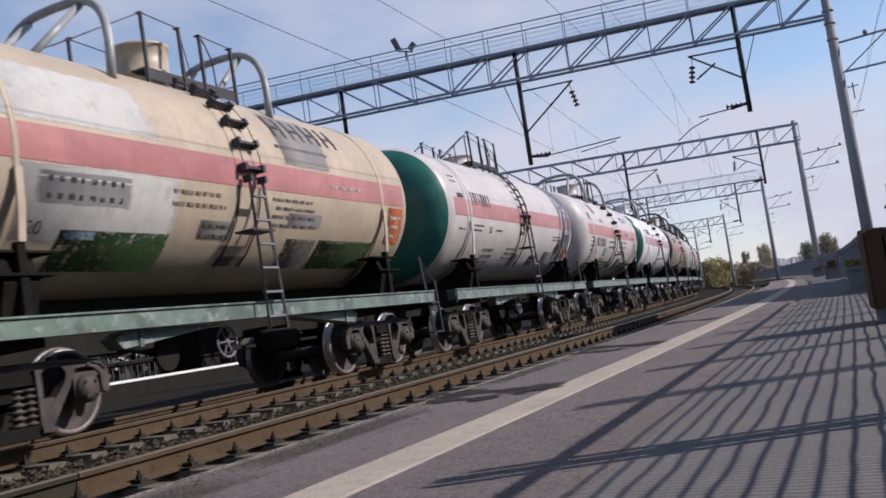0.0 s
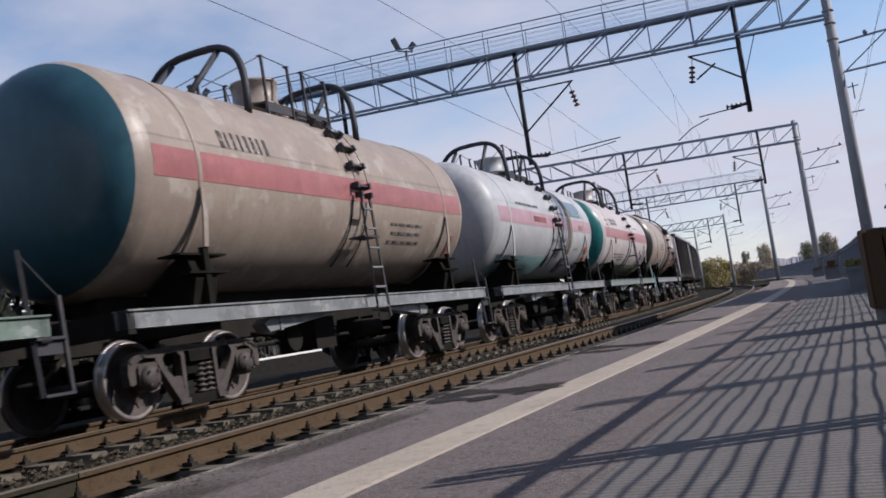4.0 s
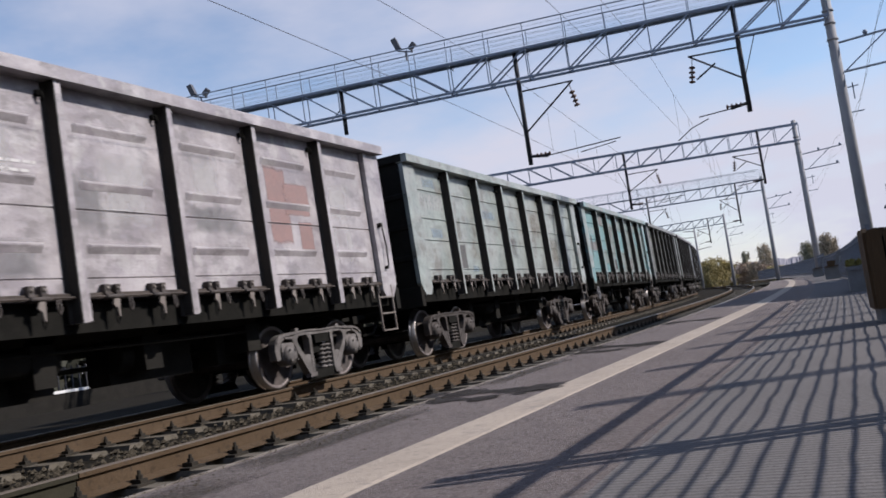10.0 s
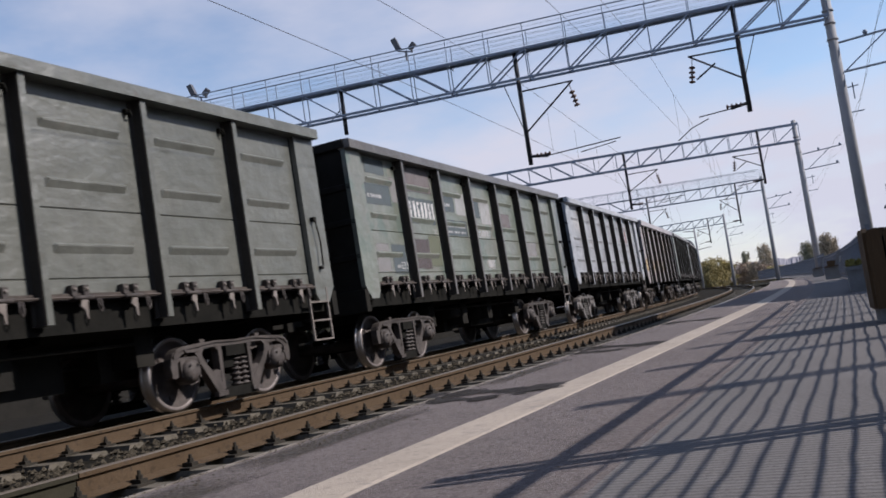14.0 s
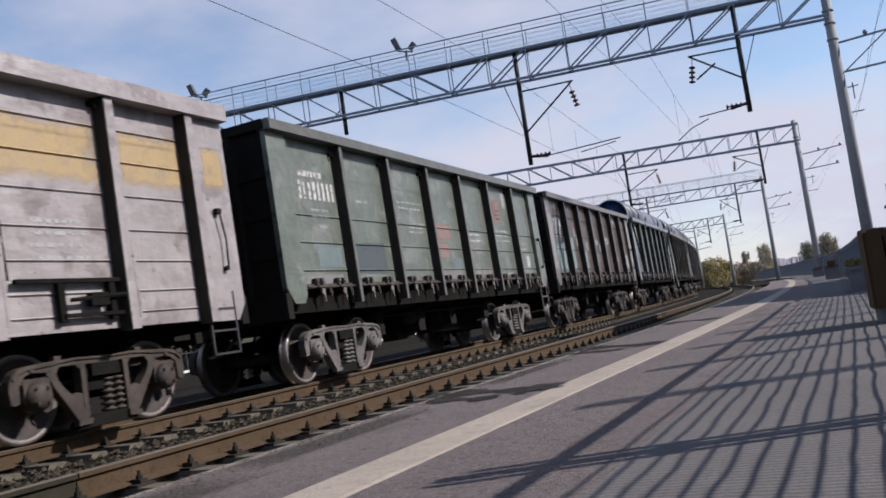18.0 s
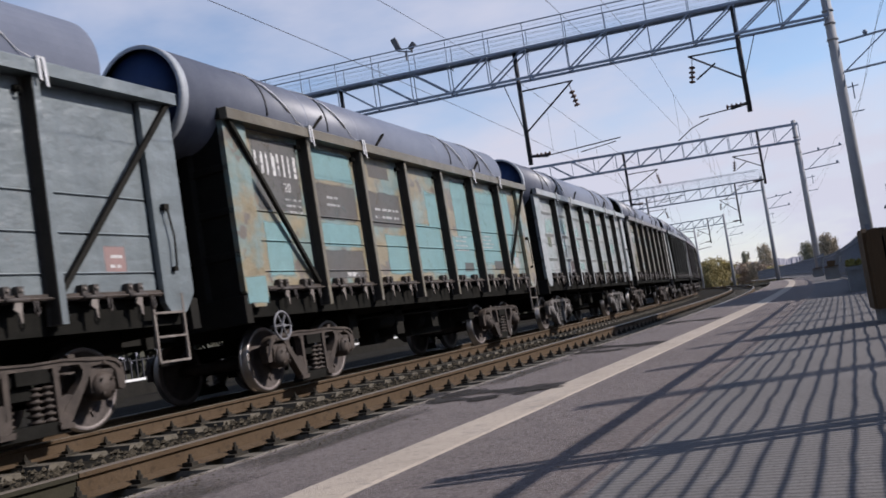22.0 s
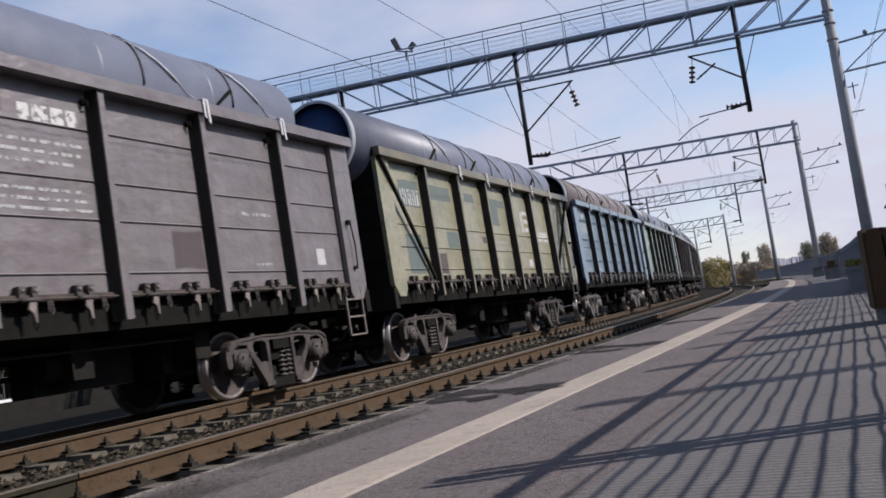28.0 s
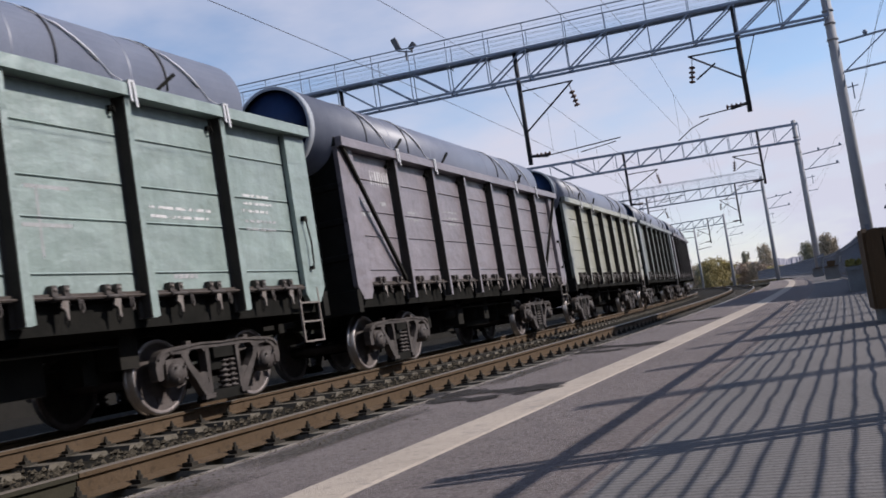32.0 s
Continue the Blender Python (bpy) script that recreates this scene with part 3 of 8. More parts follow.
def m_underframe(bm):
    box(bm, -1.29, 1.29, -6.35, 6.35, 1.38, 1.43)
    box(bm, -0.3, 0.3, -6.3, 6.3, 0.86, 1.38)
    for s in (-1, 1):
        box(bm, s * 1.04 - 0.04, s * 1.04 + 0.04, -6.35, 6.35, 1.10, 1.42)
        for i in range(8):
            y = -5.25 + i * 1.5
            extrude_poly(bm, [(s * 0.3, 1.05), (s * 1.04, 1.12), (s * 1.26, 1.34), (s * 1.26, 1.38), (s * 0.3, 1.38)], 'y', y - 0.1, y + 0.1)
    # hopper doors hang between the beams
    for y in (-2.0, 0.0, 2.0):
        extrude_poly(bm, [(-1.2, 1.3), (-0.9, 1.0), (0.9, 1.0), (1.2, 1.3)], 'y', y - 0.8, y + 0.8)
    lathe(bm, [(-0.35, 0.18), (-0.33, 0.2), (0.33, 0.2), (0.35, 0.18)], 'y', 14, centre=(0.55, 0.7, 0.78))
    lathe(bm, [(-0.5, 0.14), (0.5, 0.14)], 'y', 14, centre=(0.75, -1.2, 0.82))
    tube(bm, [(0.2, -3.2, 0.75), (0.25, 0.0, 0.7), (0.2, 3.2, 0.75)], 0.03, 6)
    tube(bm, [(0.9, -2.6, 0.9), (0.9, 2.6, 0.9)], 0.02, 6)
    for y0, y1, z0 in ((-3.1, -2.2, 0.45), (-1.3, -0.5, 0.42), (0.35, 1.85, 0.46), (2.4, 3.1, 0.5)):
        box(bm, 0.15, 0.5, y0, y1, z0, 1.05)      # brake gear hung from the centre sill
        box(bm, 0.5, 0.9, y0 + 0.2, y0 + 0.5, z0 + 0.12, 1.0)


def m_side_sill(bm):
    extrude_poly(bm, [(1.27, 1.06), (1.29, 1.06), (1.29, 1.36), (1.31, 1.38), (1.31, 1.40), (1.20, 1.40), (1.20, 1.38), (1.27, 1.36)], 'y', -6.3, 6.3)


def m_lower_chord(bm):
    box(bm, 1.34, 1.39, -5.95, 5.95, 1.40, 1.475)
    beam(bm, (1.43, -5.9, 1.425), (1.43, 5.9, 1.425), 0.015, 6)


def m_lock(bm):
    """A hatch lock: two bolted hinge plates above, a hooked lever and a hanging ring below."""
    for y in (-0.09, 0.07):
        box(bm, 1.345, 1.425, y - 0.035, y + 0.035, 1.39, 1.56)
        box(bm, 1.345, 1.445, y - 0.045, y + 0.045, 1.40, 1.44)
        lathe(bm, [(1.42, 0.02), (1.44, 0.019), (1.444, 0.008)], 'x', 8, 1, centre=(0, y, 1.515))
    lathe(bm, [(-0.14, 0.026), (0.13, 0.026)], 'y', 8, centre=(1.44, 0, 1.42))
    extrude_poly(bm, [(-0.03, 1.41), (-0.055, 1.33), (-0.035, 1.315), (0.0, 1.29), (0.015, 1.20), (0.035, 1.19), (0.04, 1.30), (0.05, 1.41)], 'x', 1.42, 1.45, 1)
    tube(bm, [(1.44, 0.20, 1.41), (1.45, 0.19, 1.30), (1.45, 0.215, 1.255), (1.45, 0.245, 1.30), (1.44, 0.235, 1.41)], 0.011, 5)


def m_ladder(bm):
    for y in (5.72, 6.22):
        box(bm, 1.40, 1.43, y - 0.016, y + 0.016, 0.62, 1.42)
    for z in (0.63, 0.92, 1.2):
        box(bm, 1.395, 1.435, 5.71, 6.23, z - 0.013, z + 0.013)


def m_handrail(bm):
    tube(bm, [(1.42, 6.1, 2.45), (1.49, 6.1, 2.43), (1.49, 6.16, 2.1), (1.49, 6.14, 1.75), (1.42, 6.14, 1.72)], 0.013, 6)
    box(bm, 1.41, 1.49, 6.06, 6.14, 2.43, 2.5)
    box(bm, 1.41, 1.48, 6.11, 6.17, 1.69, 1.74)


def m_brace(bm):
    beam(bm, (1.47, -6.38, 3.79), (1.385, -4.47, 1.50), 0.042, 4)


ROLLING = []
CONVOY = []
WALLS = {}


def gondola(k, label, colour, walls="plank", braced=False, trim=None):
    trim = trim or colour
    wg = thing("gondola_wagon", label, "freight wagon", "wagons of the train")
    deep = walls == "deep"
    WALLS[wg] = JOINTS[walls]
    shape = {"deep": ("deep_panel", m_deep_panel), "rib": ("rib_panel", m_rib_panel), "plank": ("plank_panel", m_plank_panel), "half": ("half_panel", m_half_panel)}[walls]
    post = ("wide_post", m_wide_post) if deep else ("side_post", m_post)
    chord = ("deep_chord", m_deep_chord) if deep else ("top_chord", m_chord)
    corner = ("wide_corner", m_wide_corner) if deep else ("corner_plate", m_corner)
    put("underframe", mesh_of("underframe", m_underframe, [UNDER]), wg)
    for turn in (0, 180):
        r = pose(0, 0, 0, 0, 0, turn)
        edges = [-5.95] + POSTS + [5.95]
        for i, (a, b) in enumerate(zip(edges, edges[1:])):
            sc = (b - a) / 1.72
            put("side_panel", mesh_of(*shape, [UNDER]), wg, "",
                r @ Matrix.Translation((1.335, (a + b) / 2, 0)) @ Matrix.Diagonal((1, sc, 1, 1)), colour)
            for d in (() if deep else (-0.36, 0.36)):
                put("hatch_lock", mesh_of("hatch_lock", m_lock, [UNDER, LOCK_STEEL]), wg, "", r @ Matrix.Translation((0, (a + b) / 2 + d * sc, 0)), BOGIE)
            if turn == 0:
                put("latch", mesh_of("latch", m_latch, [NEAR_BLACK]), wg, "", Matrix.Translation((0, b - 0.15 if i < 6 else b + 0.15, 0.0)))
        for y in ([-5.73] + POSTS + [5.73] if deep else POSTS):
            put("side_post", mesh_of(*post, [UNDER, POST_SHADE]), wg, "", r @ Matrix.Translation((0, y, 0)), trim)
            if k in (0, 6, 8, 14, 17) and abs(y) < 5:
                put("post_shoe", mesh_of("post_shoe", m_post_shoe, [UNDER]), wg, "", r @ Matrix.Translation((0, y + (0.03 if deep else 0.0), 0)), colour)
        put("top_chord", mesh_of(*chord, [UNDER]), wg, "", r, trim)
        # near-black colour keeps the strip under the side dark
        put("side_sill", mesh_of("black_side_sill", m_side_sill, [NEAR_BLACK]), wg, "", r)
        if not deep:
            put("lower_chord", mesh_of("lower_chord", m_lower_chord, [UNDER]), wg, "rust-stained lower chord", r, BOGIE_BROWN)
        for f in (1, -1):
            put("corner_plate", mesh_of(*corner, [UNDER]), wg, "", r @ Matrix.Diagonal((1, f, 1, 1)), colour)
            # braces near-black: dirt and shade in one colour
            if braced:
                put("brace", mesh_of("brace", m_brace, [UNDER]), wg, "", r @ Matrix.Diagonal((1, f, 1, 1)), UNDER)
        # end walls near-black: their shade is put into the colour
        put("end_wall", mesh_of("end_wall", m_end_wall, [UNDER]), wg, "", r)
        put("step_ladder", mesh_of("step_ladder", m_ladder, [UNDER]), wg, "worn grey steel step ladder" if k not in (6, 12) else "dark steel step ladder", r, LOCK_STEEL if k not in (6, 12) else DARK_STEEL)
        put("handrail", mesh_of("handrail", m_handrail, [UNDER]), wg, "", r, UNDER)
        put("coupler", mesh_of("coupler", m_coupler, [UNDER]), wg, "automatic coupler", r @ Matrix.Translation((0, -6.4, 0)))
    rows = []
    steel = BOGIE_PALE if k in (-1, 0, 5, 7, 11, 16) else (BOGIE_BROWN if k in (2, 6, 9, 10, 12) else BOGIE)
    for y in (-4.445, 4.205):
        bogie(wg, y, rows, steel)
    c = 13.92 * k
    CONVOY.append((wg, c, 4.325))
    ROLLING.append((rows, c))
    return wg


STEP_TEAL = surface("teal_step_paint", (0.20, 0.31, 0.32), (0.14, 0.21, 0.22), 5, 50, 0.6)

# ---- tank wagons ----
AXIS, RAD = 3.06, 1.52


def m_barrel(bm):
    lathe(bm, [(-4.75 + 9.5 * i / 8, RAD) for i in range(9)], 'y', 64, centre=(0, 0, AXIS), close=False)


DISH = [(-4.75 - 0.62 * math.sin(i / 12 * math.pi / 2), max(0.01, RAD * math.cos(i / 12 * math.pi / 2) ** 0.55)) for i in range(13)]


def m_dish(bm):
    lathe(bm, DISH[3:], 'y', 64, centre=(0, 0, AXIS), close=False)


def m_end_ring(bm):
    lathe(bm, DISH[:4], 'y', 64, centre=(0, 0, AXIS), close=False)


def m_stripe(bm):
    for s in (0, math.pi):
        prev = None
        for i in range(9):
            a = s + radians(-8.2 + i * 14.6 / 8) * (1 if s == 0 else -1)
            r = RAD + 0.004
            ring = [bm.verts.new((r * math.cos(a), y, AXIS + r * math.sin(a) if s == 0 else AXIS + r * math.sin(math.pi - a))) for y in (-4.74, 4.74)]
            if prev:
                f = bm.faces.new((prev[0], prev[1], ring[1], ring[0]))
                f.smooth = True
            prev = ring


def m_hoop(bm):
    lathe(bm, [(-0.04, RAD + 0.002), (-0.035, RAD + 0.014), (0.035, RAD + 0.014), (0.04, RAD + 0.002)], 'y', 64, centre=(0, 0, AXIS), close=False)


def m_sill(bm):
    box(bm, 1.32, 1.50, -5.5, 5.5, 1.04, 1.25)
    box(bm, 1.30, 1.53, -5.5, 5.5, 1.235, 1.256)


def m_tank_frame(bm):
    box(bm, -0.3, 0.3, -5.6, 5.6, 0.86, 1.3)
    # black filler beam added so the gap under the barrel stays dark
    box(bm, -0.22, 0.22, -4.6, 4.6, 1.3, 1.57)


def m_end_beam(bm):
    box(bm, -1.5, 1.5, -5.5, -5.38, 0.98, 1.26)


def m_cross_beam(bm):
    box(bm, -1.32, 1.32, -4.15, -3.65, 0.95, 1.25)


def m_reservoir(bm):
    lathe(bm, [(-0.42, 0.05), (-0.4, 0.15), (-0.37, 0.16), (0.37, 0.16), (0.4, 0.15), (0.42, 0.05)], 'y', 14, centre=(0.7, 1.3, 0.75))
    box(bm, 0.25, 0.75, 1.0, 1.06, 0.84, 0.96)
    box(bm, 0.25, 0.75, 1.54, 1.6, 0.84, 0.96)


def m_brake_rod(bm):
    tube(bm, [(0.3, -3, 0.7), (0.3, 3, 0.7)], 0.03, 6)


def m_brake_box(bm):
    box(bm, 0.3, 1.0, -0.9, -0.3, 0.5, 1.0)


def m_brake_disc(bm):
    lathe(bm, [(-0.02, 0.2), (0.02, 0.2)], 'x', 16, centre=(1.05, -1.6, 0.72))
    beam(bm, (0.28, -1.6, 0.9), (1.04, -1.6, 0.72), 0.03, 6)


def m_gusset(bm):
    """A tapering plate brace under the sill, beside the bogie."""
    extrude_poly(bm, [(0.75, 1.02), (2.55, 1.04), (2.72, 0.96), (2.6, 0.84), (2.35, 0.86)], 'x', 1.12, 1.34)
    box(bm, 1.1, 1.36, 2.3, 2.36, 0.84, 1.04)


def m_saddle(bm):
    extrude_poly(bm, [(1.30, 1.25), (1.40, 1.60), (1.28, 1.95), (1.18, 1.92), (0.95, 1.70), (0.6, 1.55), (0.6, 1.25)], 'y', -0.22, 0.22)
    box(bm, 1.22, 1.46, -0.38, 0.38, 1.66, 1.69)
    box(bm, 1.05, 1.40, -0.46, 0.46, 1.90, 1.925)
    box(bm, 1.36, 1.44, -0.05, 0.05, 1.25, 2.0)


def m_strap_gap(bm):
    """The tie that leaves the barrel and runs straight down to the saddle."""
    pts = [(1.52, 2.75), (1.50, 2.35), (1.45, 2.0)]
    for (xa, za), (xb, zb) in zip(pts, pts[1:]):
        extrude_poly(bm, [(xa - 0.012, za), (xa + 0.014, za), (xb + 0.014, zb), (xb - 0.012, zb)], 'y', -0.045, 0.045)


def m_hatch(bm):
    lathe(bm, [(-0.1, 0.36), (0.2, 0.36), (0.21, 0.41), (0.24, 0.41), (0.25, 0.37), (0.6, 0.40), (0.62, 0.42), (0.66, 0.41), (0.7, 0.1)], 'z', 24, centre=(0, -0.1, AXIS + RAD - 0.02))


def m_valve(bm):
    lathe(bm, [(-0.1, 0.14), (0.30, 0.14), (0.32, 0.1), (0.42, 0.06)], 'z', 12, centre=(0, 0.75, AXIS + RAD - 0.02))
    box(bm, -0.25, 0.25, 0.7, 0.8, AXIS + RAD + 0.1, AXIS + RAD + 0.16)


def m_catwalk(bm):
    """A narrow platform beside the hatch with four stanchions and thin rods between their heads."""
    z = AXIS + RAD + 0.06
    box(bm, 0.42, 0.66, -0.82, 1.22, z - 0.03, z)
    box(bm, 0.645, 0.665, -0.82, 1.22, z - 0.16, z)
    heads = []
    for y, h in ((-0.78, 0.78), (-0.02, 0.74), (0.44, 0.74), (1.18, 0.70)):
        box(bm, 0.645, 0.685, y - 0.02, y + 0.02, z - 0.24, z + h)
        box(bm, 0.60, 0.69, y - 0.03, y + 0.03, z + h - 0.02, z + h)
        heads.append((0.665, y, z + h - 0.01))
    for a, b in ((0, 1), (2, 3)):
        beam(bm, heads[a], heads[b], 0.009, 5)
    beam(bm, heads[1], (0.62, 0.2, z + 0.05), 0.008, 5)
    tube(bm, [heads[2], (0.65, 0.55, z + 0.66), (0.64, 0.72, z + 0.4), (0.6, 0.8, z + 0.02)], 0.012, 5)
    beam(bm, (0.55, -2.3, z - 0.02), heads[0], 0.009, 5)


def m_rail_walk(bm):
    """A long light railing on the barrel top, for wagons without guards."""
    z = AXIS + RAD
    tube(bm, [(0.55, -2.6, z - 0.05), (0.6, -1.2, z + 0.62), (0.6, -0.9, z + 0.72)], 0.016, 6)
    beam(bm, (0.58, -1.7, z - 0.1), (0.58, -1.7, z + 0.38), 0.014, 6)
    for y, h in ((-0.9, 0.72), (0.1, 0.62), (0.7, 0.6), (1.25, 0.5)):
        beam(bm, (0.6, y, z - 0.2), (0.6, y, z + h), 0.018, 6)
    tube(bm, [(0.6, -0.9, z + 0.72), (0.6, -0.2, z + 0.68), (0.6, 0.1, z + 0.62), (0.6, 0.7, z + 0.6), (0.6, 1.25, z + 0.5)], 0.01, 5)
    tube(bm, [(0.6, 0.7, z + 0.6), (0.62, 1.0, z + 0.3), (0.9, 1.3, z - 0.1)], 0.012, 5)


def m_tank_ladder(bm):
    """A ladder that follows the round of the barrel, then drops straight to the step."""
    pts = []
    for i in range(12):
        a = radians(74 - i * 8.0)
        pts.append(((RAD + 0.09) * math.cos(a), AXIS + (RAD + 0.09) * math.sin(a)))
    for y in (-0.2, 0.2):
        tube(bm, [(x, y, z) for x, z in pts], 0.02, 6)
    for x, z in pts[1:11]:
        box(bm, x - 0.03, x + 0.03, -0.22, 0.22, z - 0.015, z + 0.015)
    m_low_ladder(bm, 3.0)


def m_low_ladder(bm, top=2.92, foot=0.85):
    for s in (-1, 1):
        beam(bm, (1.64, s * 0.15, top), (1.67, s * 0.21, foot), 0.024, 4)
        box(bm, 1.56, 1.70, s * 0.16 - 0.03, s * 0.16 + 0.03, top - 0.04, top + 0.05)
    z = top - 0.24
    while z > foot:
        w = 0.15 + 0.06 * (top - z) / (top - foot)
        box(bm, 1.625, 1.68, -w, w, z - 0.015, z + 0.015, None, 1)
        z -= 0.33
    for y in (-0.24, 0.24):      # stays that hug the barrel below
        tube(bm, [((RAD + 0.03) * math.cos(radians(a)), y * (1.0 + (a + 20) * -0.004), AXIS + (RAD + 0.03) * math.sin(radians(a))) for a in range(-8, -62, -9)], 0.014, 5)
    box(bm, 1.36, 1.66, -0.26, 0.26, 2.2, 2.23)


def m_bracket_ladder(bm, first=66, last=0):
    """Step brackets up the round of the barrel between two thin rods, and a straight ladder below."""
    for s in (-1, 1):
        tube(bm, [((RAD + 0.1) * math.cos(radians(a)), s * 0.21, AXIS + (RAD + 0.1) * math.sin(radians(a))) for a in range(first + 6, last - 6, -6)], 0.007, 5)
    a = first
    while a >= last:
        m = Matrix.Translation((0, 0, AXIS)) @ Matrix.Rotation(-radians(a), 4, 'Y') @ Matrix.Translation((RAD, 0, 0))
        box(bm, 0.0, 0.12, -0.2, 0.2, -0.018, 0.018, m)
        for s in (-1, 1):
            box(bm, 0.02, 0.15, s * 0.2 - 0.03, s * 0.2 + 0.03, -0.05, 0.05, m)
        a -= 13
    m_low_ladder(bm)


def m_top_ladder(bm):
    """A low railed walkway on the barrel top and a short steep ladder down its side."""
    z = AXIS + RAD + 0.03
    box(bm, 0.1, 0.55, -2.0, 0.15, z, z + 0.03)
    tube(bm, [(0.55, -2.0, z), (0.55, -1.95, z + 0.3), (0.55, 0.1, z + 0.3), (0.55, 0.15, z)], 0.018, 6)
    for y in (-1.2, -0.5):
        beam(bm, (0.55, y, z), (0.55, y, z + 0.3), 0.016, 5)
    for y in (0.42, 0.92):
        tube(bm, [((RAD + 0.12) * math.cos(radians(a)), y - (72 - a) * 0.001, AXIS + (RAD + 0.12) * math.sin(radians(a))) for a in range(80, 20, -7)], 0.032, 6)
    for a in range(76, 26, -8):
        m = Matrix.Translation((0, 0, AXIS)) @ Matrix.Rotation(-radians(a), 4, 'Y') @ Matrix.Translation((RAD + 0.1, 0, 0))
        box(bm, 0.0, 0.05, 0.42, 0.9, -0.015, 0.015, m)
    m = Matrix.Translation((0, 0, AXIS)) @ Matrix.Rotation(-radians(24), 4, 'Y') @ Matrix.Translation((RAD, 0, 0))
    for y in (0.4, 0.84):
        box(bm, 0.0, 0.2, y - 0.04, y + 0.06, -0.16, 0.1, m)
    box(bm, 0.0, 0.2, 0.36, 0.9, -0.18, -0.13, m)
    for a in (7, -8):
        m = Matrix.Translation((0, 0, AXIS)) @ Matrix.Rotation(-radians(a), 4, 'Y') @ Matrix.Translation((RAD, 0, 0))
        box(bm, 0.0, 0.1, 0.44, 0.84, -0.02, 0.02, m)
        for y in (0.44, 0.84):
            box(bm, 0.0, 0.14, y - 0.03, y + 0.03, -0.03, 0.05, m)
    n = len(bm.verts)
    m_low_ladder(bm, 2.55)
    bm.verts.ensure_lookup_table()
    for v in bm.verts[n:]:
        v.co.y += 0.64
        v.co.x += 0.06


def m_guard_hoop(bm):
    """A bent tube guard that straddles the top across the barrel."""
    pts = []
    for i in range(21):
        c, s = math.cos(math.pi * i / 20), math.sin(math.pi * i / 20)
        pts.append((math.copysign(1.0 * abs(c) ** 0.62, c), 0.22 * s, AXIS + 1.12 + 1.26 * s ** 0.72))
    tube(bm, pts, 0.06, 8)
    for x in (0.45, -0.45):
        beam(bm, (x, 0.2, AXIS + 2.28), (x * 1.1, -0.7, AXIS + 1.42), 0.05, 8)


def m_end_step(bm):
    """Two flat bars with treads between them, hung from the end of the frame."""
    for a, b in (((1.40, 5.30, 1.92), (1.46, 5.36, 0.45)), ((1.46, 5.68, 1.45), (1.46, 5.72, 0.45))):
        beam(bm, a, b, 0.03, 4)
    for y, z in ((5.33, 1.02), (5.36, 0.46)):
        box(bm, 1.36, 1.50, y, y + 0.37, z - 0.015, z + 0.015)
    box(bm, 1.44, 1.455, 5.36, 5.70, 0.86, 1.0)
    beam(bm, (1.40, 5.30, 1.88), (1.46, 5.68, 1.43), 0.008, 5)


def grown(i):
    """The last tank is a little thicker and longer than the others."""
    a, b = (1.055, 1.04) if i == 8 else (1.0, 1.0)
    return Matrix.Translation((0, 0, AXIS)) @ Matrix.Diagonal((a, b, a, 1)) @ Matrix.Translation((0, 0, -AXIS))


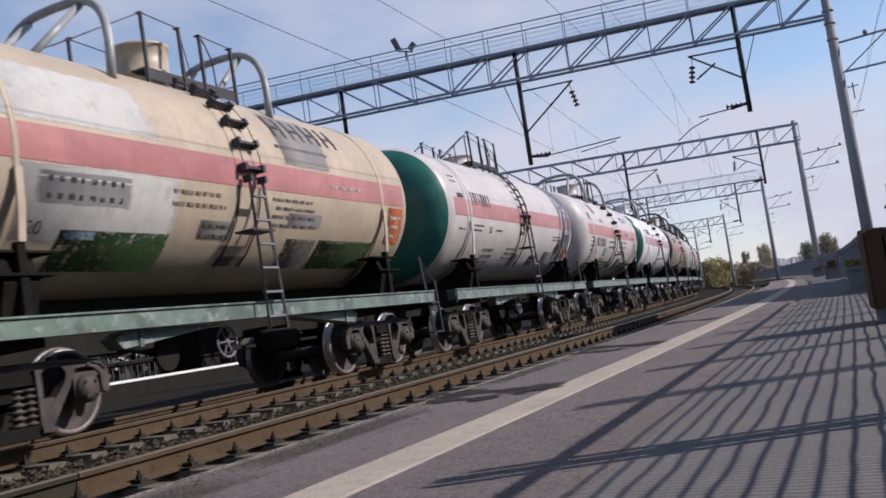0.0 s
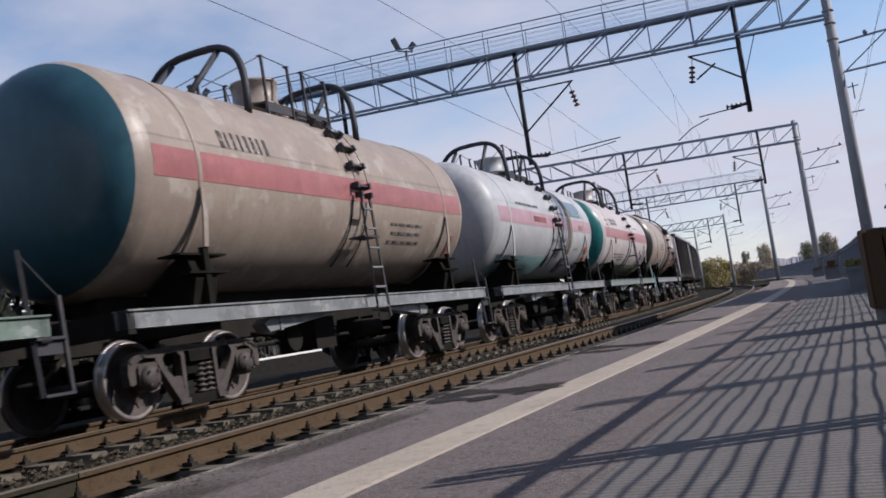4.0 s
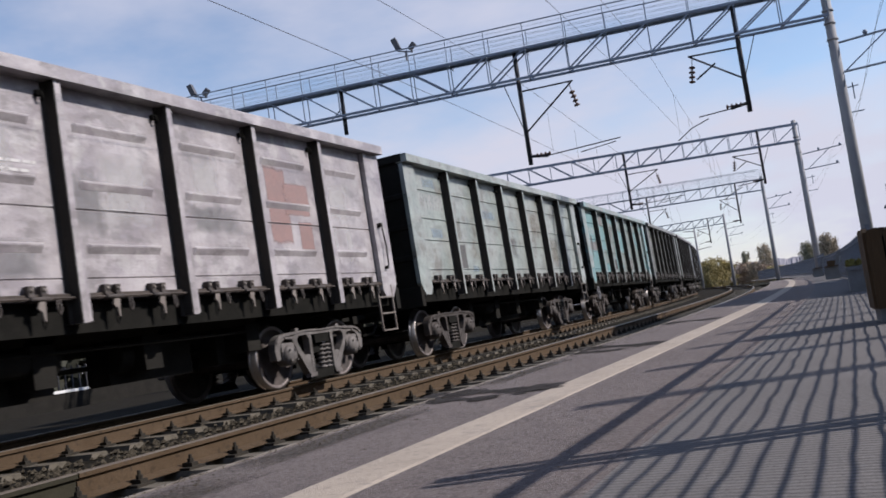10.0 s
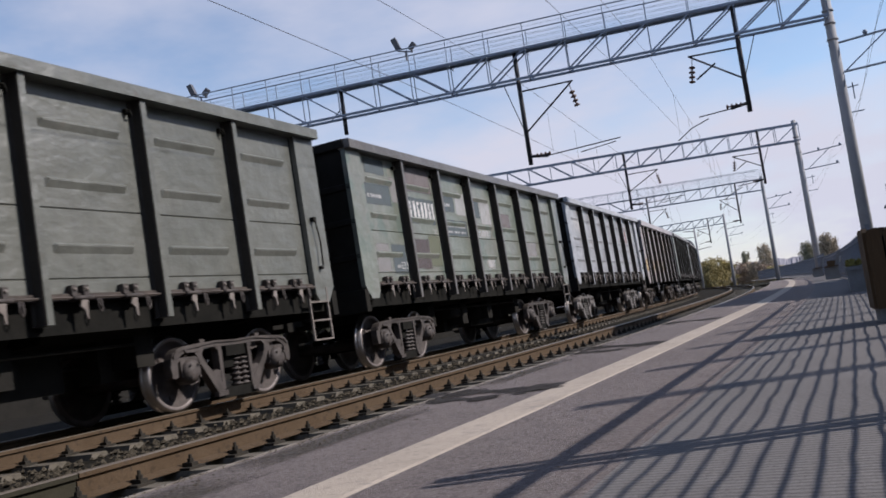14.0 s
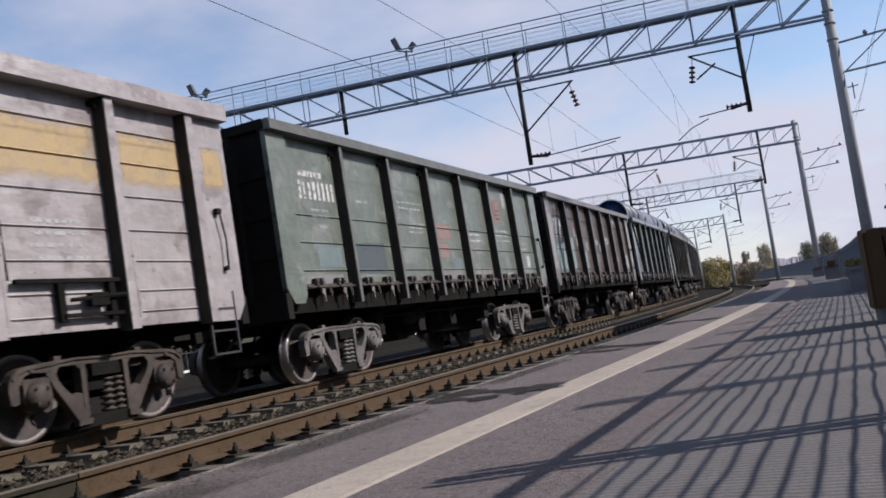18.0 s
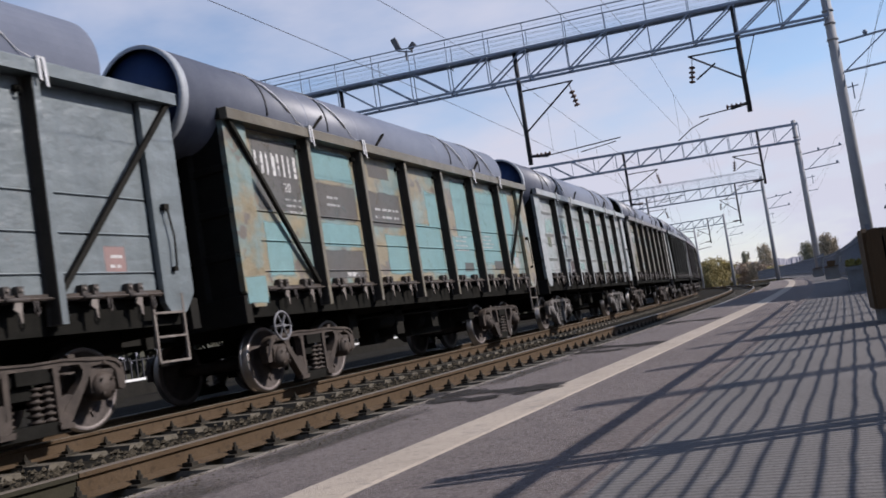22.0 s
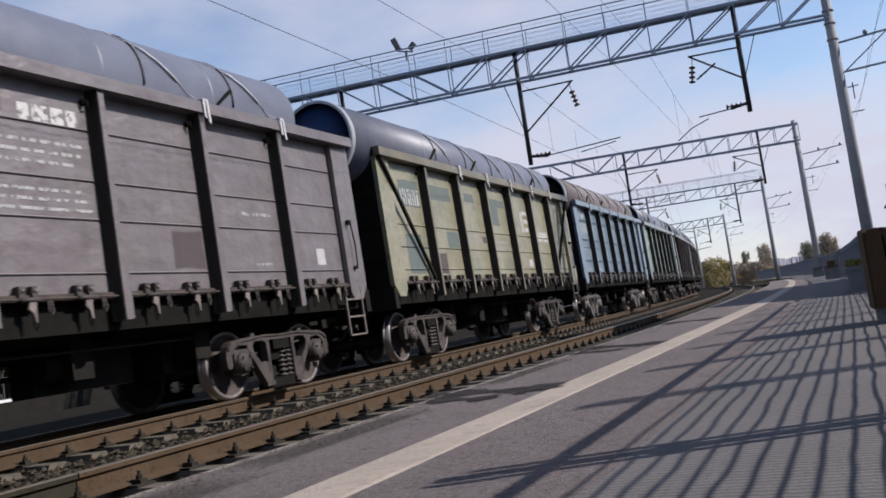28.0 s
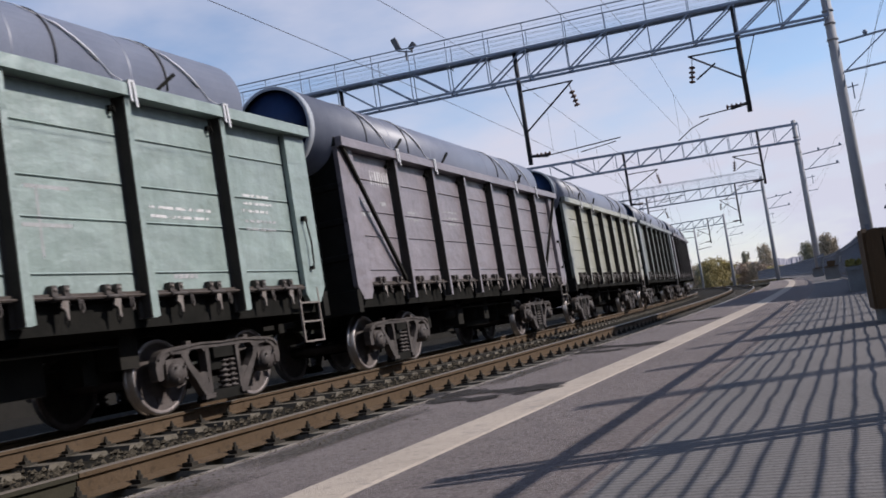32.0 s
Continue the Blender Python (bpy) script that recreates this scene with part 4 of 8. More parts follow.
def tank(i, label, colour, dish, stripe=None, sill=None, guards=True):
    wg = thing("tank_wagon", label, "tank wagon", "wagons of the train")
    gm = grown(i)
    put("barrel", mesh_of("barrel", m_barrel, [UNDER]), wg, "", gm, colour)
    put("dished_end", mesh_of("dished_end", m_dish, [UNDER]), wg, "", gm, dish)
    put("dished_end", mesh_of("dished_end", m_dish, [UNDER]), wg, "", gm @ pose(0, 0, 0, 0, 0, 180), colour)
    for turn in (0, 180):
        put("end_ring", mesh_of("end_ring", m_end_ring, [UNDER]), wg, "", gm @ pose(0, 0, 0, 0, 0, turn), colour)
    if stripe:
        put("stripe", mesh_of("stripe", m_stripe, [UNDER]), wg, "faded red stripe", None, stripe)
    band = 3.66 if i == 8 else 3.9
    for y in ((-band, band) if i != 2 else (-band - 0.1, -band + 0.1, band - 0.1, band + 0.1)):
        put("hoop", mesh_of("hoop", m_hoop, [UNDER]), wg, "", gm @ Matrix.Translation((0, y, 0)), colour)
    uf = put("underframe", mesh_of("tank_frame", m_tank_frame, [UNDER]), wg)
    for name, make in (("air_reservoir", m_reservoir), ("brake_rod", m_brake_rod), ("brake_box", m_brake_box), ("brake_disc", m_brake_disc)):
        put(name, mesh_of(name, make, [UNDER]), uf)
    for turn in (0, 180):
        put("end_beam", mesh_of("end_beam", m_end_beam, [UNDER]), uf, "", pose(0, 0, 0, 0, 0, turn))
        put("cross_beam", mesh_of("cross_beam", m_cross_beam, [UNDER]), uf, "", pose(0, 0, 0, 0, 0, turn))
    if i != 8:
        put("hatch", mesh_of("hatch", m_hatch, [UNDER]), wg, "", None if guards else Matrix.Translation((0, 0, (AXIS + RAD) * 0.45)) @ Matrix.Diagonal((1, 1, 0.55, 1)), colour)
    put("valve", mesh_of("valve", m_valve, [UNDER]), wg, "", None, colour)
    for f in (1, -1):
        if i != 8:
            put("catwalk", mesh_of("catwalk", m_catwalk, [DARK_STEEL]), wg, "", Matrix.Diagonal((f, 1, 1, 1)))
        if not guards:
            put("railing", mesh_of("rail_walk" if i != 8 else "top_ladder", m_rail_walk if i != 8 else m_top_ladder, [DARK_STEEL, PALE_STEEL]), wg, "", Matrix.Diagonal((f, 1, 1, 1)) @ (gm if i == 8 else Matrix()))
    for turn in (0, 180):
        r = pose(0, 0, 0, 0, 0, turn)
        for f in (1, -1):
            put("gusset", mesh_of("gusset", m_gusset, [UNDER]), wg, "", r @ Matrix.Diagonal((1, f, 1, 1)), sill)
        put("side_sill", mesh_of("side_sill", m_sill, [UNDER]), wg, "", r, sill)
        for y in (-3.9, 3.9):
            put("saddle", mesh_of("saddle", m_saddle, [NEAR_BLACK]), wg, "", r @ Matrix.Translation((0, y, 0)))
            put("tie_strap", mesh_of("tie_strap", m_strap_gap, [UNDER]), wg, "", r @ Matrix.Translation((0, math.copysign(band, y) * gm[1][1], 0)), colour)
        if i != 8:
            shape = ("tank_ladder", m_tank_ladder) if i == 2 else ("bracket_ladder", m_bracket_ladder)
            put("ladder", mesh_of(*shape, [DARK_STEEL, PALE_STEEL]), wg, "", r @ Matrix.Translation((0, 0.25 if i > 4 else -0.05, 0)))
        put("end_step", mesh_of("end_step", m_end_step, [DARK_STEEL]), wg, "pale teal steps" if i == 7 else "", r, STEP_TEAL if i == 7 else DARK_STEEL)
        put("coupler", mesh_of("coupler", m_coupler, [UNDER]), wg, "automatic coupler", r @ Matrix.Translation((0, -5.4, 0)))
    if guards:
        for y in (-1.85, 1.5):
            put("guard_hoop", mesh_of("guard_hoop", m_guard_hoop, [UNDER]), wg, "bent tube guard over the hatch", Matrix.Translation((0, y, 0)), DARK_STEEL if i > 4 else HOOP_GREY)
    rows = []
    half = 3.9
    for y in (-half, half):
        bogie(wg, y, rows, BOGIE_BROWN if i > 5 else BOGIE)
    c = -13.92 - 12.97 - 12.02 * (8 - i) + (-0.12 if i == 8 else 0.0)
    CONVOY.append((wg, c, half))
    ROLLING.append((rows, c))
    return wg


def P(n, a, b, c=None, rust=0.25, scale=1.1):
    return paint("paint_" + n, a, b, c, rust, scale)


SILL_GREEN = P("sill_green", (0.14, 0.19, 0.165), (0.075, 0.092, 0.083), (0.24, 0.26, 0.25), 0.4, 3)
SILL_GREY = P("sill_grey", (0.19, 0.2, 0.21), (0.11, 0.12, 0.12), (0.27, 0.27, 0.26), 0.4, 3)
RED = P("red_stripe", (0.40, 0.172, 0.17), (0.35, 0.15, 0.15), None, 0.15)
ROSE = P("rose_stripe", (0.37, 0.22, 0.25), (0.33, 0.19, 0.22), None, 0.15)
DEEP_RED = P("deep_red_stripe", (0.31, 0.12, 0.12), (0.27, 0.105, 0.105), None, 0.2)
HOOP_GREY = P("hoop_grey", (0.33, 0.34, 0.34), (0.24, 0.25, 0.25), None, 0.3, 3)
GREEN_END = P("green_end", (0.012, 0.10, 0.08), (0.02, 0.13, 0.11), None, 0.05)
TEAL_END = P("teal_end", (0.015, 0.14, 0.14), (0.02, 0.2, 0.19), None, 0.05)
WHITE_A = P("tank_grey_white", (0.50, 0.47, 0.465), (0.45, 0.41, 0.405), None, 0.12)
WHITE_B = P("tank_clean_white", (0.62, 0.60, 0.615), (0.56, 0.53, 0.545), None, 0.06)
WHITE_T = P("tank_white", (0.46, 0.42, 0.415), (0.40, 0.35, 0.345), None, 0.12)
CREAM_T = P("tank_cream", (0.44, 0.36, 0.27), (0.38, 0.31, 0.24), None, 0.12)
BEIGE_T = P("tank_beige", (0.28, 0.23, 0.19), (0.24, 0.19, 0.16), (0.33, 0.29, 0.25), 0.2)
KHAKI_T = P("tank_khaki", (0.29, 0.235, 0.195), (0.25, 0.20, 0.165), None, 0.12)
SILVER_T = P("tank_silver", (0.40, 0.41, 0.42), (0.35, 0.35, 0.36), None, 0.12)

# the khaki tank's front: its shade is put into a near-black colour
SHADE_END = P("shade_end", (0.022, 0.026, 0.021), (0.03, 0.03, 0.026), None, 0.05)
BLUE_END = P("blue_end", (0.015, 0.06, 0.085), (0.02, 0.075, 0.10), None, 0.05)
TANK = {}
TANK[1] = tank(1, "cream tank wagon with red stripe and stencilled patches", CREAM_T, CREAM_T, RED, SILL_GREEN)
TANK[2] = tank(2, "white tank wagon with red stripe and dark green end", WHITE_A, GREEN_END, RED, SILL_GREEN, guards=False)
TANK[3] = tank(3, "off-white tank wagon with red stripe and hatch guards", WHITE_A, WHITE_A, RED, SILL_GREEN)
TANK[4] = tank(4, "white tank wagon with red stripe and green end", WHITE_B, GREEN_END, ROSE, SILL_GREEN)
TANK[5] = tank(5, "brownish beige tank wagon with red stripe", BEIGE_T, BLUE_END, DEEP_RED, SILL_GREY)
TANK[6] = tank(6, "silver-white tank wagon with pink stripe and hazard plates", SILVER_T, SILVER_T, ROSE, SILL_GREY)
TANK[7] = tank(7, "white tank wagon with red stripe and teal end", WHITE_T, TEAL_END, DEEP_RED, SILL_GREEN)
TANK[8] = tank(8, "khaki tank wagon with a rust-red painted section", KHAKI_T, SHADE_END, None, SILL_GREY, guards=False)

SPEC = [
    (-1, "mauve-grey ribbed open wagon with white bar lettering", (0.31, 0.275, 0.285), (0.37, 0.335, 0.34), None, True, False),
    (0, "whitish faded ribbed open wagon with lilac patches", (0.50, 0.46, 0.47), (0.40, 0.36, 0.39), (0.58, 0.55, 0.55), True, False),
    (1, "pale grey-green open wagon with dark patches", (0.38, 0.43, 0.40), (0.46, 0.47, 0.44), (0.29, 0.28, 0.25), False, False),
    (2, "patchy teal and grey-green open wagon", (0.31, 0.38, 0.36), (0.33, 0.33, 0.30), (0.24, 0.48, 0.5), False, False),
    (3, "dark grey-green ribbed open wagon", (0.165, 0.172, 0.15), (0.195, 0.2, 0.175), None, True, False),
    (4, "dull olive-green open wagon with slate and cream patches", (0.225, 0.25, 0.205), (0.27, 0.27, 0.235), (0.175, 0.22, 0.185), True, False),
    (5, "pale blue-grey ribbed open wagon with white strokes", (0.45, 0.47, 0.5), (0.52, 0.53, 0.55), (0.36, 0.37, 0.4), True, False),
    (6, "brownish mauve plank-sided open wagon with a yellow band", (0.480, 0.432, 0.427), (0.522, 0.480, 0.475), (0.351, 0.299, 0.294), False, False),
    (7, "dull green plank-sided open wagon with white stencils", (0.178, 0.209, 0.171), (0.217, 0.240, 0.202), (0.295, 0.310, 0.279), False, False),
    (8, "dull brown open wagon with worn pale turquoise patches", (0.116, 0.086, 0.076), (0.133, 0.102, 0.093), (0.161, 0.139, 0.131), False, False),
    (9, "blue-grey braced open wagon loaded with pipes", (0.2, 0.235, 0.25), (0.235, 0.275, 0.29), None, False, True),
    (10, "beige and turquoise braced open wagon loaded with pipes", (0.36, 0.30, 0.19), (0.22, 0.38, 0.40), (0.2, 0.17, 0.15), False, True),
    (11, "light grey and turquoise ribbed open wagon loaded with pipes", (0.43, 0.45, 0.45), (0.38, 0.45, 0.44), (0.5, 0.48, 0.475), True, False),
    (12, "greenish brown open wagon loaded with pipes", (0.239, 0.225, 0.174), (0.203, 0.167, 0.145), (0.246, 0.268, 0.232), False, False),
    (13, "grey-green braced open wagon loaded with pipes", (0.17, 0.19, 0.17), (0.2, 0.21, 0.19), None, False, True),
    (14, "maroon-grey plank-sided open wagon loaded with pipes", (0.206, 0.181, 0.188), (0.225, 0.206, 0.206), None, False, False),
    (15, "dull yellow braced open wagon loaded with pipes", (0.33, 0.31, 0.2), (0.36, 0.34, 0.235), (0.26, 0.275, 0.205), False, True),
    (16, "slate-blue ribbed open wagon loaded with pipes", (0.193, 0.270, 0.341), (0.220, 0.303, 0.374), None, True, False),
    (17, "pale green plank-sided open wagon loaded with pipes", (0.295, 0.37, 0.34), (0.33, 0.4, 0.375), None, False, False),
    (18, "mauve-grey braced open wagon loaded with pipes", (0.252, 0.222, 0.240), (0.288, 0.252, 0.270), None, False, True),
    (19, "pale yellow-green open wagon loaded with pipes", (0.38, 0.38, 0.30), (0.42, 0.42, 0.35), None, False, False),
    (20, "grey-green open wagon loaded with pipes", (0.20, 0.22, 0.20), (0.24, 0.26, 0.24), None, False, False),
    (21, "dark grey-brown open wagon at the end", (0.12, 0.10, 0.10), (0.15, 0.13, 0.13), None, False, False),
]
WAGON = {}


def m_hand_wheel(bm):
    pts = [(0, 0.2 * math.cos(2 * math.pi * i / 20), 0.2 * math.sin(2 * math.pi * i / 20)) for i in range(21)]
    tube(bm, pts, 0.018, 6)
    for i in range(3):
        a = math.pi * i / 3
        beam(bm, (0, 0.2 * math.cos(a), 0.2 * math.sin(a)), (0, -0.2 * math.cos(a), -0.2 * math.sin(a)), 0.012, 4)
    beam(bm, (-0.2, 0, 0), (0.03, 0, 0), 0.03, 8)


def dim(c, by):
    return c and tuple(x * by for x in c)


# how heavily each wagon's paint is smeared and bleached
TRIM = {4: ((0.085, 0.075, 0.068), (0.11, 0.10, 0.088)), 7: ((0.095, 0.095, 0.08), (0.12, 0.115, 0.10)), 8: ((0.10, 0.085, 0.078), (0.13, 0.11, 0.105)), 10: ((0.13, 0.11, 0.075), (0.10, 0.085, 0.06)), 12: ((0.10, 0.09, 0.075), (0.13, 0.11, 0.10)), 15: ((0.16, 0.135, 0.085), (0.12, 0.105, 0.07))}
SMEARS = {0: 0.9, 1: 0.7, 2: 0.4, 5: 0.8, 6: 0.35, 7: 0.35, 9: 0.2, 11: 0.6, 12: 0.3, 15: 0.3, 16: 0.35, 17: 0.25}
for k, label, a, b, c, ribbed, braced in SPEC:
    coat = paint("paint_wagon", *(dim(q, 0.7 if k > 11 else 0.63) for q in (a, b, c)), rust=0.6 if k == 15 else 0.25, smears=SMEARS.get(k, 0.0))
    if k in (6, 15):
        speckle(coat, 11, 0.655, 0.69, (0.06, 0.035, 0.022), 0.75, (1, 1.2, 0.7))
    WAGON[k] = gondola(k, label, coat, "rib" if ribbed else ("deep" if k == 6 else ("half" if k in (7, 9, 10, 13, 15) else "plank")), braced, TRIM.get(k) and P("wagon_trim", *TRIM[k]))
put("hand_wheel", mesh_of("hand_wheel", m_hand_wheel, [PALE_STEEL]), WAGON[2], "spoked brake wheel", pose(1.42, -5.95, 0.86))
put("hatch_gear", mesh_of("hatch_gear", m_hatch_gear, [NEAR_BLACK]), WAGON[6], "dark bolted side hatch", Matrix.Translation((0, 3.85, 0)))
put("hand_wheel", mesh_of("hand_wheel", m_hand_wheel, [PALE_STEEL]), WAGON[6], "spoked brake wheel", pose(1.3, -2.45, 0.86))
put("hand_wheel", mesh_of("hand_wheel", m_hand_wheel, [BOGIE]), WAGON[10], "spoked brake wheel", pose(1.42, -5.7, 0.9))
for i in (1, 2):
    put("hand_wheel", mesh_of("hand_wheel", m_hand_wheel, [PALE_STEEL]), TANK[i], "spoked brake wheel", pose(1.2, -0.6, 0.78))

# ---------------- gantries over the tracks ----------------
INSULATOR = surface("brown_insulator", (0.09, 0.05, 0.04), (0.14, 0.09, 0.07), 8, 60, 0.35)
WIRE = surface("wire", (0.12, 0.11, 0.11), (0.08, 0.07, 0.07), 6, 60, 0.5, 0.4, 0.0)
LAMP_GREY = plain("lamp_grey", (0.09, 0.09, 0.10), 0.5)


def lattice(bm, length, z0, z1, y0, y1, step, r):
    """A box truss along +x from 0 to length."""
    n = int(length / step)
    for y in (y0, y1):
        for z in (z0, z1):
            beam(bm, (0, y, z), (length, y, z), r * 1.85)
        for i in range(n + 1):
            x = length * i / n
            beam(bm, (x, y, z0), (x, y, z1), r * 0.8)
            if i < n:      # the diagonals lean towards the middle from both sides
                a, b = (z1, z0) if x < 11.2 else (z0, z1)
                beam(bm, (x, y, a), (x + length / n, y, b), r * 1.15)
    for z in (z0, z1):
        for i in range(n + 1):
            x = length * i / n
            beam(bm, (x, y0, z), (x, y1, z), r * 0.8)


def cantilever(bm, x, top, low, reach, arm_z=7.75):
    """A hanger tube with a bracket arm, a strut, and a steady arm towards reach."""
    s = 1 if reach > 0 else -1
    beam(bm, (x, 0, top), (x, 0, low), 0.075, 8)
    beam(bm, (x, 0, arm_z), (x + reach, 0, arm_z + 0.02), 0.028, 6)
    beam(bm, (x + reach * 0.97, 0, arm_z), (x, 0, low + 1.05), 0.03, 6)
    beam(bm, (x - s * 0.5, 0, 8.05), (x, 0, low + 1.0), 0.016, 6)
    beam(bm, (x, 0, low + 0.28), (x + reach * 0.35, 0, low + 0.2), 0.05, 8)
    if reach > 0:
        beam(bm, (x + reach * 0.3, 0, low + 0.2), (x + reach * 0.98, 0, low + 0.12), 0.02, 6)
        tube(bm, [(x + reach * 0.8, 0, low + 0.02), (x + reach * 1.15, 0, low - 0.18), (x + reach * 1.45, 0, low - 0.5)], 0.018, 6)
        beam(bm, (x + reach * 0.9, 0, 7.0), (x + reach * 0.5, 0, arm_z - 0.35), 0.03, 6)
    else:
        beam(bm, (x + reach * 0.3, 0, low + 0.2), (x + reach * 1.7, 0, low + 0.36), 0.02, 6)
        beam(bm, (x + reach * 0.95, 0, low + 0.12), (x + reach * 1.6, 0, low + 0.26), 0.016, 6)


def m_insulator(bm):
    prof = []
    for i in range(4):
        prof += [(-0.15 * i, 0.03), (-0.15 * i - 0.03, 0.095), (-0.15 * i - 0.07, 0.1), (-0.15 * i - 0.09, 0.035)]
    lathe(bm, prof[::-1], 'z', 12)
    beam(bm, (0, 0, 0), (0, 0, 0.3), 0.012, 6)


def m_bracket(bm):
    """Arms on the outer side of a mast for the feeder wires."""
    beam(bm, (0, 0, 7.25), (2.3, 0, 7.45), 0.035, 6)
    beam(bm, (0, 0, 6.35), (2.0, 0, 6.45), 0.035, 6)
    beam(bm, (0.25, 0, 6.35), (1.6, 0, 7.38), 0.022, 6)
    for x, z in ((1.0, 7.35), (2.2, 7.44), (1.9, 6.45)):
        lathe(bm, [(0.0, 0.03), (0.05, 0.07), (0.12, 0.07), (0.16, 0.03)], 'z', 10, centre=(x, 0, z))


def m_low_bracket(bm):
    beam(bm, (0, 0, 5.85), (0.55, 0, 5.9), 0.02, 6)
    beam(bm, (0, 0, 5.1), (0.6, 0, 5.12), 0.02, 6)
    beam(bm, (0.4, 0, 5.5), (0.4, 0, 6.0), 0.02, 6)


def m_mast(bm):
    lathe(bm, [(-0.5, 0.185), (4.5, 0.16), (9.3, 0.13)], 'z', 20, centre=(0, 0, 0))
    for z in (7.4, 7.9, 8.3):
        lathe(bm, [(z - 0.03, 0.17), (z + 0.03, 0.17)], 'z', 12)


def gantry(right, left, length, hangers, railing, label, lamps=(), steel=None, r=0.028, foot=0.0):
    a, b = Vector((*right, 0)), Vector((*left, 0))
    d = (b - a).normalized()
    m = Matrix.Translation(a) @ Matrix(((d.x, -d.y, 0, 0), (d.y, d.x, 0, 0), (0, 0, 1, 0), (0, 0, 0, 1)))
    g = thing("gantry", label, "overhead gantry", "overhead line gantries", m=m)
    bm = bmesh.new()
    lattice(bm, length, 8.06, 9.03, 0.0, 0.48, 1.28, r)
    part("truss", bm, steel or STEEL, g)
    if railing:
        for y in (-0.42, 0.42):
            bm = bmesh.new()
            beam(bm, (0.2, y, 9.88), (length, y, 9.88), 0.022, 6)
            for z in (9.15, 9.3, 9.45, 9.6, 9.75):
                beam(bm, (0.2, y, z), (length, y, z), 0.0055, 4)
            for i in range(int(length / 1.28) + 1):
                x = length * i / int(length / 1.28)
                beam(bm, (x, y, 9.0), (x, y, 9.88), 0.016, 4)
                beam(bm, (x, y, 9.03), (x, 0.24, 9.03), 0.018, 4)
            part("railing", bm, steel or STEEL, g, "walkway railing")
        bm = bmesh.new()
        box(bm, 0.2, length, 0.04, 0.2, 9.05, 9.07)
        part("walkway", bm, steel or STEEL, g)
    for x, low, reach in hangers:
        bm = bmesh.new()
        cantilever(bm, x, 9.05, low, reach)
        h = part("hanger", bm, DARK_STEEL, g, "dark steel hanger with bracket arms")
        if reach:
            put("insulator", mesh_of("insulator", m_insulator, [INSULATOR]), h, "ribbed brown insulator", pose(x + reach * 0.95, 0, 7.45, 0, 12 if reach < 0 else -8))
            put("insulator", mesh_of("insulator", m_insulator, [INSULATOR]), h, "", pose(x + reach * 0.12, 0, low + 0.27, 0, 90 if reach < 0 else -90) @ Matrix.Diagonal((0.7, 0.7, 0.9, 1)))
    for x in (foot, length + 0.2):
        put("mast", mesh_of("mast", m_mast, [MAST]), g, "tapered grey concrete mast", Matrix.Translation((x, 0, 0)))
    put("bracket", mesh_of("bracket", m_bracket, [STEEL]), g, "", pose(0.0, 0, 0, 0, 0, 180))
    put("bracket", mesh_of("low_bracket", m_low_bracket, [STEEL]), g, "", pose(0.0, 0, 0, 0, 0, 180))
    for x in lamps:
        bm = bmesh.new()
        for s, tilt in ((1, 0.35), (-1, 0.8)):
            mm = Matrix.Translation((x + s * 0.25, 0.1, 10.12 if s > 0 else 10.0)) @ Matrix.Rotation(s * tilt, 4, 'Y')
            box(bm, -0.09 if s > 0 else -0.06, 0.09 if s > 0 else 0.06, -0.1, 0.1, -0.12, 0.28 if s > 0 else 0.16, mm)
        beam(bm, (x - 0.25, 0, 9.85), (x + 0.25, 0, 9.98), 0.025, 6)
        beam(bm, (x, 0, 9.6), (x, 0, 9.92), 0.03, 6)
        part("floodlight", bm, LAMP_GREY, g, "pair of grey floodlights on the railing")
    return g


gantry((0.2, 29.8), (-16.7, 26.7), 30.0, [(2.6, 5.7, 1.55), (9.55, 5.3, -1.75), (15.7, 7.5, 0.0)], True,
       "blue-grey steel lattice gantry with walkway railing over the tracks", lamps=(13.2, 21.0), foot=-0.08)
gantry((-2.2, 56.3), (-17.3, 52.1), 30.0, [(2.2, 5.9, 1.6), (9.95, 5.65, -1.85)], False, "pale grey steel lattice gantry over the tracks", foot=0.1)
gantry((-6.8, 83.9), (-13.9, 82.0), 28.0, [(2.3, 5.5, 1.5), (10.0, 5.5, -1.6)], True, "grey steel lattice gantry with railing farther off")
gantry((-15.2, 121.7), (-20.4, 121.4), 26.0, [(2.05, 5.8, 1.5)], False, "distant grey steel lattice gantry")

# lone mast with short arms by the curve
lone = thing("catenary_mast", "slender grey mast with short bracket arms", "mast", m=pose(-23.3, 148.2, 0))
bm = bmesh.new()
lathe(bm, [(-0.5, 0.2), (9.6, 0.14)], 'z', 12)
part("pole", bm, MAST, lone)
bm = bmesh.new()
for z, l in ((9.2, -1.8), (8.2, -1.8), (6.2, 2.2)):
    beam(bm, (0, 0, z), (l, 0, z + 0.2), 0.05, 6)
part("arm", bm, DARK_STEEL, lone)


# overhead wires, one object for each
def wire(off, z, s0, s1, name, label, r=0.009, sag=0.0, spans=((-60, 28), (28, 54), (54, 83), (83, 121), (121, 160))):
    bm = bmesh.new()
    for a, b in spans:
        n = 14
        pts = []
        for i in range(n + 1):
            u = i / n
            pts.append(on_path(a + (b - a) * u, off, z - sag * 4 * u * (1 - u)))
        tube(bm, pts, r, 4)
    return tagged(part(name, bm, WIRE), label, "wire", "overhead wires")


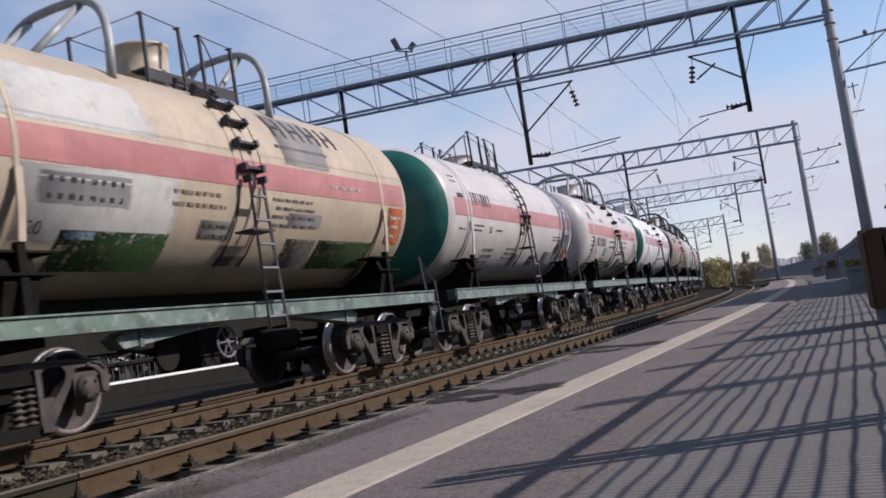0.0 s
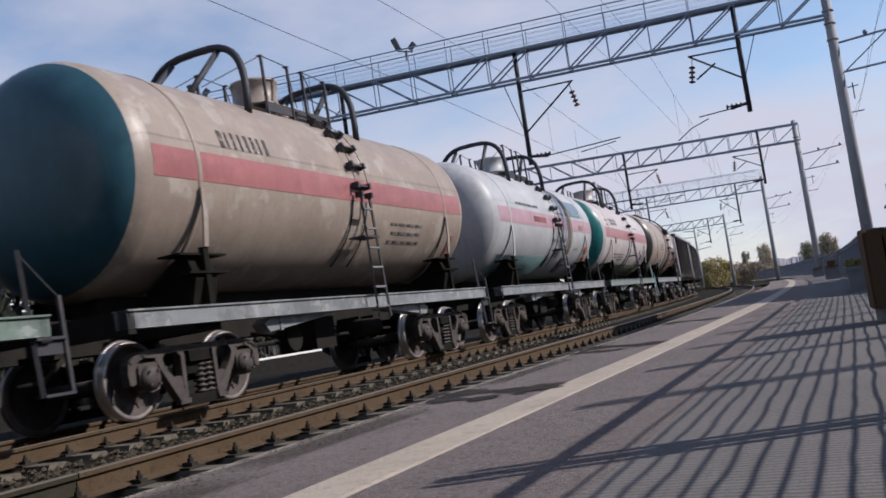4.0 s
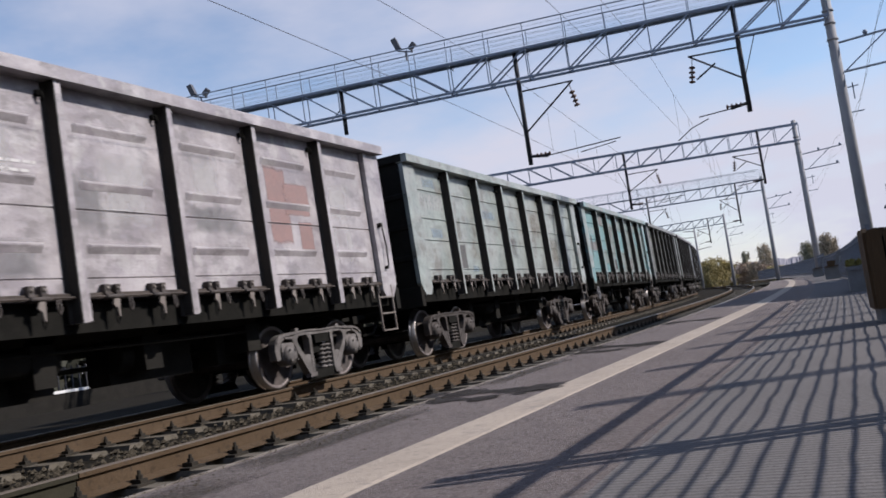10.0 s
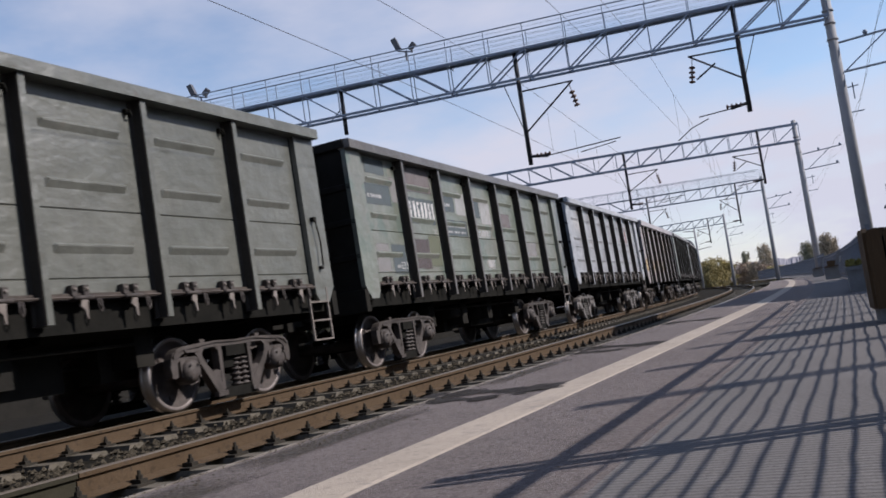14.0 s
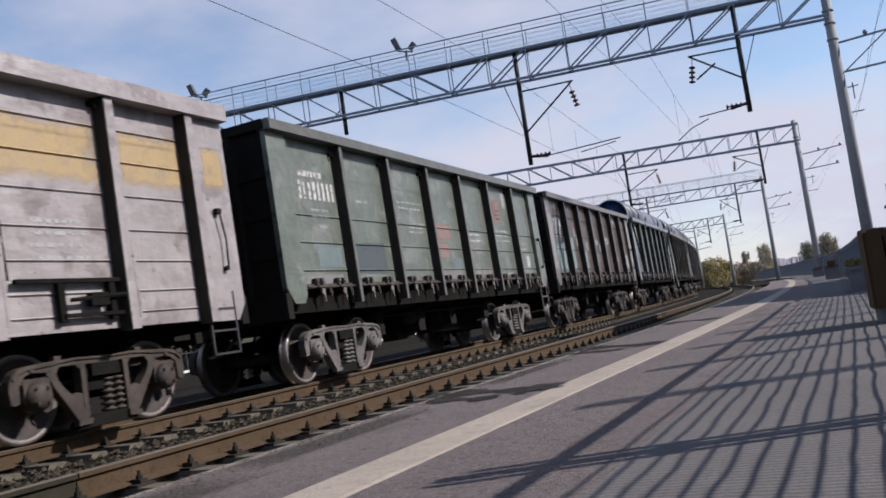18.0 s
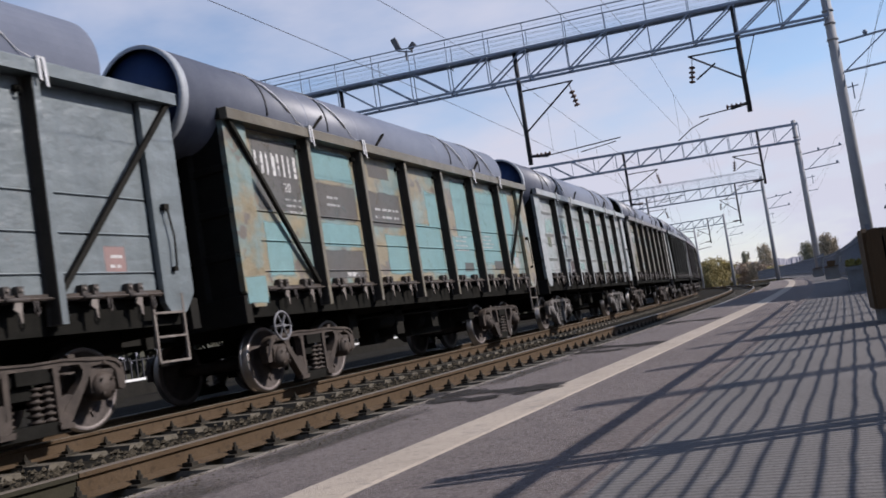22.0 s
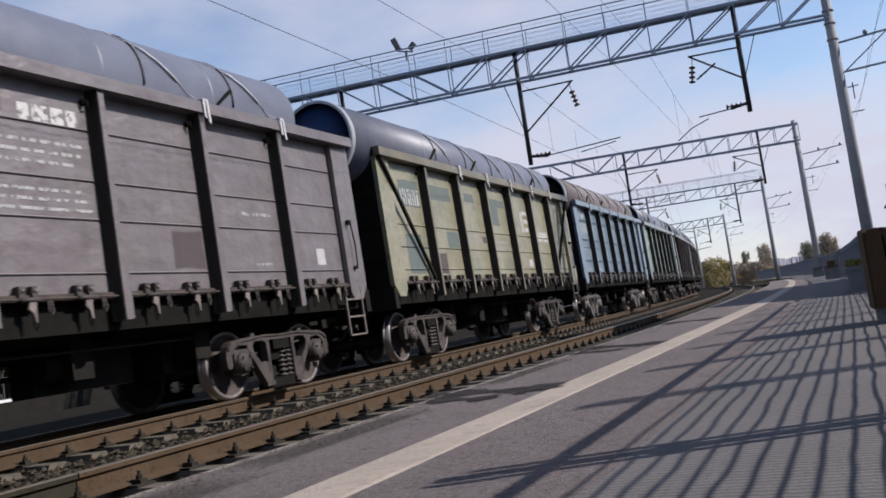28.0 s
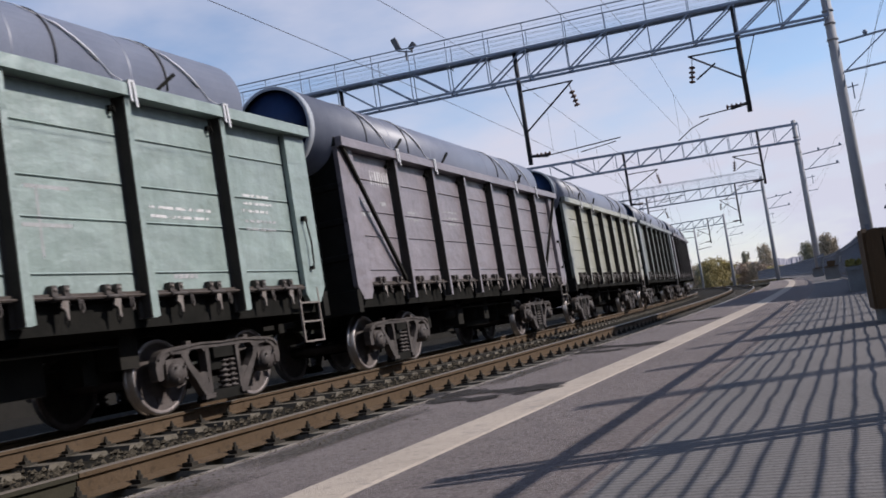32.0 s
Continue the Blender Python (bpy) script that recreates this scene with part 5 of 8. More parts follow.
wire(0.13, 6.3, 0, 0, "contact_wire", "thin dark contact wire over the track", 0.0075)
wire(0.33, 8.0, 0, 0, "messenger_wire", "thin dark messenger wire hung over the track", 0.008, 0.2)
wire(4.72, 5.96, 0, 0, "contact_wire", "thin dark contact wire over the track", 0.005)
wire(4.6, 7.75, 0, 0, "messenger_wire", "thin dark messenger wire hung over the track", 0.005, 0.5)
wire(11.0, 7.6, 0, 0, "feeder_wire", "thin dark feeder wire along the masts", 0.0055, 0.6)
wire(10.6, 6.6, 0, 0, "feeder_wire", "thin dark feeder wire along the masts", 0.0055, 0.6)
for off, zc, zm, sg in ((0.0, 6.3, 8.0, 0.25), (4.6, 5.96, 7.75, 0.5)):
    bm = bmesh.new()
    for a, b in ((28, 54), (54, 83)):
        for i in range(1, 6):
            u = i / 6
            s = a + (b - a) * u
            beam(bm, on_path(s, off, zc), on_path(s, off, zm - sg * 4 * u * (1 - u)), 0.005, 4)
    tagged(part("dropper_wires", bm, WIRE), "thin droppers between contact and messenger wire", "wire", "overhead wires")

# ---------------- platform furniture and fence ----------------
FENCE_PAINT = surface("fence_grey_blue_paint", (0.20, 0.22, 0.26), (0.14, 0.15, 0.17), 3, 40, 0.6)
fence = thing("platform_fence", "grey-blue steel railing fence along the platform", "fence")


def m_fence_post(bm):
    for y, w in ((-0.083, 0.014), (0.0, 0.036), (0.083, 0.014)):
        box(bm, -0.02, 0.02, y - w, y + w, 0.2, 1.55 if y > 0 else 1.595)
    for z in (0.4, 1.09):
        box(bm, -0.016, 0.016, -0.09, 0.09, z, z + 0.055)
    box(bm, -0.06, 0.06, -0.08, 0.08, 0.2, 0.215)


def m_low_post(bm):
    box(bm, -0.025, 0.025, -0.025, 0.025, 0.2, 1.17)
    box(bm, -0.06, 0.06, -0.08, 0.08, 0.2, 0.215)


def m_top_bar(bm):
    box(bm, -0.014, 0.014, -0.71, 0.71, 1.35, 1.38)


def m_fence_wire(bm):
    tube(bm, [(random.uniform(-0.003, 0.003), -0.71 + 1.42 * j / 9, random.uniform(-0.004, 0.004)) for j in range(10)], 0.0066, 4)


def m_picket_panel(bm):
    box(bm, -0.014, 0.014, -0.71, 0.71, 1.05, 1.09)
    box(bm, -0.014, 0.014, -0.71, 0.71, 0.32, 0.36)
    for i in range(4):
        y = -0.53 + i * 0.355
        box(bm, -0.012, 0.012, y - 0.022, y + 0.022, 0.26, 1.14)


s = 3.05 - 1.42 * 3
while s < 120:
    if s < 14:
        put("post", mesh_of("fence_post", m_fence_post, [FENCE_PAINT]), fence, "", on_track(s, 9.36))
        panel = put("panel", mesh_of("top_bar", m_top_bar, [FENCE_PAINT]), fence, "", on_track(s + 0.71, 9.36))
        for i in range(19):
            put("wire", mesh_of("fence_wire_%d" % (i % 7), m_fence_wire, [FENCE_PAINT]), panel, "", pose(0, 0, 0.251 + i * 0.0545))
    else:
        rise = Matrix.Diagonal((1, 1, 1.14 if s > 48 else 1.0, 1))
        put("post", mesh_of("low_post", m_low_post, [FENCE_PAINT]), fence, "", on_track(s, 9.08) @ rise)
        tagged(put("panel", mesh_of("picket_panel", m_picket_panel, [FENCE_PAINT]), fence, "", on_track(s + 0.71, 9.08) @ rise), kind="stuff")
    s += 1.42

CONCRETE_BASE = surface("bin_concrete", (0.22, 0.23, 0.24), (0.15, 0.155, 0.16), 4, 60, 0.9)


def m_bin_plank(bm):
    extrude_poly(bm, [(-0.05, 0.10), (-0.05, 0.625), (-0.035, 0.655), (0.03, 0.665), (0.05, 0.635), (0.05, 0.10)], 'y', -0.018, 0.018)


def planter(m, label):
    p = thing("planter", label, "planter", "wooden planters on the platform", m=m)
    bm = bmesh.new()
    box(bm, -0.21, 0.21, -0.21, 0.21, 0.0, 0.11)
    bmesh.ops.bevel(bm, geom=bm.edges, offset=0.015, segments=1)
    part("base", bm, CONCRETE_BASE, p, "grey concrete base")
    bm = bmesh.new()
    box(bm, -0.2, 0.2, -0.2, 0.2, 0.11, 0.6)
    part("liner", bm, UNDER, p)
    for k in range(4):
        for i in range(4):
            put("plank", mesh_of("bin_plank", m_bin_plank, [WOOD]), p, "", Matrix.Rotation(k * math.pi / 2, 4, 'Z') @ pose(-0.172 + i * 0.115, -0.225, random.uniform(-0.012, 0.012)))
    return p


planter(pose(0.25, 7.25, PLAT_Z, 0, 0, 4), "dark brown timber planter on a concrete base")
planter(on_track(38.5, 9.0, PLAT_Z), "small dark brown timber planter by the fence")

# benches farther along the platform
def bench(m, label):
    b = thing("bench", label, "bench", "benches on the platform", m=m)
    for i in range(4):
        bm = bmesh.new()
        box(bm, -0.2 + i * 0.11, -0.11 + i * 0.11, -0.8, 0.8, 0.42, 0.45)
        part("slat", bm, WOOD, b)
    for i in range(3):
        bm = bmesh.new()
        box(bm, -0.02, 0.01, -0.8, 0.8, 0.55 + i * 0.13, 0.64 + i * 0.13, Matrix.Translation((0.26, 0, 0)) @ Matrix.Rotation(0.15, 4, 'Y'))
        part("back_slat", bm, FENCE_PAINT, b)
    for y in (-0.6, 0.6):
        bm = bmesh.new()
        extrude_poly(bm, [(-0.22, 0.0), (0.24, 0.0), (0.2, 0.42), (0.36, 0.95), (0.3, 0.95), (0.16, 0.5), (0.12, 0.42), (-0.2, 0.42)], 'y', y - 0.045, y + 0.045)
        part("leg", bm, CONCRETE_BASE, b)


bench(on_track(33.5, 8.72, PLAT_Z), "dark slatted bench with a back beside the fence")
bench(on_track(49.0, 8.7, PLAT_Z), "dark slatted bench with a back beside the fence")

# low concrete trough by the fence
trough = thing("trough", "low grey concrete trough with yellowed plants beside the fence", "trough", m=on_track(15.6, 8.84, PLAT_Z))
bm = bmesh.new()
box(bm, -0.12, 0.12, -0.5, 0.5, 0.0, 0.33)
bmesh.ops.bevel(bm, geom=bm.edges, offset=0.02, segments=1)
part("body", bm, CONCRETE_BASE, trough)
bm = bmesh.new()
box(bm, -0.14, 0.14, -0.53, 0.53, 0.33, 0.39)
part("rim", bm, CONCRETE_BASE, trough)
bm = bmesh.new()
for i in range(160):
    p = Vector((random.uniform(-0.11, 0.11), random.uniform(-0.48, 0.48), 0.4 + 0.09 * random.random()))
    q = Euler((random.uniform(0, 3), random.uniform(0, 3), random.uniform(0, 3))).to_matrix()
    bm.faces.new([bm.verts.new(p + q @ Vector(v) * 0.035) for v in ((-1, -0.4, 0), (0.2, -0.6, 0.2), (1, 0.3, 0), (0, 0.6, -0.25))])
part("plants", bm, surface("yellowed_leaves", (0.2, 0.17, 0.04), (0.1, 0.1, 0.03), 8, 60, 0.8), trough, "low yellowed plants")

# unseen block, sized and turned to throw the shadow band across the platform
BRICK_WALL = surface("plaster_wall", (0.42, 0.38, 0.33), (0.36, 0.32, 0.28), 0.8, 40, 0.9)
shadow_caster = thing("shadow_block", "unseen plain block that casts the shadow across the platform", "building", kind="structure", m=pose(4.8, 29.6, 0, 0, 0, 36.87))
bm = bmesh.new()
box(bm, 0.0, 7.1, -14.0, 0.0, GROUND_Z, 9.95)
part("wall", bm, BRICK_WALL, shadow_caster)
bm = bmesh.new()
box(bm, -0.05, 7.15, -14.05, 0.05, 9.95, 10.2)
part("roof", bm, DARK_STEEL, shadow_caster)

BLOCK_WALL = surface("light_block_dark", (0.085, 0.06, 0.05), (0.06, 0.045, 0.04), 1.5, 40, 0.9, spec=0.1)
# unseen walls added behind the camera and beside it to hold back sky light
bm = bmesh.new()
box(bm, 4.0, 13.0, -45, -2.5, GROUND_Z, 11.0)
tagged(part("blocker_rear", bm, BLOCK_WALL), "unseen dark wall added behind the platform to hold back light", "wall", kind="structure")
bm = bmesh.new()
box(bm, -17.5, -17.0, -70, -4, GROUND_Z - 0.1, 11.0)
tagged(part("blocker_west", bm, BLOCK_WALL), "unseen dark wall added beyond the tracks to hold back light", "wall", kind="structure")

# unseen wall added to hold back low sky light from the right
bm = bmesh.new()
box(bm, 32.2, 32.8, -2.5, 75, GROUND_Z, 8.0)
tagged(part("blocker_east", bm, BLOCK_WALL), "unseen dark wall added beyond the paving to hold back light", "wall", kind="structure")

# paving right of the asphalt, with narrow ribbed blocks
PAVE = surface("ribbed_paving", (0.115, 0.107, 0.104), (0.14, 0.13, 0.127), 1.2, 120, 0.9, 0, 0.4)
bm = bmesh.new()
ribbon(bm, [(8.1, PLAT_Z), (14.0, PLAT_Z), (14.0, GROUND_Z)], -40, 130, 2)
tagged(part("paving", bm, PAVE), "grey paving of the platform beside the fence", "paving", kind="structure")


speckle(PAVE, 60, 0.54, 0.68, (0.05, 0.046, 0.044), 0.55)
speckle(PAVE, 90, 0.56, 0.7, (0.25, 0.235, 0.225), 0.4)
# fine ribs pressed into the paving, a hand's width long
wave = PAVE.node_tree.nodes.new("ShaderNodeTexWave")
wave.wave_type, wave.bands_direction, wave.wave_profile = 'BANDS', 'Y', 'SIN'
for key, val in (("Scale", 10.1), ("Distortion", 2.2), ("Detail", 2.0), ("Detail Scale", 2.5), ("Detail Roughness", 0.6)):
    wave.inputs[key].default_value = val
PAVE.node_tree.links.new(coords(PAVE.node_tree), wave.inputs[0])
bump(PAVE.node_tree, PAVE.node_tree.nodes["Principled BSDF"], wave.outputs[1], 0.55, 0.006)

# patches and cracks in the asphalt
def patch(points, name, label, material):
    bm = bmesh.new()
    top = [bm.verts.new((x, y, PLAT_Z + 0.004)) for x, y in points]
    bm.faces.new(top)
    bmesh.ops.recalc_face_normals(bm, faces=bm.faces)
    bmesh.ops.triangulate(bm, faces=bm.faces)
    return tagged(part(name, bm, material), label, "asphalt patch", "worn patches of the platform", kind="")


def ragged(x0, x1, y0, y1, n=28, j=0.04):
    pts = []
    for i in range(n):
        a = 2 * math.pi * i / n
        u, v = (math.copysign(abs(w) ** 0.4, w) for w in (math.cos(a), math.sin(a)))
        pts.append(((x0 + x1) / 2 + (x1 - x0) / 2 * u * random.uniform(1 - j * 4, 1), (y0 + y1) / 2 + (y1 - y0) / 2 * v * random.uniform(1 - j * 4, 1)))
    return pts


# ballast stones lying between the tracks
bm = bmesh.new()
for i in range(5200):
    s = 3.2 + 24 * random.random() ** 1.7
    off = random.uniform(1.0, NEAR_TRACK - 0.95) if i % 7 else random.uniform(NEAR_TRACK - 0.6, NEAR_TRACK + 0.6)
    p = on_path(s, off, -0.235 + random.uniform(-0.01, 0.02))
    r = random.uniform(0.018, 0.042)
    vs = [bm.verts.new(p + Vector(d) * r * random.uniform(0.7, 1.25)) for d in ((1, 0, 0), (-1, 0, 0), (0, 1, 0), (0, -1, 0), (0, 0, 0.8), (0, 0, -0.8))]
    for f in ((0, 2, 4), (2, 1, 4), (1, 3, 4), (3, 0, 4), (2, 0, 5), (1, 2, 5), (3, 1, 5), (0, 3, 5)):
        bm.faces.new([vs[k] for k in f])
tagged(part("ballast_stones", bm, STONE), "loose grey-brown ballast stones between the tracks", "stones", kind="stuff")

# grit along the platform's edge
bm = bmesh.new()
for i in range(1300):
    p = on_path(1.2 + 14 * random.random() ** 2, PLAT_EDGE + 0.02 + abs(random.gauss(0, 0.15)), PLAT_Z + 0.005)
    r = random.uniform(0.002, 0.008)
    vs = [bm.verts.new(p + Vector(d) * r * random.uniform(0.7, 1.25)) for d in ((1, 0, 0), (-1, 0, 0), (0, 1, 0), (0, -1, 0), (0, 0, 0.7))]
    for f in ((0, 2, 4), (2, 1, 4), (1, 3, 4), (3, 0, 4)):
        bm.faces.new([vs[k] for k in f])
tagged(part("grit", bm, STONE), "loose grit along the platform edge", "grit", kind="stuff")

# low wall and pale picket fence beyond the tracks
PALE = surface("pale_paint", (0.75, 0.75, 0.74), (0.6, 0.6, 0.6), 3, 40, 0.7)
far = thing("far_fence", "dark picket fence above a bright white kerb beyond the tracks", "fence")
bm = bmesh.new()
box(bm, -24.2, -24.05, -10, 90, GROUND_Z - 0.1, 0.13)
part("plinth", bm, UNDER, far)
bm = bmesh.new()
box(bm, -24.21, -24.03, -10, 90, 0.13, 0.22)
part("kerb", bm, PALE, far, "white painted kerb")


def m_far_pale(bm):
    box(bm, -0.02, 0.02, -0.025, 0.025, GROUND_Z, 0.98)


y = 6.0
while y < 62:
    put("pale", mesh_of("far_pale", m_far_pale, [DARK_STEEL]), far, "", pose(-24.45, y, 0))
    y += 0.3
bm = bmesh.new()
box(bm, -24.47, -24.43, 5.8, 62.2, 0.86, 0.9)
part("rail", bm, DARK_STEEL, far)

# ---------------- trees ----------------
BARK = surface("bark", (0.10, 0.08, 0.06), (0.06, 0.05, 0.04), 3, 40, 0.95)


def foliage(name, a, b):
    m, nt, bs = nodes_of(name)
    oi = nt.nodes.new("ShaderNodeNewGeometry")
    c = mix(nt, oi.outputs["Random Per Island"], a, b)
    nt.links.new(c, bs.inputs["Base Color"])
    bs.inputs["Roughness"].default_value = 0.8
    return m


# leaf colours lightened and dulled: some distance haze is put into them
YELLOW = foliage("yellow_leaves", (0.40, 0.33, 0.13), (0.27, 0.22, 0.10))
RUSSET = foliage("russet_leaves", (0.38, 0.28, 0.2), (0.27, 0.21, 0.16))
OLIVE = foliage("olive_leaves", (0.20, 0.205, 0.14), (0.27, 0.24, 0.16))
TAWNY = foliage("tawny_leaves", (0.38, 0.31, 0.21), (0.28, 0.24, 0.18))
# near-black leaf colour of the added backdrop
BACKDROP_LEAVES = foliage("backdrop_leaves", (0.02, 0.022, 0.013), (0.03, 0.029, 0.017))


def tree(x, y, h, w, leaves, label, category="tree", slim=1.0, n=900):
    t = thing("tree" if category == "tree" else "bush", label, category, m=pose(x, y, GROUND_Z - 0.1))
    bm = bmesh.new()
    beam(bm, (0, 0, 0), (0.1, 0, h * 0.55), 0.05 * h * 0.5, 7, 0.02 * h * 0.5)
    limbs = []
    for i in range(9):
        a, z = random.uniform(0, 6.28), random.uniform(0.2, 0.6) * h
        tip = Vector((math.cos(a) * w * 0.35, math.sin(a) * w * 0.35, z + h * random.uniform(0.1, 0.35)))
        beam(bm, (0.05, 0, z), tip, 0.012 * h, 5, 0.004 * h)
        limbs.append(tip)
    part("trunk", bm, BARK, t)
    bm = bmesh.new()
    lumps = [Vector((random.gauss(0, w * 0.2), random.gauss(0, w * 0.2), h * random.uniform(0.22 if category == "tree" else 0.05, 0.9))) for _ in range(42)] + limbs
    for i in range(n):
        c = random.choice(lumps)
        k = 1.0 - 0.55 * abs(c.z / h - 0.5) * slim
        p = c + Vector((random.gauss(0, w * 0.10 * k), random.gauss(0, w * 0.10 * k), random.gauss(0, h * 0.05)))
        p.z = max(0.15, min(h, p.z))
        r = random.uniform(0.05, 0.13)
        q = Euler((random.uniform(0, 3), random.uniform(0, 3), random.uniform(0, 3))).to_matrix()
        vs = [bm.verts.new(p + q @ Vector(v) * r) for v in ((-1, -0.5, 0), (0.2, -0.9, 0.2), (1, 0.3, 0), (0, 0.8, -0.25))]
        bm.faces.new(vs)
    part("crown", bm, leaves, t)
    return t


for x, y, h, w, lv, lb, cat in (
    (-4.3, 150.0, 6.6, 2.9, TAWNY, "slim tawny poplar behind the platform fence", "tree"),
    (-7.8, 160.0, 5.9, 3.2, OLIVE, "dull olive tree behind the platform fence", "tree"),
    (-6.6, 163.0, 5.2, 3.0, OLIVE, "dull olive tree behind the platform fence", "tree"),
    (-17.9, 199.0, 7.9, 3.2, TAWNY, "tawny autumn tree in the distance", "tree"),
    (-23.0, 209.0, 7.1, 2.2, OLIVE, "small dark tree in the distance", "tree"),
    (-24.9, 168.0, 6.0, 3.4, YELLOW, "yellow autumn bush beside the curve", "bush"),
    (-23.4, 170.0, 5.9, 3.2, YELLOW, "yellow autumn bush beside the curve", "bush"),
    (-26.6, 172.0, 5.4, 3.4, OLIVE, "olive-brown bush beside the curve", "bush"),
    (-22.5, 174.0, 5.0, 2.8, YELLOW, "yellow-green autumn bush beside the curve", "bush"),
    (-21.4, 183.0, 4.6, 3.6, RUSSET, "russet autumn bush beyond the fence", "bush"),
    (-19.3, 179.0, 4.2, 3.6, RUSSET, "russet autumn bush beyond the fence", "bush"),
    (-17.2, 174.0, 3.9, 3.6, TAWNY, "tawny autumn bush beyond the fence", "bush"),
    (-15.1, 169.0, 3.3, 3.4, RUSSET, "russet autumn bush beyond the fence", "bush"),
    (-13.2, 164.0, 2.7, 3.2, YELLOW, "yellow-green bush beyond the fence", "bush"),
    (-11.4, 160.0, 2.4, 3.0, TAWNY, "tawny autumn bush beyond the fence", "bush"),
    (-9.4, 157.0, 2.3, 3.0, OLIVE, "olive bush behind the platform fence", "bush"),
    (-2.4, 140.0, 2.4, 3.0, OLIVE, "olive bush behind the platform fence", "bush"),
    (-29.5, 180.0, 5.2, 4.0, TAWNY, "tawny bush beyond the curve", "bush"),
    (-33.0, 186.0, 5.4, 4.5, OLIVE, "olive bush beyond the curve", "bush"),
):
    tree(x, y, h, w, lv, lb, cat, n=5200)

# dark leafy backdrop added behind the far fence, to keep gaps under wagons dark
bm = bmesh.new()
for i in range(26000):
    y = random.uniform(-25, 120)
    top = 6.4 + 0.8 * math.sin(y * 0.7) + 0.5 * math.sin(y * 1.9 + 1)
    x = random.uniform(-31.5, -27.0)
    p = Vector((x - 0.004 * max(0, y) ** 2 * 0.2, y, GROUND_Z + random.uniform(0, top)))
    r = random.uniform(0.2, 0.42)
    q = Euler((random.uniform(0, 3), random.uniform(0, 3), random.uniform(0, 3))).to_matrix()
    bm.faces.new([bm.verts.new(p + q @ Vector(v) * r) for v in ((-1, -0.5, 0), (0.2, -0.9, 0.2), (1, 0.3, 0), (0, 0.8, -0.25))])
tagged(part("thicket", bm, BACKDROP_LEAVES), "dark leafy backdrop added behind the far fence", "thicket", kind="stuff")

# far woods on the horizon, counted by nobody; distance haze put into the leaf colour
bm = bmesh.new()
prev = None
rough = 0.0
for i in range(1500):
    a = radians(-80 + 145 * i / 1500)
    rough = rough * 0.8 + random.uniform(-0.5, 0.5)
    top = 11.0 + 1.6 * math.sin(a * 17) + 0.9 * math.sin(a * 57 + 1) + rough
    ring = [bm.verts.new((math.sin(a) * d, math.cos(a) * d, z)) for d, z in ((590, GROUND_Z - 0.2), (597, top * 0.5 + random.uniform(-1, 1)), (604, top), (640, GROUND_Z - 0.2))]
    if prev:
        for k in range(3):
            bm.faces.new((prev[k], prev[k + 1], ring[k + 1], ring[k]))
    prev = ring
tagged(part("far_woods", bm, foliage("far_leaves_haze", (0.30, 0.285, 0.31), (0.30, 0.285, 0.31))), "woods along the horizon, haze put into their pale colour", "woods", kind="stuff")

# ---------------- pipes, lettering and patches on the wagons ----------------
PIPE = surface("coated_pipe", (0.125, 0.137, 0.178), (0.165, 0.178, 0.22), 2.5, 50, 0.42, 0.0, 0.1)
PIPE_BROWN = surface("dusty_brown_pipe", (0.17, 0.145, 0.145), (0.11, 0.09, 0.095), 2.5, 50, 0.6, 0.0, 0.2)
PIPE_CAP = surface("blue_cap", (0.015, 0.035, 0.10), (0.02, 0.05, 0.13), 3, 40, 0.5)
PIPE_RIM = surface("pipe_rim", (0.35, 0.37, 0.4), (0.2, 0.22, 0.25), 4, 40, 0.5)
STRAP = surface("white_strap", (0.6, 0.6, 0.62), (0.45, 0.45, 0.46), 6, 40, 0.8)
PIPE_X, PIPE_Z, PIPE_R = 0.715, 4.10, 0.71
Y0, Y1 = -7.2, 5.0


def m_pipe(bm):
    n = 40
    lathe(bm, [(Y0, PIPE_R - 0.03), (Y0, PIPE_R), (Y1, PIPE_R), (Y1, PIPE_R - 0.03)], 'y', n, close=False)


def m_cap(bm):
    lathe(bm, [(Y0 + 0.06, PIPE_R - 0.02), (Y0 + 0.05, 0.02)], 'y', 32)


def m_back_cap(bm):
    lathe(bm, [(Y1 - 0.05, 0.02), (Y1 - 0.06, PIPE_R - 0.02)], 'y', 32)


def m_rim(bm):
    lathe(bm, [(Y0 - 0.01, PIPE_R - 0.05), (Y0 - 0.01, PIPE_R + 0.004), (Y0 + 0.13, PIPE_R + 0.004), (Y0 + 0.13, PIPE_R - 0.01)], 'y', 40, close=False)


def m_seam(bm):
    lathe(bm, [(-0.02, PIPE_R), (-0.01, PIPE_R + 0.004), (0.01, PIPE_R + 0.004), (0.02, PIPE_R)], 'y', 40, close=False)


def round_pipe(a, y, r):
    return (PIPE_X + (PIPE_R + r) * math.cos(radians(a)), y, PIPE_Z + (PIPE_R + r) * math.sin(radians(a)))


def m_strap(bm):
    """A tie that slants over the near pipe, down to the chord and over its edge."""
    pts = [round_pipe(110 - 10 * i, -1.35 + 0.045 * i, 0.012) for i in range(7)]
    pts += [round_pipe(50 - 8 * i, -1.04 + 0.125 * i, 0.012) for i in range(1, 8)]
    tube(bm, pts + [(1.47, 0.0, 3.95), (1.56, 0.03, 3.93), (1.56, 0.035, 3.75)], 0.0065, 5)


def m_cloth(bm):
    """A crumpled white wrapping round the middle of the tie."""
    tube(bm, [round_pipe(a, y, 0.012 + h) for a, y, h in ((38, -0.86, 0.0), (33, -0.79, 0.012), (28, -0.71, 0.004), (22, -0.64, 0.016), (16, -0.53, 0.006), (10, -0.45, 0.014), (4, -0.34, 0.0))], 0.015, 6)


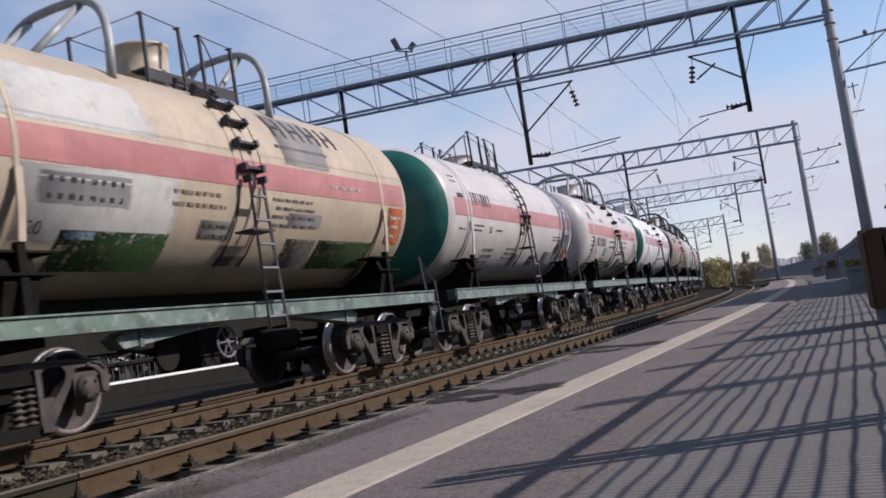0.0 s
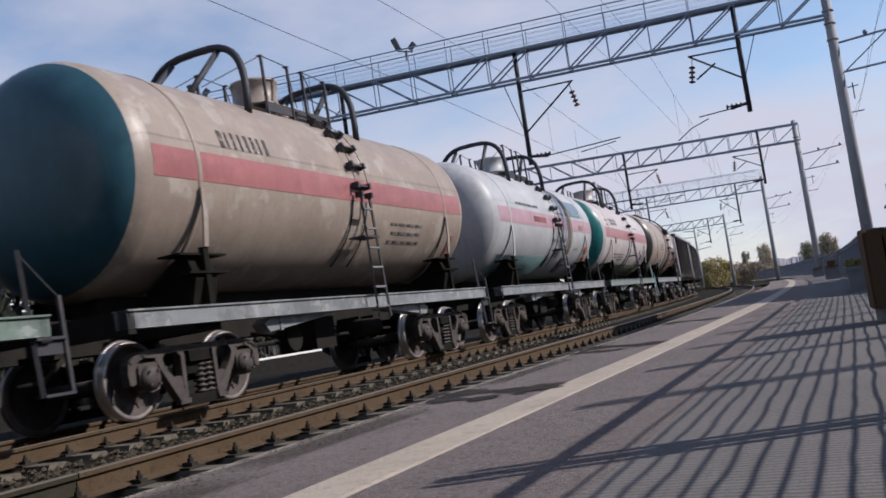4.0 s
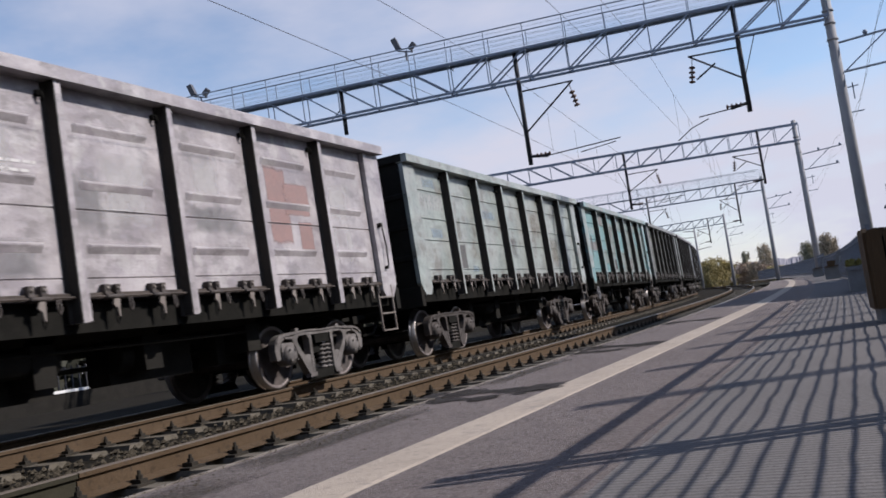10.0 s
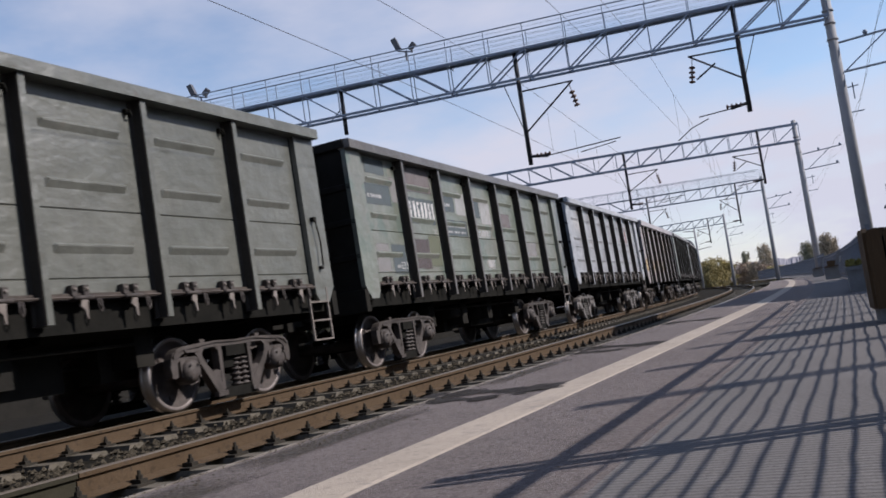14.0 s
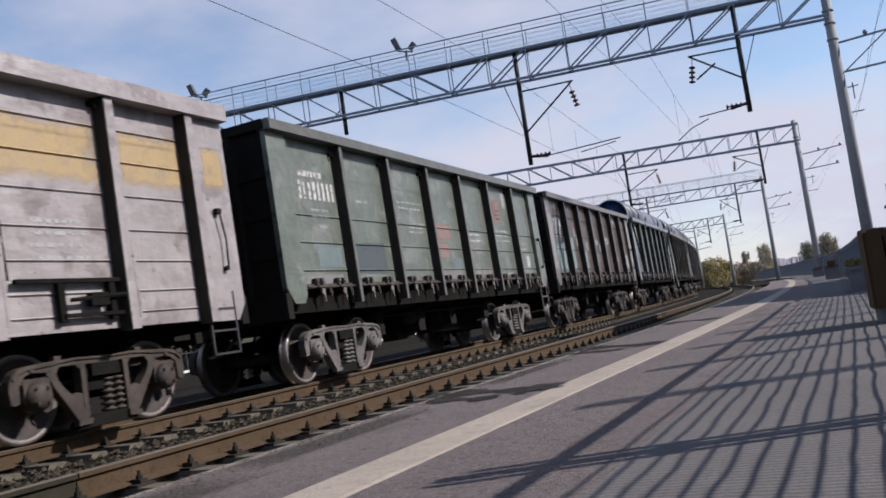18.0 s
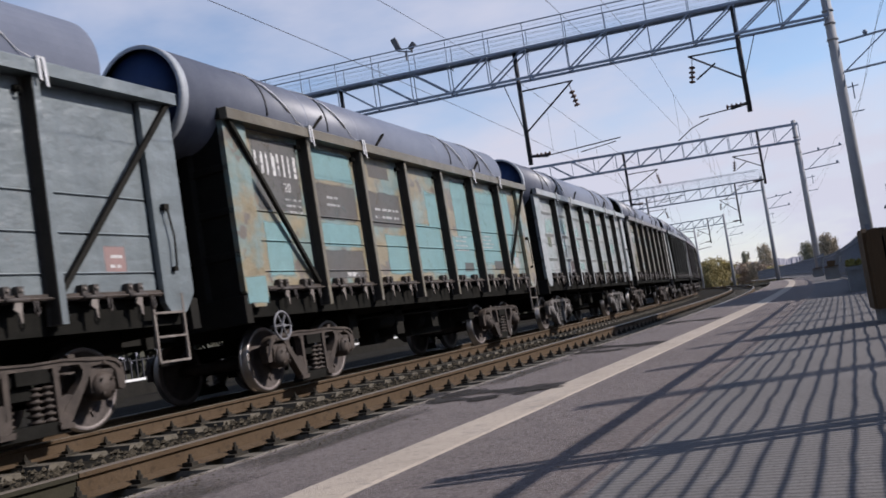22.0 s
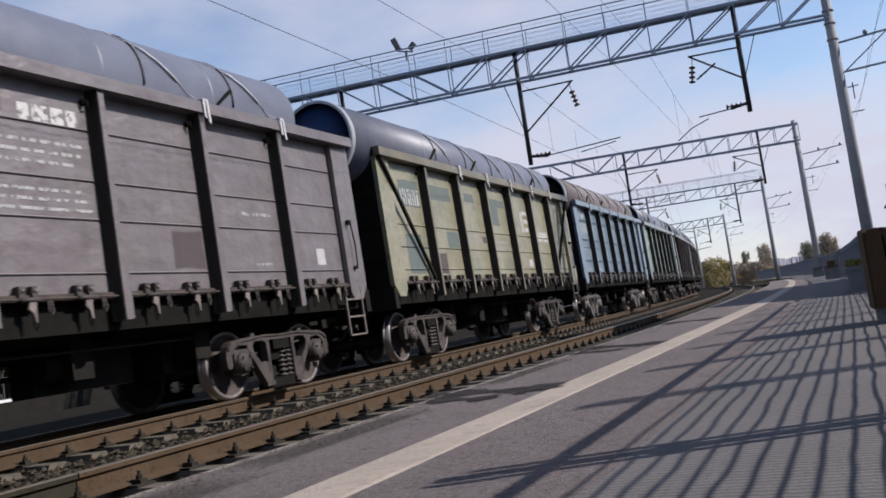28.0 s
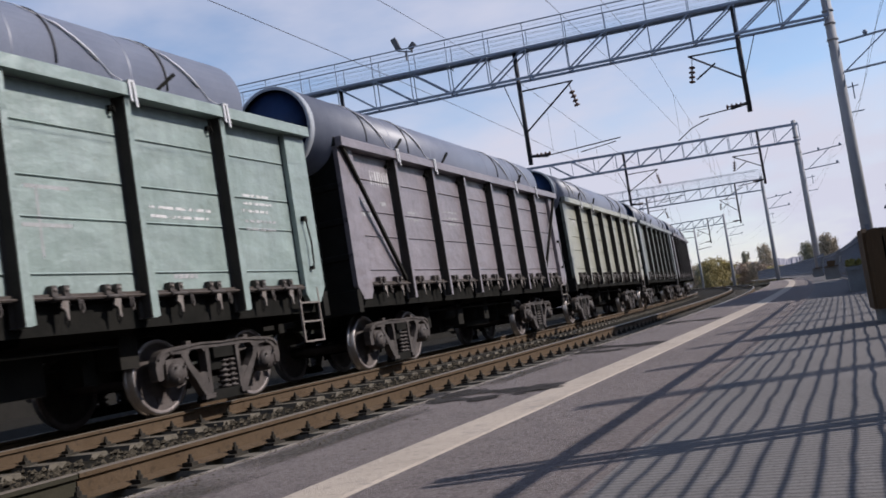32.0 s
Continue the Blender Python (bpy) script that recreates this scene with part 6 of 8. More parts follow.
def m_band(bm):
    """A dark steel band that follows the round of the pipe."""
    tube(bm, [round_pipe(100 - 9 * i, -0.95, 0.006) for i in range(13)], 0.016, 5)


def m_knot(bm):
    """A loop of strap thrown over the chord, both ends hanging."""
    for y0, y1, low in ((-0.045, -0.03, 3.70), (0.02, 0.05, 3.64)):
        extrude_poly(bm, [(y0, 3.95), (y1, low), (y1 + 0.035, low - 0.01), (y0 + 0.04, 3.95)], 'x', 1.546, 1.562)
    box(bm, 1.44, 1.562, -0.045, 0.06, 3.93, 3.955)


def m_stake(bm):
    beam(bm, (1.425, -0.16, 3.98), (1.455, 0.14, 4.22), 0.028, 4)


def load_pipes(k):
    wg = WAGON[k]
    shift = 0.38 if k == 9 else 0.0
    rng = random.Random(k)
    for s in (1, -1):
        p = put("pipe", mesh_of("pipe", m_pipe, [PIPE]), wg, ("dusty brown steel pipe" if k == 16 else "dark coated steel pipe") if s > 0 else "", Matrix.Translation((s * PIPE_X, shift, PIPE_Z)), PIPE_BROWN if k == 16 else PIPE)
        # caps of three wagons go black: shade put into the colour
        put("cap", mesh_of("pipe_cap", m_cap, [PIPE_CAP]), p, "end cap with its shade in a black colour" if k in (12, 13, 16) else "blue end cap", None, NEAR_BLACK if k in (12, 13, 16) else PIPE_CAP)
        put("cap", mesh_of("pipe_back_cap", m_back_cap, [PIPE_CAP]), p)
        put("rim", mesh_of("pipe_rim", m_rim, [PIPE_RIM]), p)
        for y in (-4.2, -2.5, 1.0, 2.9):
            put("seam", mesh_of("pipe_seam", m_seam, [PIPE]), p, "", Matrix.Translation((0, y + rng.uniform(-0.15, 0.15), 0)))
    tied = {15: (-2.6, -0.87, 0.87, 2.65, 4.4), 16: (-4.35, -2.6, -0.87, 0.87, 2.65, 4.4)}.get(k, (-4.35, -2.6, 2.65, 4.4))
    for y in tied:
        put("strap", mesh_of("strap", m_strap, [STRAP]), wg, "white tie strap over the pipes", Matrix.Translation((0, y, 0)))
        put("cloth", mesh_of("cloth", m_cloth, [STRAP]), wg, "white rag padding on the pipe", pose(0, y, 0))
        put("band", mesh_of("band", m_band, [DARK_STEEL]), wg, "", Matrix.Translation((0, y, 0)))
        put("knot", mesh_of("knot", m_knot, [STRAP]), wg, "", Matrix.Translation((0, y, 0)))
    for y in (-3.9, -1.6, 3.3):
        put("stake", mesh_of("stake", m_stake, [NEAR_BLACK]), wg, "", Matrix.Translation((0, y + rng.uniform(-0.25, 0.25), 0)))
    for y in (-5.6, 5.0):
        bm = bmesh.new()
        box(bm, -1.3, 1.3, y - 0.08, y + 0.08, 1.43, 3.40)
        part("dunnage", bm, WOOD, wg, "timber dunnage under the pipes")


for k in range(9, 22):
    load_pipes(k)


def mark(name, c, c2=None):
    return worn("mark_" + name, c, c2, False), worn("patch_" + name, c, c2, True)


def worn(name, c, c2, ragged_edge, grain=2.6, axes=(1, 2), cover=0.72, edge=(0.3, 0.72), slope=7.0):
    """Paint that has flaked off in places, more so towards the edges of a patch."""
    m = surface(name, c, c2 or tuple(x * 0.75 for x in c), 5, 40, 0.6, 0, 0.05, 0.7)
    nt = m.node_tree
    v = coords(nt)

    def op(kind, a, b):
        n = nt.nodes.new("ShaderNodeMath")
        n.operation = kind
        for sock, val in ((n.inputs[0], a), (n.inputs[1], b)):
            if isinstance(val, float):
                sock.default_value = val
            else:
                nt.links.new(val, sock)
        return n.outputs[0]
    if ragged_edge:
        tc, sep = nt.nodes.new("ShaderNodeTexCoord"), nt.nodes.new("ShaderNodeSeparateXYZ")
        nt.links.new(tc.outputs[0], sep.inputs[0])
        y, z = sep.outputs[axes[0]], sep.outputs[axes[1]]
        e = op('MINIMUM', op('MINIMUM', y, op('SUBTRACT', 1.0, y)), op('MINIMUM', z, op('SUBTRACT', 1.0, z)))
        e = op('MINIMUM', op('MULTIPLY', e, slope), 0.6)
        n = op('MULTIPLY', tex(nt, v, grain, 5, 0.62, 0.3, 0.7), 0.5)
        a = op('ADD', e, n)
        lo, hi = edge
    else:
        a, lo, hi = tex(nt, v, 14, 5, 0.65, 0.3, 0.7), 0.18, 0.45
    r = nt.nodes.new("ShaderNodeMapRange")
    r.inputs[1].default_value, r.inputs[2].default_value = lo, hi
    r.inputs[4].default_value = cover if ragged_edge else 0.9
    nt.links.new(a, r.inputs[0])
    nt.links.new(r.outputs[0], nt.nodes["Principled BSDF"].inputs["Alpha"])
    return m


MARKS = {
    'w': mark("white", (0.42, 0.42, 0.42), (0.28, 0.28, 0.28)), 'W': mark("bright_white", (0.62, 0.61, 0.60)), 'd': mark("dark", (0.045, 0.043, 0.045)), 'g': mark("grey", (0.12, 0.115, 0.115)),
    'r': mark("red", (0.28, 0.09, 0.085), (0.22, 0.12, 0.115)), 't': mark("turquoise", (0.21, 0.37, 0.39), (0.17, 0.29, 0.30)), 'm': mark("maroon", (0.10, 0.08, 0.085)),
    'o': mark("orange", (0.50, 0.12, 0.03), (0.4, 0.1, 0.03)), 'b': mark("blue", (0.14, 0.22, 0.30), (0.2, 0.26, 0.31)), 'y': mark("yellow", (0.37, 0.27, 0.13), (0.32, 0.24, 0.14)),
    'q': mark("pale_turquoise", (0.21, 0.27, 0.275), (0.15, 0.19, 0.195)), 'G': mark("green", (0.03, 0.075, 0.02), (0.025, 0.06, 0.02)), 'p': mark("pale", (0.26, 0.25, 0.25), (0.2, 0.2, 0.2)), 'k': mark("pink", (0.34, 0.215, 0.20), (0.28, 0.2, 0.19)),
    'K': mark("dull_rust", (0.235, 0.15, 0.13), (0.26, 0.18, 0.16)), 'e': mark("dull_green", (0.14, 0.155, 0.105), (0.16, 0.165, 0.12)), 'n': mark("beige", (0.20, 0.16, 0.12), (0.17, 0.14, 0.10)), 'l': mark("slate", (0.095, 0.12, 0.135), (0.085, 0.10, 0.11)), 's': mark("silvery", (0.19, 0.165, 0.17), (0.12, 0.10, 0.105)),
}
MARKS['y'] = (worn("yellow_band", (0.44, 0.335, 0.2), (0.38, 0.30, 0.21), False), worn("faded_yellow", (0.52, 0.375, 0.18), (0.45, 0.335, 0.2), True, 4.0, cover=0.72, edge=(0.2, 0.85), slope=3.5))
MARKS['u'] = (MARKS['t'][0], worn("soft_mint", (0.30, 0.46, 0.44), (0.25, 0.38, 0.37), True, 3.0, cover=0.62, edge=(0.25, 1.0), slope=2.6))
MARKS['f'] = (MARKS['w'][0], worn("soft_grey", (0.17, 0.175, 0.18), (0.13, 0.13, 0.135), True, 3.0, cover=0.5, edge=(0.25, 1.0), slope=2.6))
MARKS['h'] = (MARKS['W'][0], worn("soft_white", (0.52, 0.51, 0.51), (0.44, 0.43, 0.43), True, 3.0, cover=0.6, edge=(0.25, 1.0), slope=2.6))
MARKS['v'] = (MARKS['w'][0], worn("peeling_pale", (0.33, 0.335, 0.335), (0.24, 0.245, 0.25), True, 6.0, cover=0.8, edge=(0.48, 0.66), slope=2.4))
MARKS['x'] = (MARKS['q'][0], worn("peeling_turquoise", (0.27, 0.335, 0.335), (0.21, 0.26, 0.26), True, 6.0, cover=0.85, edge=(0.34, 0.52), slope=4.0))
MARKS['j'] = (MARKS['l'][0], worn("slate_teal", (0.15, 0.19, 0.185), (0.13, 0.16, 0.16), True, 2.6, cover=0.75))
MARKS['z'] = (MARKS['b'][0], worn("soft_blue", (0.22, 0.29, 0.35), (0.25, 0.30, 0.34), True, 3.0, cover=0.6, edge=(0.25, 1.0), slope=2.6))
MARKS['i'] = (MARKS['n'][0], worn("soft_beige", (0.24, 0.21, 0.175), (0.21, 0.185, 0.155), True, 3.0, cover=0.5, edge=(0.25, 1.0), slope=2.2))
MARKS['a'] = (MARKS['e'][0], worn("soft_green", (0.165, 0.18, 0.115), (0.18, 0.185, 0.135), True, 3.0, cover=0.62, edge=(0.25, 0.9), slope=3.0))
EDGES = [-5.93] + POSTS + [5.93]


def bars(rng, y0, y1, z0, z1, rows, per):
    """Rectangles (y0, y1, z0, z1) that stand for writing: rows of bars of uneven length."""
    out = []
    h = (z1 - z0) / (rows * 1.5 - 0.5)
    for r in range(rows):
        za = z0 + r * h * 1.5
        y = y0 + rng.uniform(0, 0.1) * (y1 - y0)
        end = y1 - rng.uniform(0, 0.15) * (y1 - y0) if per != 8 else y1
        pitch = (y1 - y0) / per
        while y < end - pitch * 0.3:
            l = pitch * (0.62 if per == 8 else rng.uniform(0.5, 1.6))
            if per == 8:
                w = l * rng.choice((0.55, 0.75, 0.95))
                out.append((y, y + w, za, za + h))
            else:
                out.append((y, min(y + l, end), za, za + h * 0.5))
            y += l + pitch * (0.38 if per == 8 else 0.25)
    return out


def on_panel(wg, kind, i, u0, u1, v0, v1, colour, seed=0):
    """kind P: a patch; N: a number as eight bars; T2 and so on: that many rows of writing."""
    """Panels are counted 0 to 6; -1 and 7 are the corner plates."""
    a, b = {-1: (-6.44, -5.94 if wg is not WAGON[6] else -5.84), 7: (5.94, 6.44)}.get(i) or (EDGES[i] + 0.09, EDGES[i + 1] - 0.09)
    y0, y1, z0, z1 = a + (b - a) * u0, a + (b - a) * u1, 1.5 + 2.28 * v0, 1.5 + 2.28 * v1
    rng = random.Random(seed * 31 + i)
    rects = [(y0, y1, z0, z1)] if kind in 'PSD' else bars(rng, y0, y1, z0, z1, 1 if kind == 'N' else int(kind[1]), 8 if kind == 'N' else 7)
    bm = bmesh.new()
    base = (1.426 if i in (-1, 7) else 1.336) + 0.0005 * (seed % 5) + (0.0 if kind == 'P' else 0.0025)
    for c, d, e, f in rects:
        rows = [(e, base)]
        for q in (() if i in (-1, 7) else WALLS[wg]):      # paint runs down into the joints
            if e + 0.02 < q < f - 0.02:
                rows += [(q - 0.014, base), (q - 0.008, base - 0.016), (q + 0.008, base - 0.016), (q + 0.014, base + 0.009)]
                rows.append((q + 0.03, base))
        rows.append((f, base))
        g = [(bm.verts.new((x, c, z)), bm.verts.new((x, d, z))) for z, x in rows]
        for p, q in zip(g, g[1:]):
            bm.faces.new((p[0], p[1], q[1], q[0]))
    tagged(part("paint_patch" if kind == 'P' else "marking", bm, MARKS[colour][1 if kind == 'P' else 0], wg), kind="" if kind == 'P' else "stuff")


def wrap(bm, y0, y1, z0, z1, r):
    a0, a1 = math.asin(max(-0.99, (z0 - AXIS) / RAD)), math.asin(min(0.99, (z1 - AXIS) / RAD))
    n = max(1, int((a1 - a0) / 0.09))
    prev = None
    for i in range(n + 1):
        a = a0 + (a1 - a0) * i / n
        ring = [bm.verts.new((rr * math.cos(a), y, AXIS + rr * math.sin(a))) for y, rr in ((y0, RAD - 0.002), (y0, r), (y1, r), (y1, RAD - 0.002))]
        if prev:
            for k in range(3):
                bm.faces.new((prev[k], prev[k + 1], ring[k + 1], ring[k])).smooth = True
        prev = ring
    bmesh.ops.recalc_face_normals(bm, faces=bm.faces)


def on_barrel(wg, kind, y0, y1, z0, z1, colour, seed=0):
    rng = random.Random(seed * 17 + int(y0 * 10))
    rects = [(y0, y1, z0, z1)] if kind in 'PSD' else bars(rng, y0, y1, z0, z1, 1 if kind == 'N' else int(kind[1]), 8 if kind == 'N' else 7)
    bm = bmesh.new()
    for c, d, e, f in rects:
        wrap(bm, c, d, e, f, RAD + (0.005 if kind == 'P' else 0.009) + 0.0007 * (seed % 5))
    if kind == 'D':      # a flat square sign standing on its corner
        bm.clear()
        a, h = math.asin(((z0 + z1) / 2 - AXIS) / RAD), (y1 - y0) / 2
        box(bm, 0, 0.006, -h, h, -h, h, Matrix.Translation(((RAD + 0.03) * math.cos(a), (y0 + y1) / 2, AXIS + (RAD + 0.03) * math.sin(a))) @ Matrix.Rotation(-a, 4, 'Y') @ Matrix.Rotation(radians(45), 4, 'X'))
    if wg is TANK[8]:
        bmesh.ops.transform(bm, matrix=grown(8), verts=bm.verts)
    tagged(part("paint_patch" if kind == 'P' else ("sign" if kind in 'SD' else "marking"), bm, MARKS[colour][1 if kind == 'P' else 0], wg), kind="" if kind in 'PSD' else "stuff")


def figure(wg, text, y, z, size, colour, barrel=False):
    cu = bpy.data.curves.new("figure", 'FONT')
    cu.body, cu.size, cu.extrude = text, size, 0.0006
    cu.materials.append(MARKS[colour][0])
    ob = new("marking", cu)
    ob.parent = wg
    if barrel:
        a = math.asin((z - AXIS) / RAD)
        ob.matrix_basis = Matrix.Translation(((RAD + 0.0105) * math.cos(a), y, AXIS + (RAD + 0.0105) * math.sin(a))) @ Matrix.Rotation(-a, 4, 'Y') @ pose(0, 0, 0, 90, 0, 90)
        if wg is TANK[8]:
            ob.matrix_basis = Matrix.Translation((0.085, 0, 0)) @ ob.matrix_basis
    else:
        ob.matrix_basis = pose(1.343, y, z, 90, 0, 90)
    ob["label"] = "stencilled figures"


ON_TANK = {
    1: [('P', -4.6, -1.74, 3.27, 4.0, 'W'), ('P', -3.95, -1.4, 2.05, 2.85, 'W'), ('S', -3.2, -1.5, 1.80, 2.19, 'G'), ('S', -3.12, -2.7, 2.1, 2.18, 'b'), ('P', -3.65, -2.25, 2.42, 2.77, 'p'), ('N', -3.55, -2.37, 2.48, 2.71, 'd'),
        ('T2', -1.67, -0.52, 2.52, 2.76, 'n'), ('P', -1.0, -0.27, 2.15, 2.38, 'p'), ('T2', -0.95, -0.3, 2.17, 2.37, 'g'), ('P', 0.94, 2.28, 3.25, 4.2, 'p'), ('S', 0.85, 2.3, 3.53, 3.58, 'g'), ('T4', 0.51, 1.84, 2.35, 2.78, 'g'),
        ('P', 0.94, 1.93, 2.35, 2.56, 'p'), ('S', 1.1, 1.9, 1.82, 2.2, 'g'), ('S', 2.0, 3.75, 1.81, 2.2, 'G'), ('S', 2.1, 2.7, 2.1, 2.16, 'b'), ('P', -0.36, 0.31, 1.84, 1.96, 'm'), ('S', 4.15, 4.7, 2.2, 2.8, 'o'), ('T3', 4.2, 4.65, 2.3, 2.7, 'W'),
        ('T1', 2.11, 3.2, 3.0, 3.08, 'w'), ('T2', -4.6, -4.1, 2.45, 2.7, 'n')]
       + [('S', 1.0 + 0.5 * j + a, 1.0 + 0.5 * j + b, 3.74 + c, 3.74 + d, 'd') for j in range(4) for a, b, c, d in ((0, 0.08, 0, 0.36), (0.27, 0.35, 0, 0.36), (0.08, 0.27, 0.14, 0.2))],
    2: [('N', -3.69, -2.39, 3.12, 3.42, 'd'), ('T2', -3.67, -2.99, 2.55, 2.72, 'd'), ('T1', -2.15, -1.59, 2.59, 2.66, 'g'), ('T3', -2.75, -1.9, 1.9, 2.24, 'g'), ('T3', -1.12, -0.2, 2.0, 2.27, 'g'), ('S', 1.15, 1.75, 1.86, 2.09, 'd'),
        ('S', 4.18, 4.6, 2.42, 2.7, 'g'), ('S', 4.18, 4.6, 2.05, 2.38, 'o'), ('T2', 2.81, 3.83, 2.5, 2.64, 'd'), ('D', 3.25, 3.55, 2.2, 2.45, 'd'), ('P', 2.3, 3.3, 1.9, 2.2, 'p'), ('T1', -4.5, -4.1, 3.24, 3.44, 'd'), ('T2', -4.55, -4.2, 3.6, 3.8, 'p'), ('T1', -4.5, -4.1, 2.55, 2.62, 'd')],
    3: [('N', -3.47, -1.9, 2.49, 2.78, 'd'), ('S', -3.2, -0.5, 1.72, 2.03, 'G'), ('T3', -3.1, -0.8, 1.76, 2.0, 'W'), ('S', -2.05, -1.43, 2.2, 2.45, 't'), ('T1', -1.95, -1.5, 2.28, 2.36, 'W'), ('T4', -4.33, -3.85, 2.33, 2.83, 'g'), ('P', -4.28, -3.96, 3.40, 3.64, 'd'),
        ('P', -3.2, -2.5, 3.65, 4.05, 'k'), ('T1', -2.86, -1.37, 2.06, 2.14, 'd'), ('T2', -1.27, -0.16, 2.47, 2.77, 'g'), ('T3', 0.6, 2.2, 2.33, 2.8, 'k'), ('S', 1.1, 1.8, 1.75, 2.12, 'g'), ('S', 1.95, 4.0, 1.74, 2.0, 'G'), ('T2', 2.05, 3.9, 1.78, 1.96, 'w'),
        ('P', 1.88, 3.24, 3.58, 3.81, 'b'), ('T1', 2.0, 3.1, 3.63, 3.76, 'W'), ('P', 1.98, 2.78, 2.97, 3.12, 'p'), ('T1', 3.3, 4.0, 2.9, 3.0, 'd'), ('S', 4.2, 4.6, 2.2, 2.52, 'o'), ('D', 4.22, 4.52, 2.5, 2.8, 'w'), ('P', -0.15, 0.48, 1.82, 1.92, 'm')],
    4: [('N', -3.76, -2.55, 3.33, 3.58, 'g'), ('T1', -2.19, -1.1, 3.3, 3.45, 'p'), ('T1', -4.49, -4.05, 2.0, 2.08, 'b'), ('P', 4.15, 4.65, 2.35, 2.7, 'k'), ('P', 4.18, 4.6, 2.05, 2.35, 'r'), ('T2', 2.3, 3.4, 3.3, 3.5, 'p'), ('P', -4.38, -4.16, 3.36, 3.58, 'p'), ('P', 3.5, 3.62, 2.4, 2.48, 'd')],
    5: [('N', -3.4, -2.2, 3.35, 3.6, 'd'), ('T3', 1.5, 3.0, 2.2, 2.6, 'g'), ('P', 4.2, 4.5, 2.0, 2.4, 'r')],
    6: [('P', 1.65, 3.75, 3.28, 3.85, 'b'), ('T1', 2.4, 3.6, 3.36, 3.52, 't'), ('P', 1.88, 2.28, 2.05, 4.2, 'n'), ('P', 1.6, 2.4, 1.68, 2.06, 'm'), ('P', -4.6, 0.1, 1.65, 2.1, 't'), ('S', 3.05, 3.66, 2.89, 3.06, 'k'), ('T1', -3.3, -1.2, 3.35, 3.5, 'g'),
        ('P', -1.9, -0.6, 2.95, 3.12, 'r'), ('D', 4.1, 4.4, 2.2, 2.5, 'o'), ('T1', 4.15, 4.36, 2.31, 2.39, 'W'), ('S', 4.12, 4.62, 1.86, 2.13, 'o'), ('T2', 4.17, 4.57, 1.9, 2.1, 'd'), ('S', 4.64, 4.74, 1.9, 2.08, 'W'), ('T1', 2.73, 3.2, 2.3, 2.43, 'w'), ('T1', 2.0, 2.6, 1.85, 1.95, 'g'),
        ('T1', 0.6, 1.6, 3.3, 3.4, 'k'), ('S', 0.5, 0.98, 2.06, 2.3, 'g')],
    7: [('N', -3.52, -2.02, 3.36, 3.61, 'g'), ('S', -3.02, -2.74, 2.66, 2.88, 'g'), ('T2', -2.89, -1.85, 2.15, 2.32, 'g'), ('T3', -1.87, -0.55, 2.08, 2.33, 'g'), ('S', -4.7, 4.7, 1.56, 1.94, 'e'), ('P', 2.9, 3.2, 2.3, 2.5, 'd'), ('P', 3.3, 3.8, 1.9, 2.35, 'm'), ('P', 2.7, 3.3, 1.75, 2.1, 'k'),
        ('P', 4.2, 4.6, 2.05, 2.6, 'g'), ('P', 3.0, 3.5, 1.72, 1.85, 'o'), ('T1', 1.53, 2.58, 3.4, 3.5, 'p'), ('T2', -4.3, -3.95, 3.3, 3.6, 'p')],
    8: [('P', 0.4, 3.4, 1.6, 4.5, 'K'), ('P', -0.62, 0.4, 1.6, 4.5, 's'), ('P', -2.32, -0.85, 2.70, 2.99, 'm'), ('N', -2.25, -0.9, 2.73, 2.96, 'W'), ('P', -1.9, -1.45, 2.04, 2.28, 'b'), ('P', 2.28, 3.5, 2.25, 2.81, 'm'), ('T6', 2.5, 3.3, 2.3, 2.76, 'p'),
        ('P', 2.45, 2.95, 1.85, 2.2, 'm'), ('S', 4.1, 4.75, 3.06, 3.4, 'b'), ('T2', 4.16, 4.7, 3.12, 3.34, 'w'), ('P', 4.12, 4.7, 2.35, 3.03, 'd'), ('P', 4.3, 4.6, 2.35, 2.75, 'g'), ('P', 4.35, 4.5, 2.82, 2.98, 'W'), ('P', 4.1, 4.3, 2.46, 2.58, 'W'),
        ('D', 4.5, 4.7, 2.4, 2.6, 'r'), ('S', 4.3, 4.7, 2.18, 2.28, 'o'), ('S', 4.3, 4.7, 2.06, 2.165, 'o'), ('T1', 4.4, 4.6, 2.2, 2.26, 'd'), ('T1', 4.34, 4.66, 2.085, 2.14, 'd'), ('P', 3.9, 4.6, 1.8, 2.02, 'n'), ('P', -0.1, 0.5, 1.81, 2.07, 'w'),
        ('T2', -4.6, -4.1, 3.3, 3.6, 'W'), ('T2', -4.6, -4.2, 2.6, 2.8, 'w'), ('T1', -2.2, -1.95, 3.08, 3.13, 'w'), ('T1', -1.4, -1.1, 3.05, 3.12, 'w')],
}
for i, rows in ON_TANK.items():
    for n, row in enumerate(rows):
        on_barrel(TANK[i], *row, seed=n)

BADGE = surface("badge_paint", (0.60, 0.585, 0.57), (0.46, 0.43, 0.42), 4, 40, 0.6, 0, 0.05)
speckle(BADGE, 9, 0.6, 0.7, (0.2, 0.13, 0.12), 0.6)


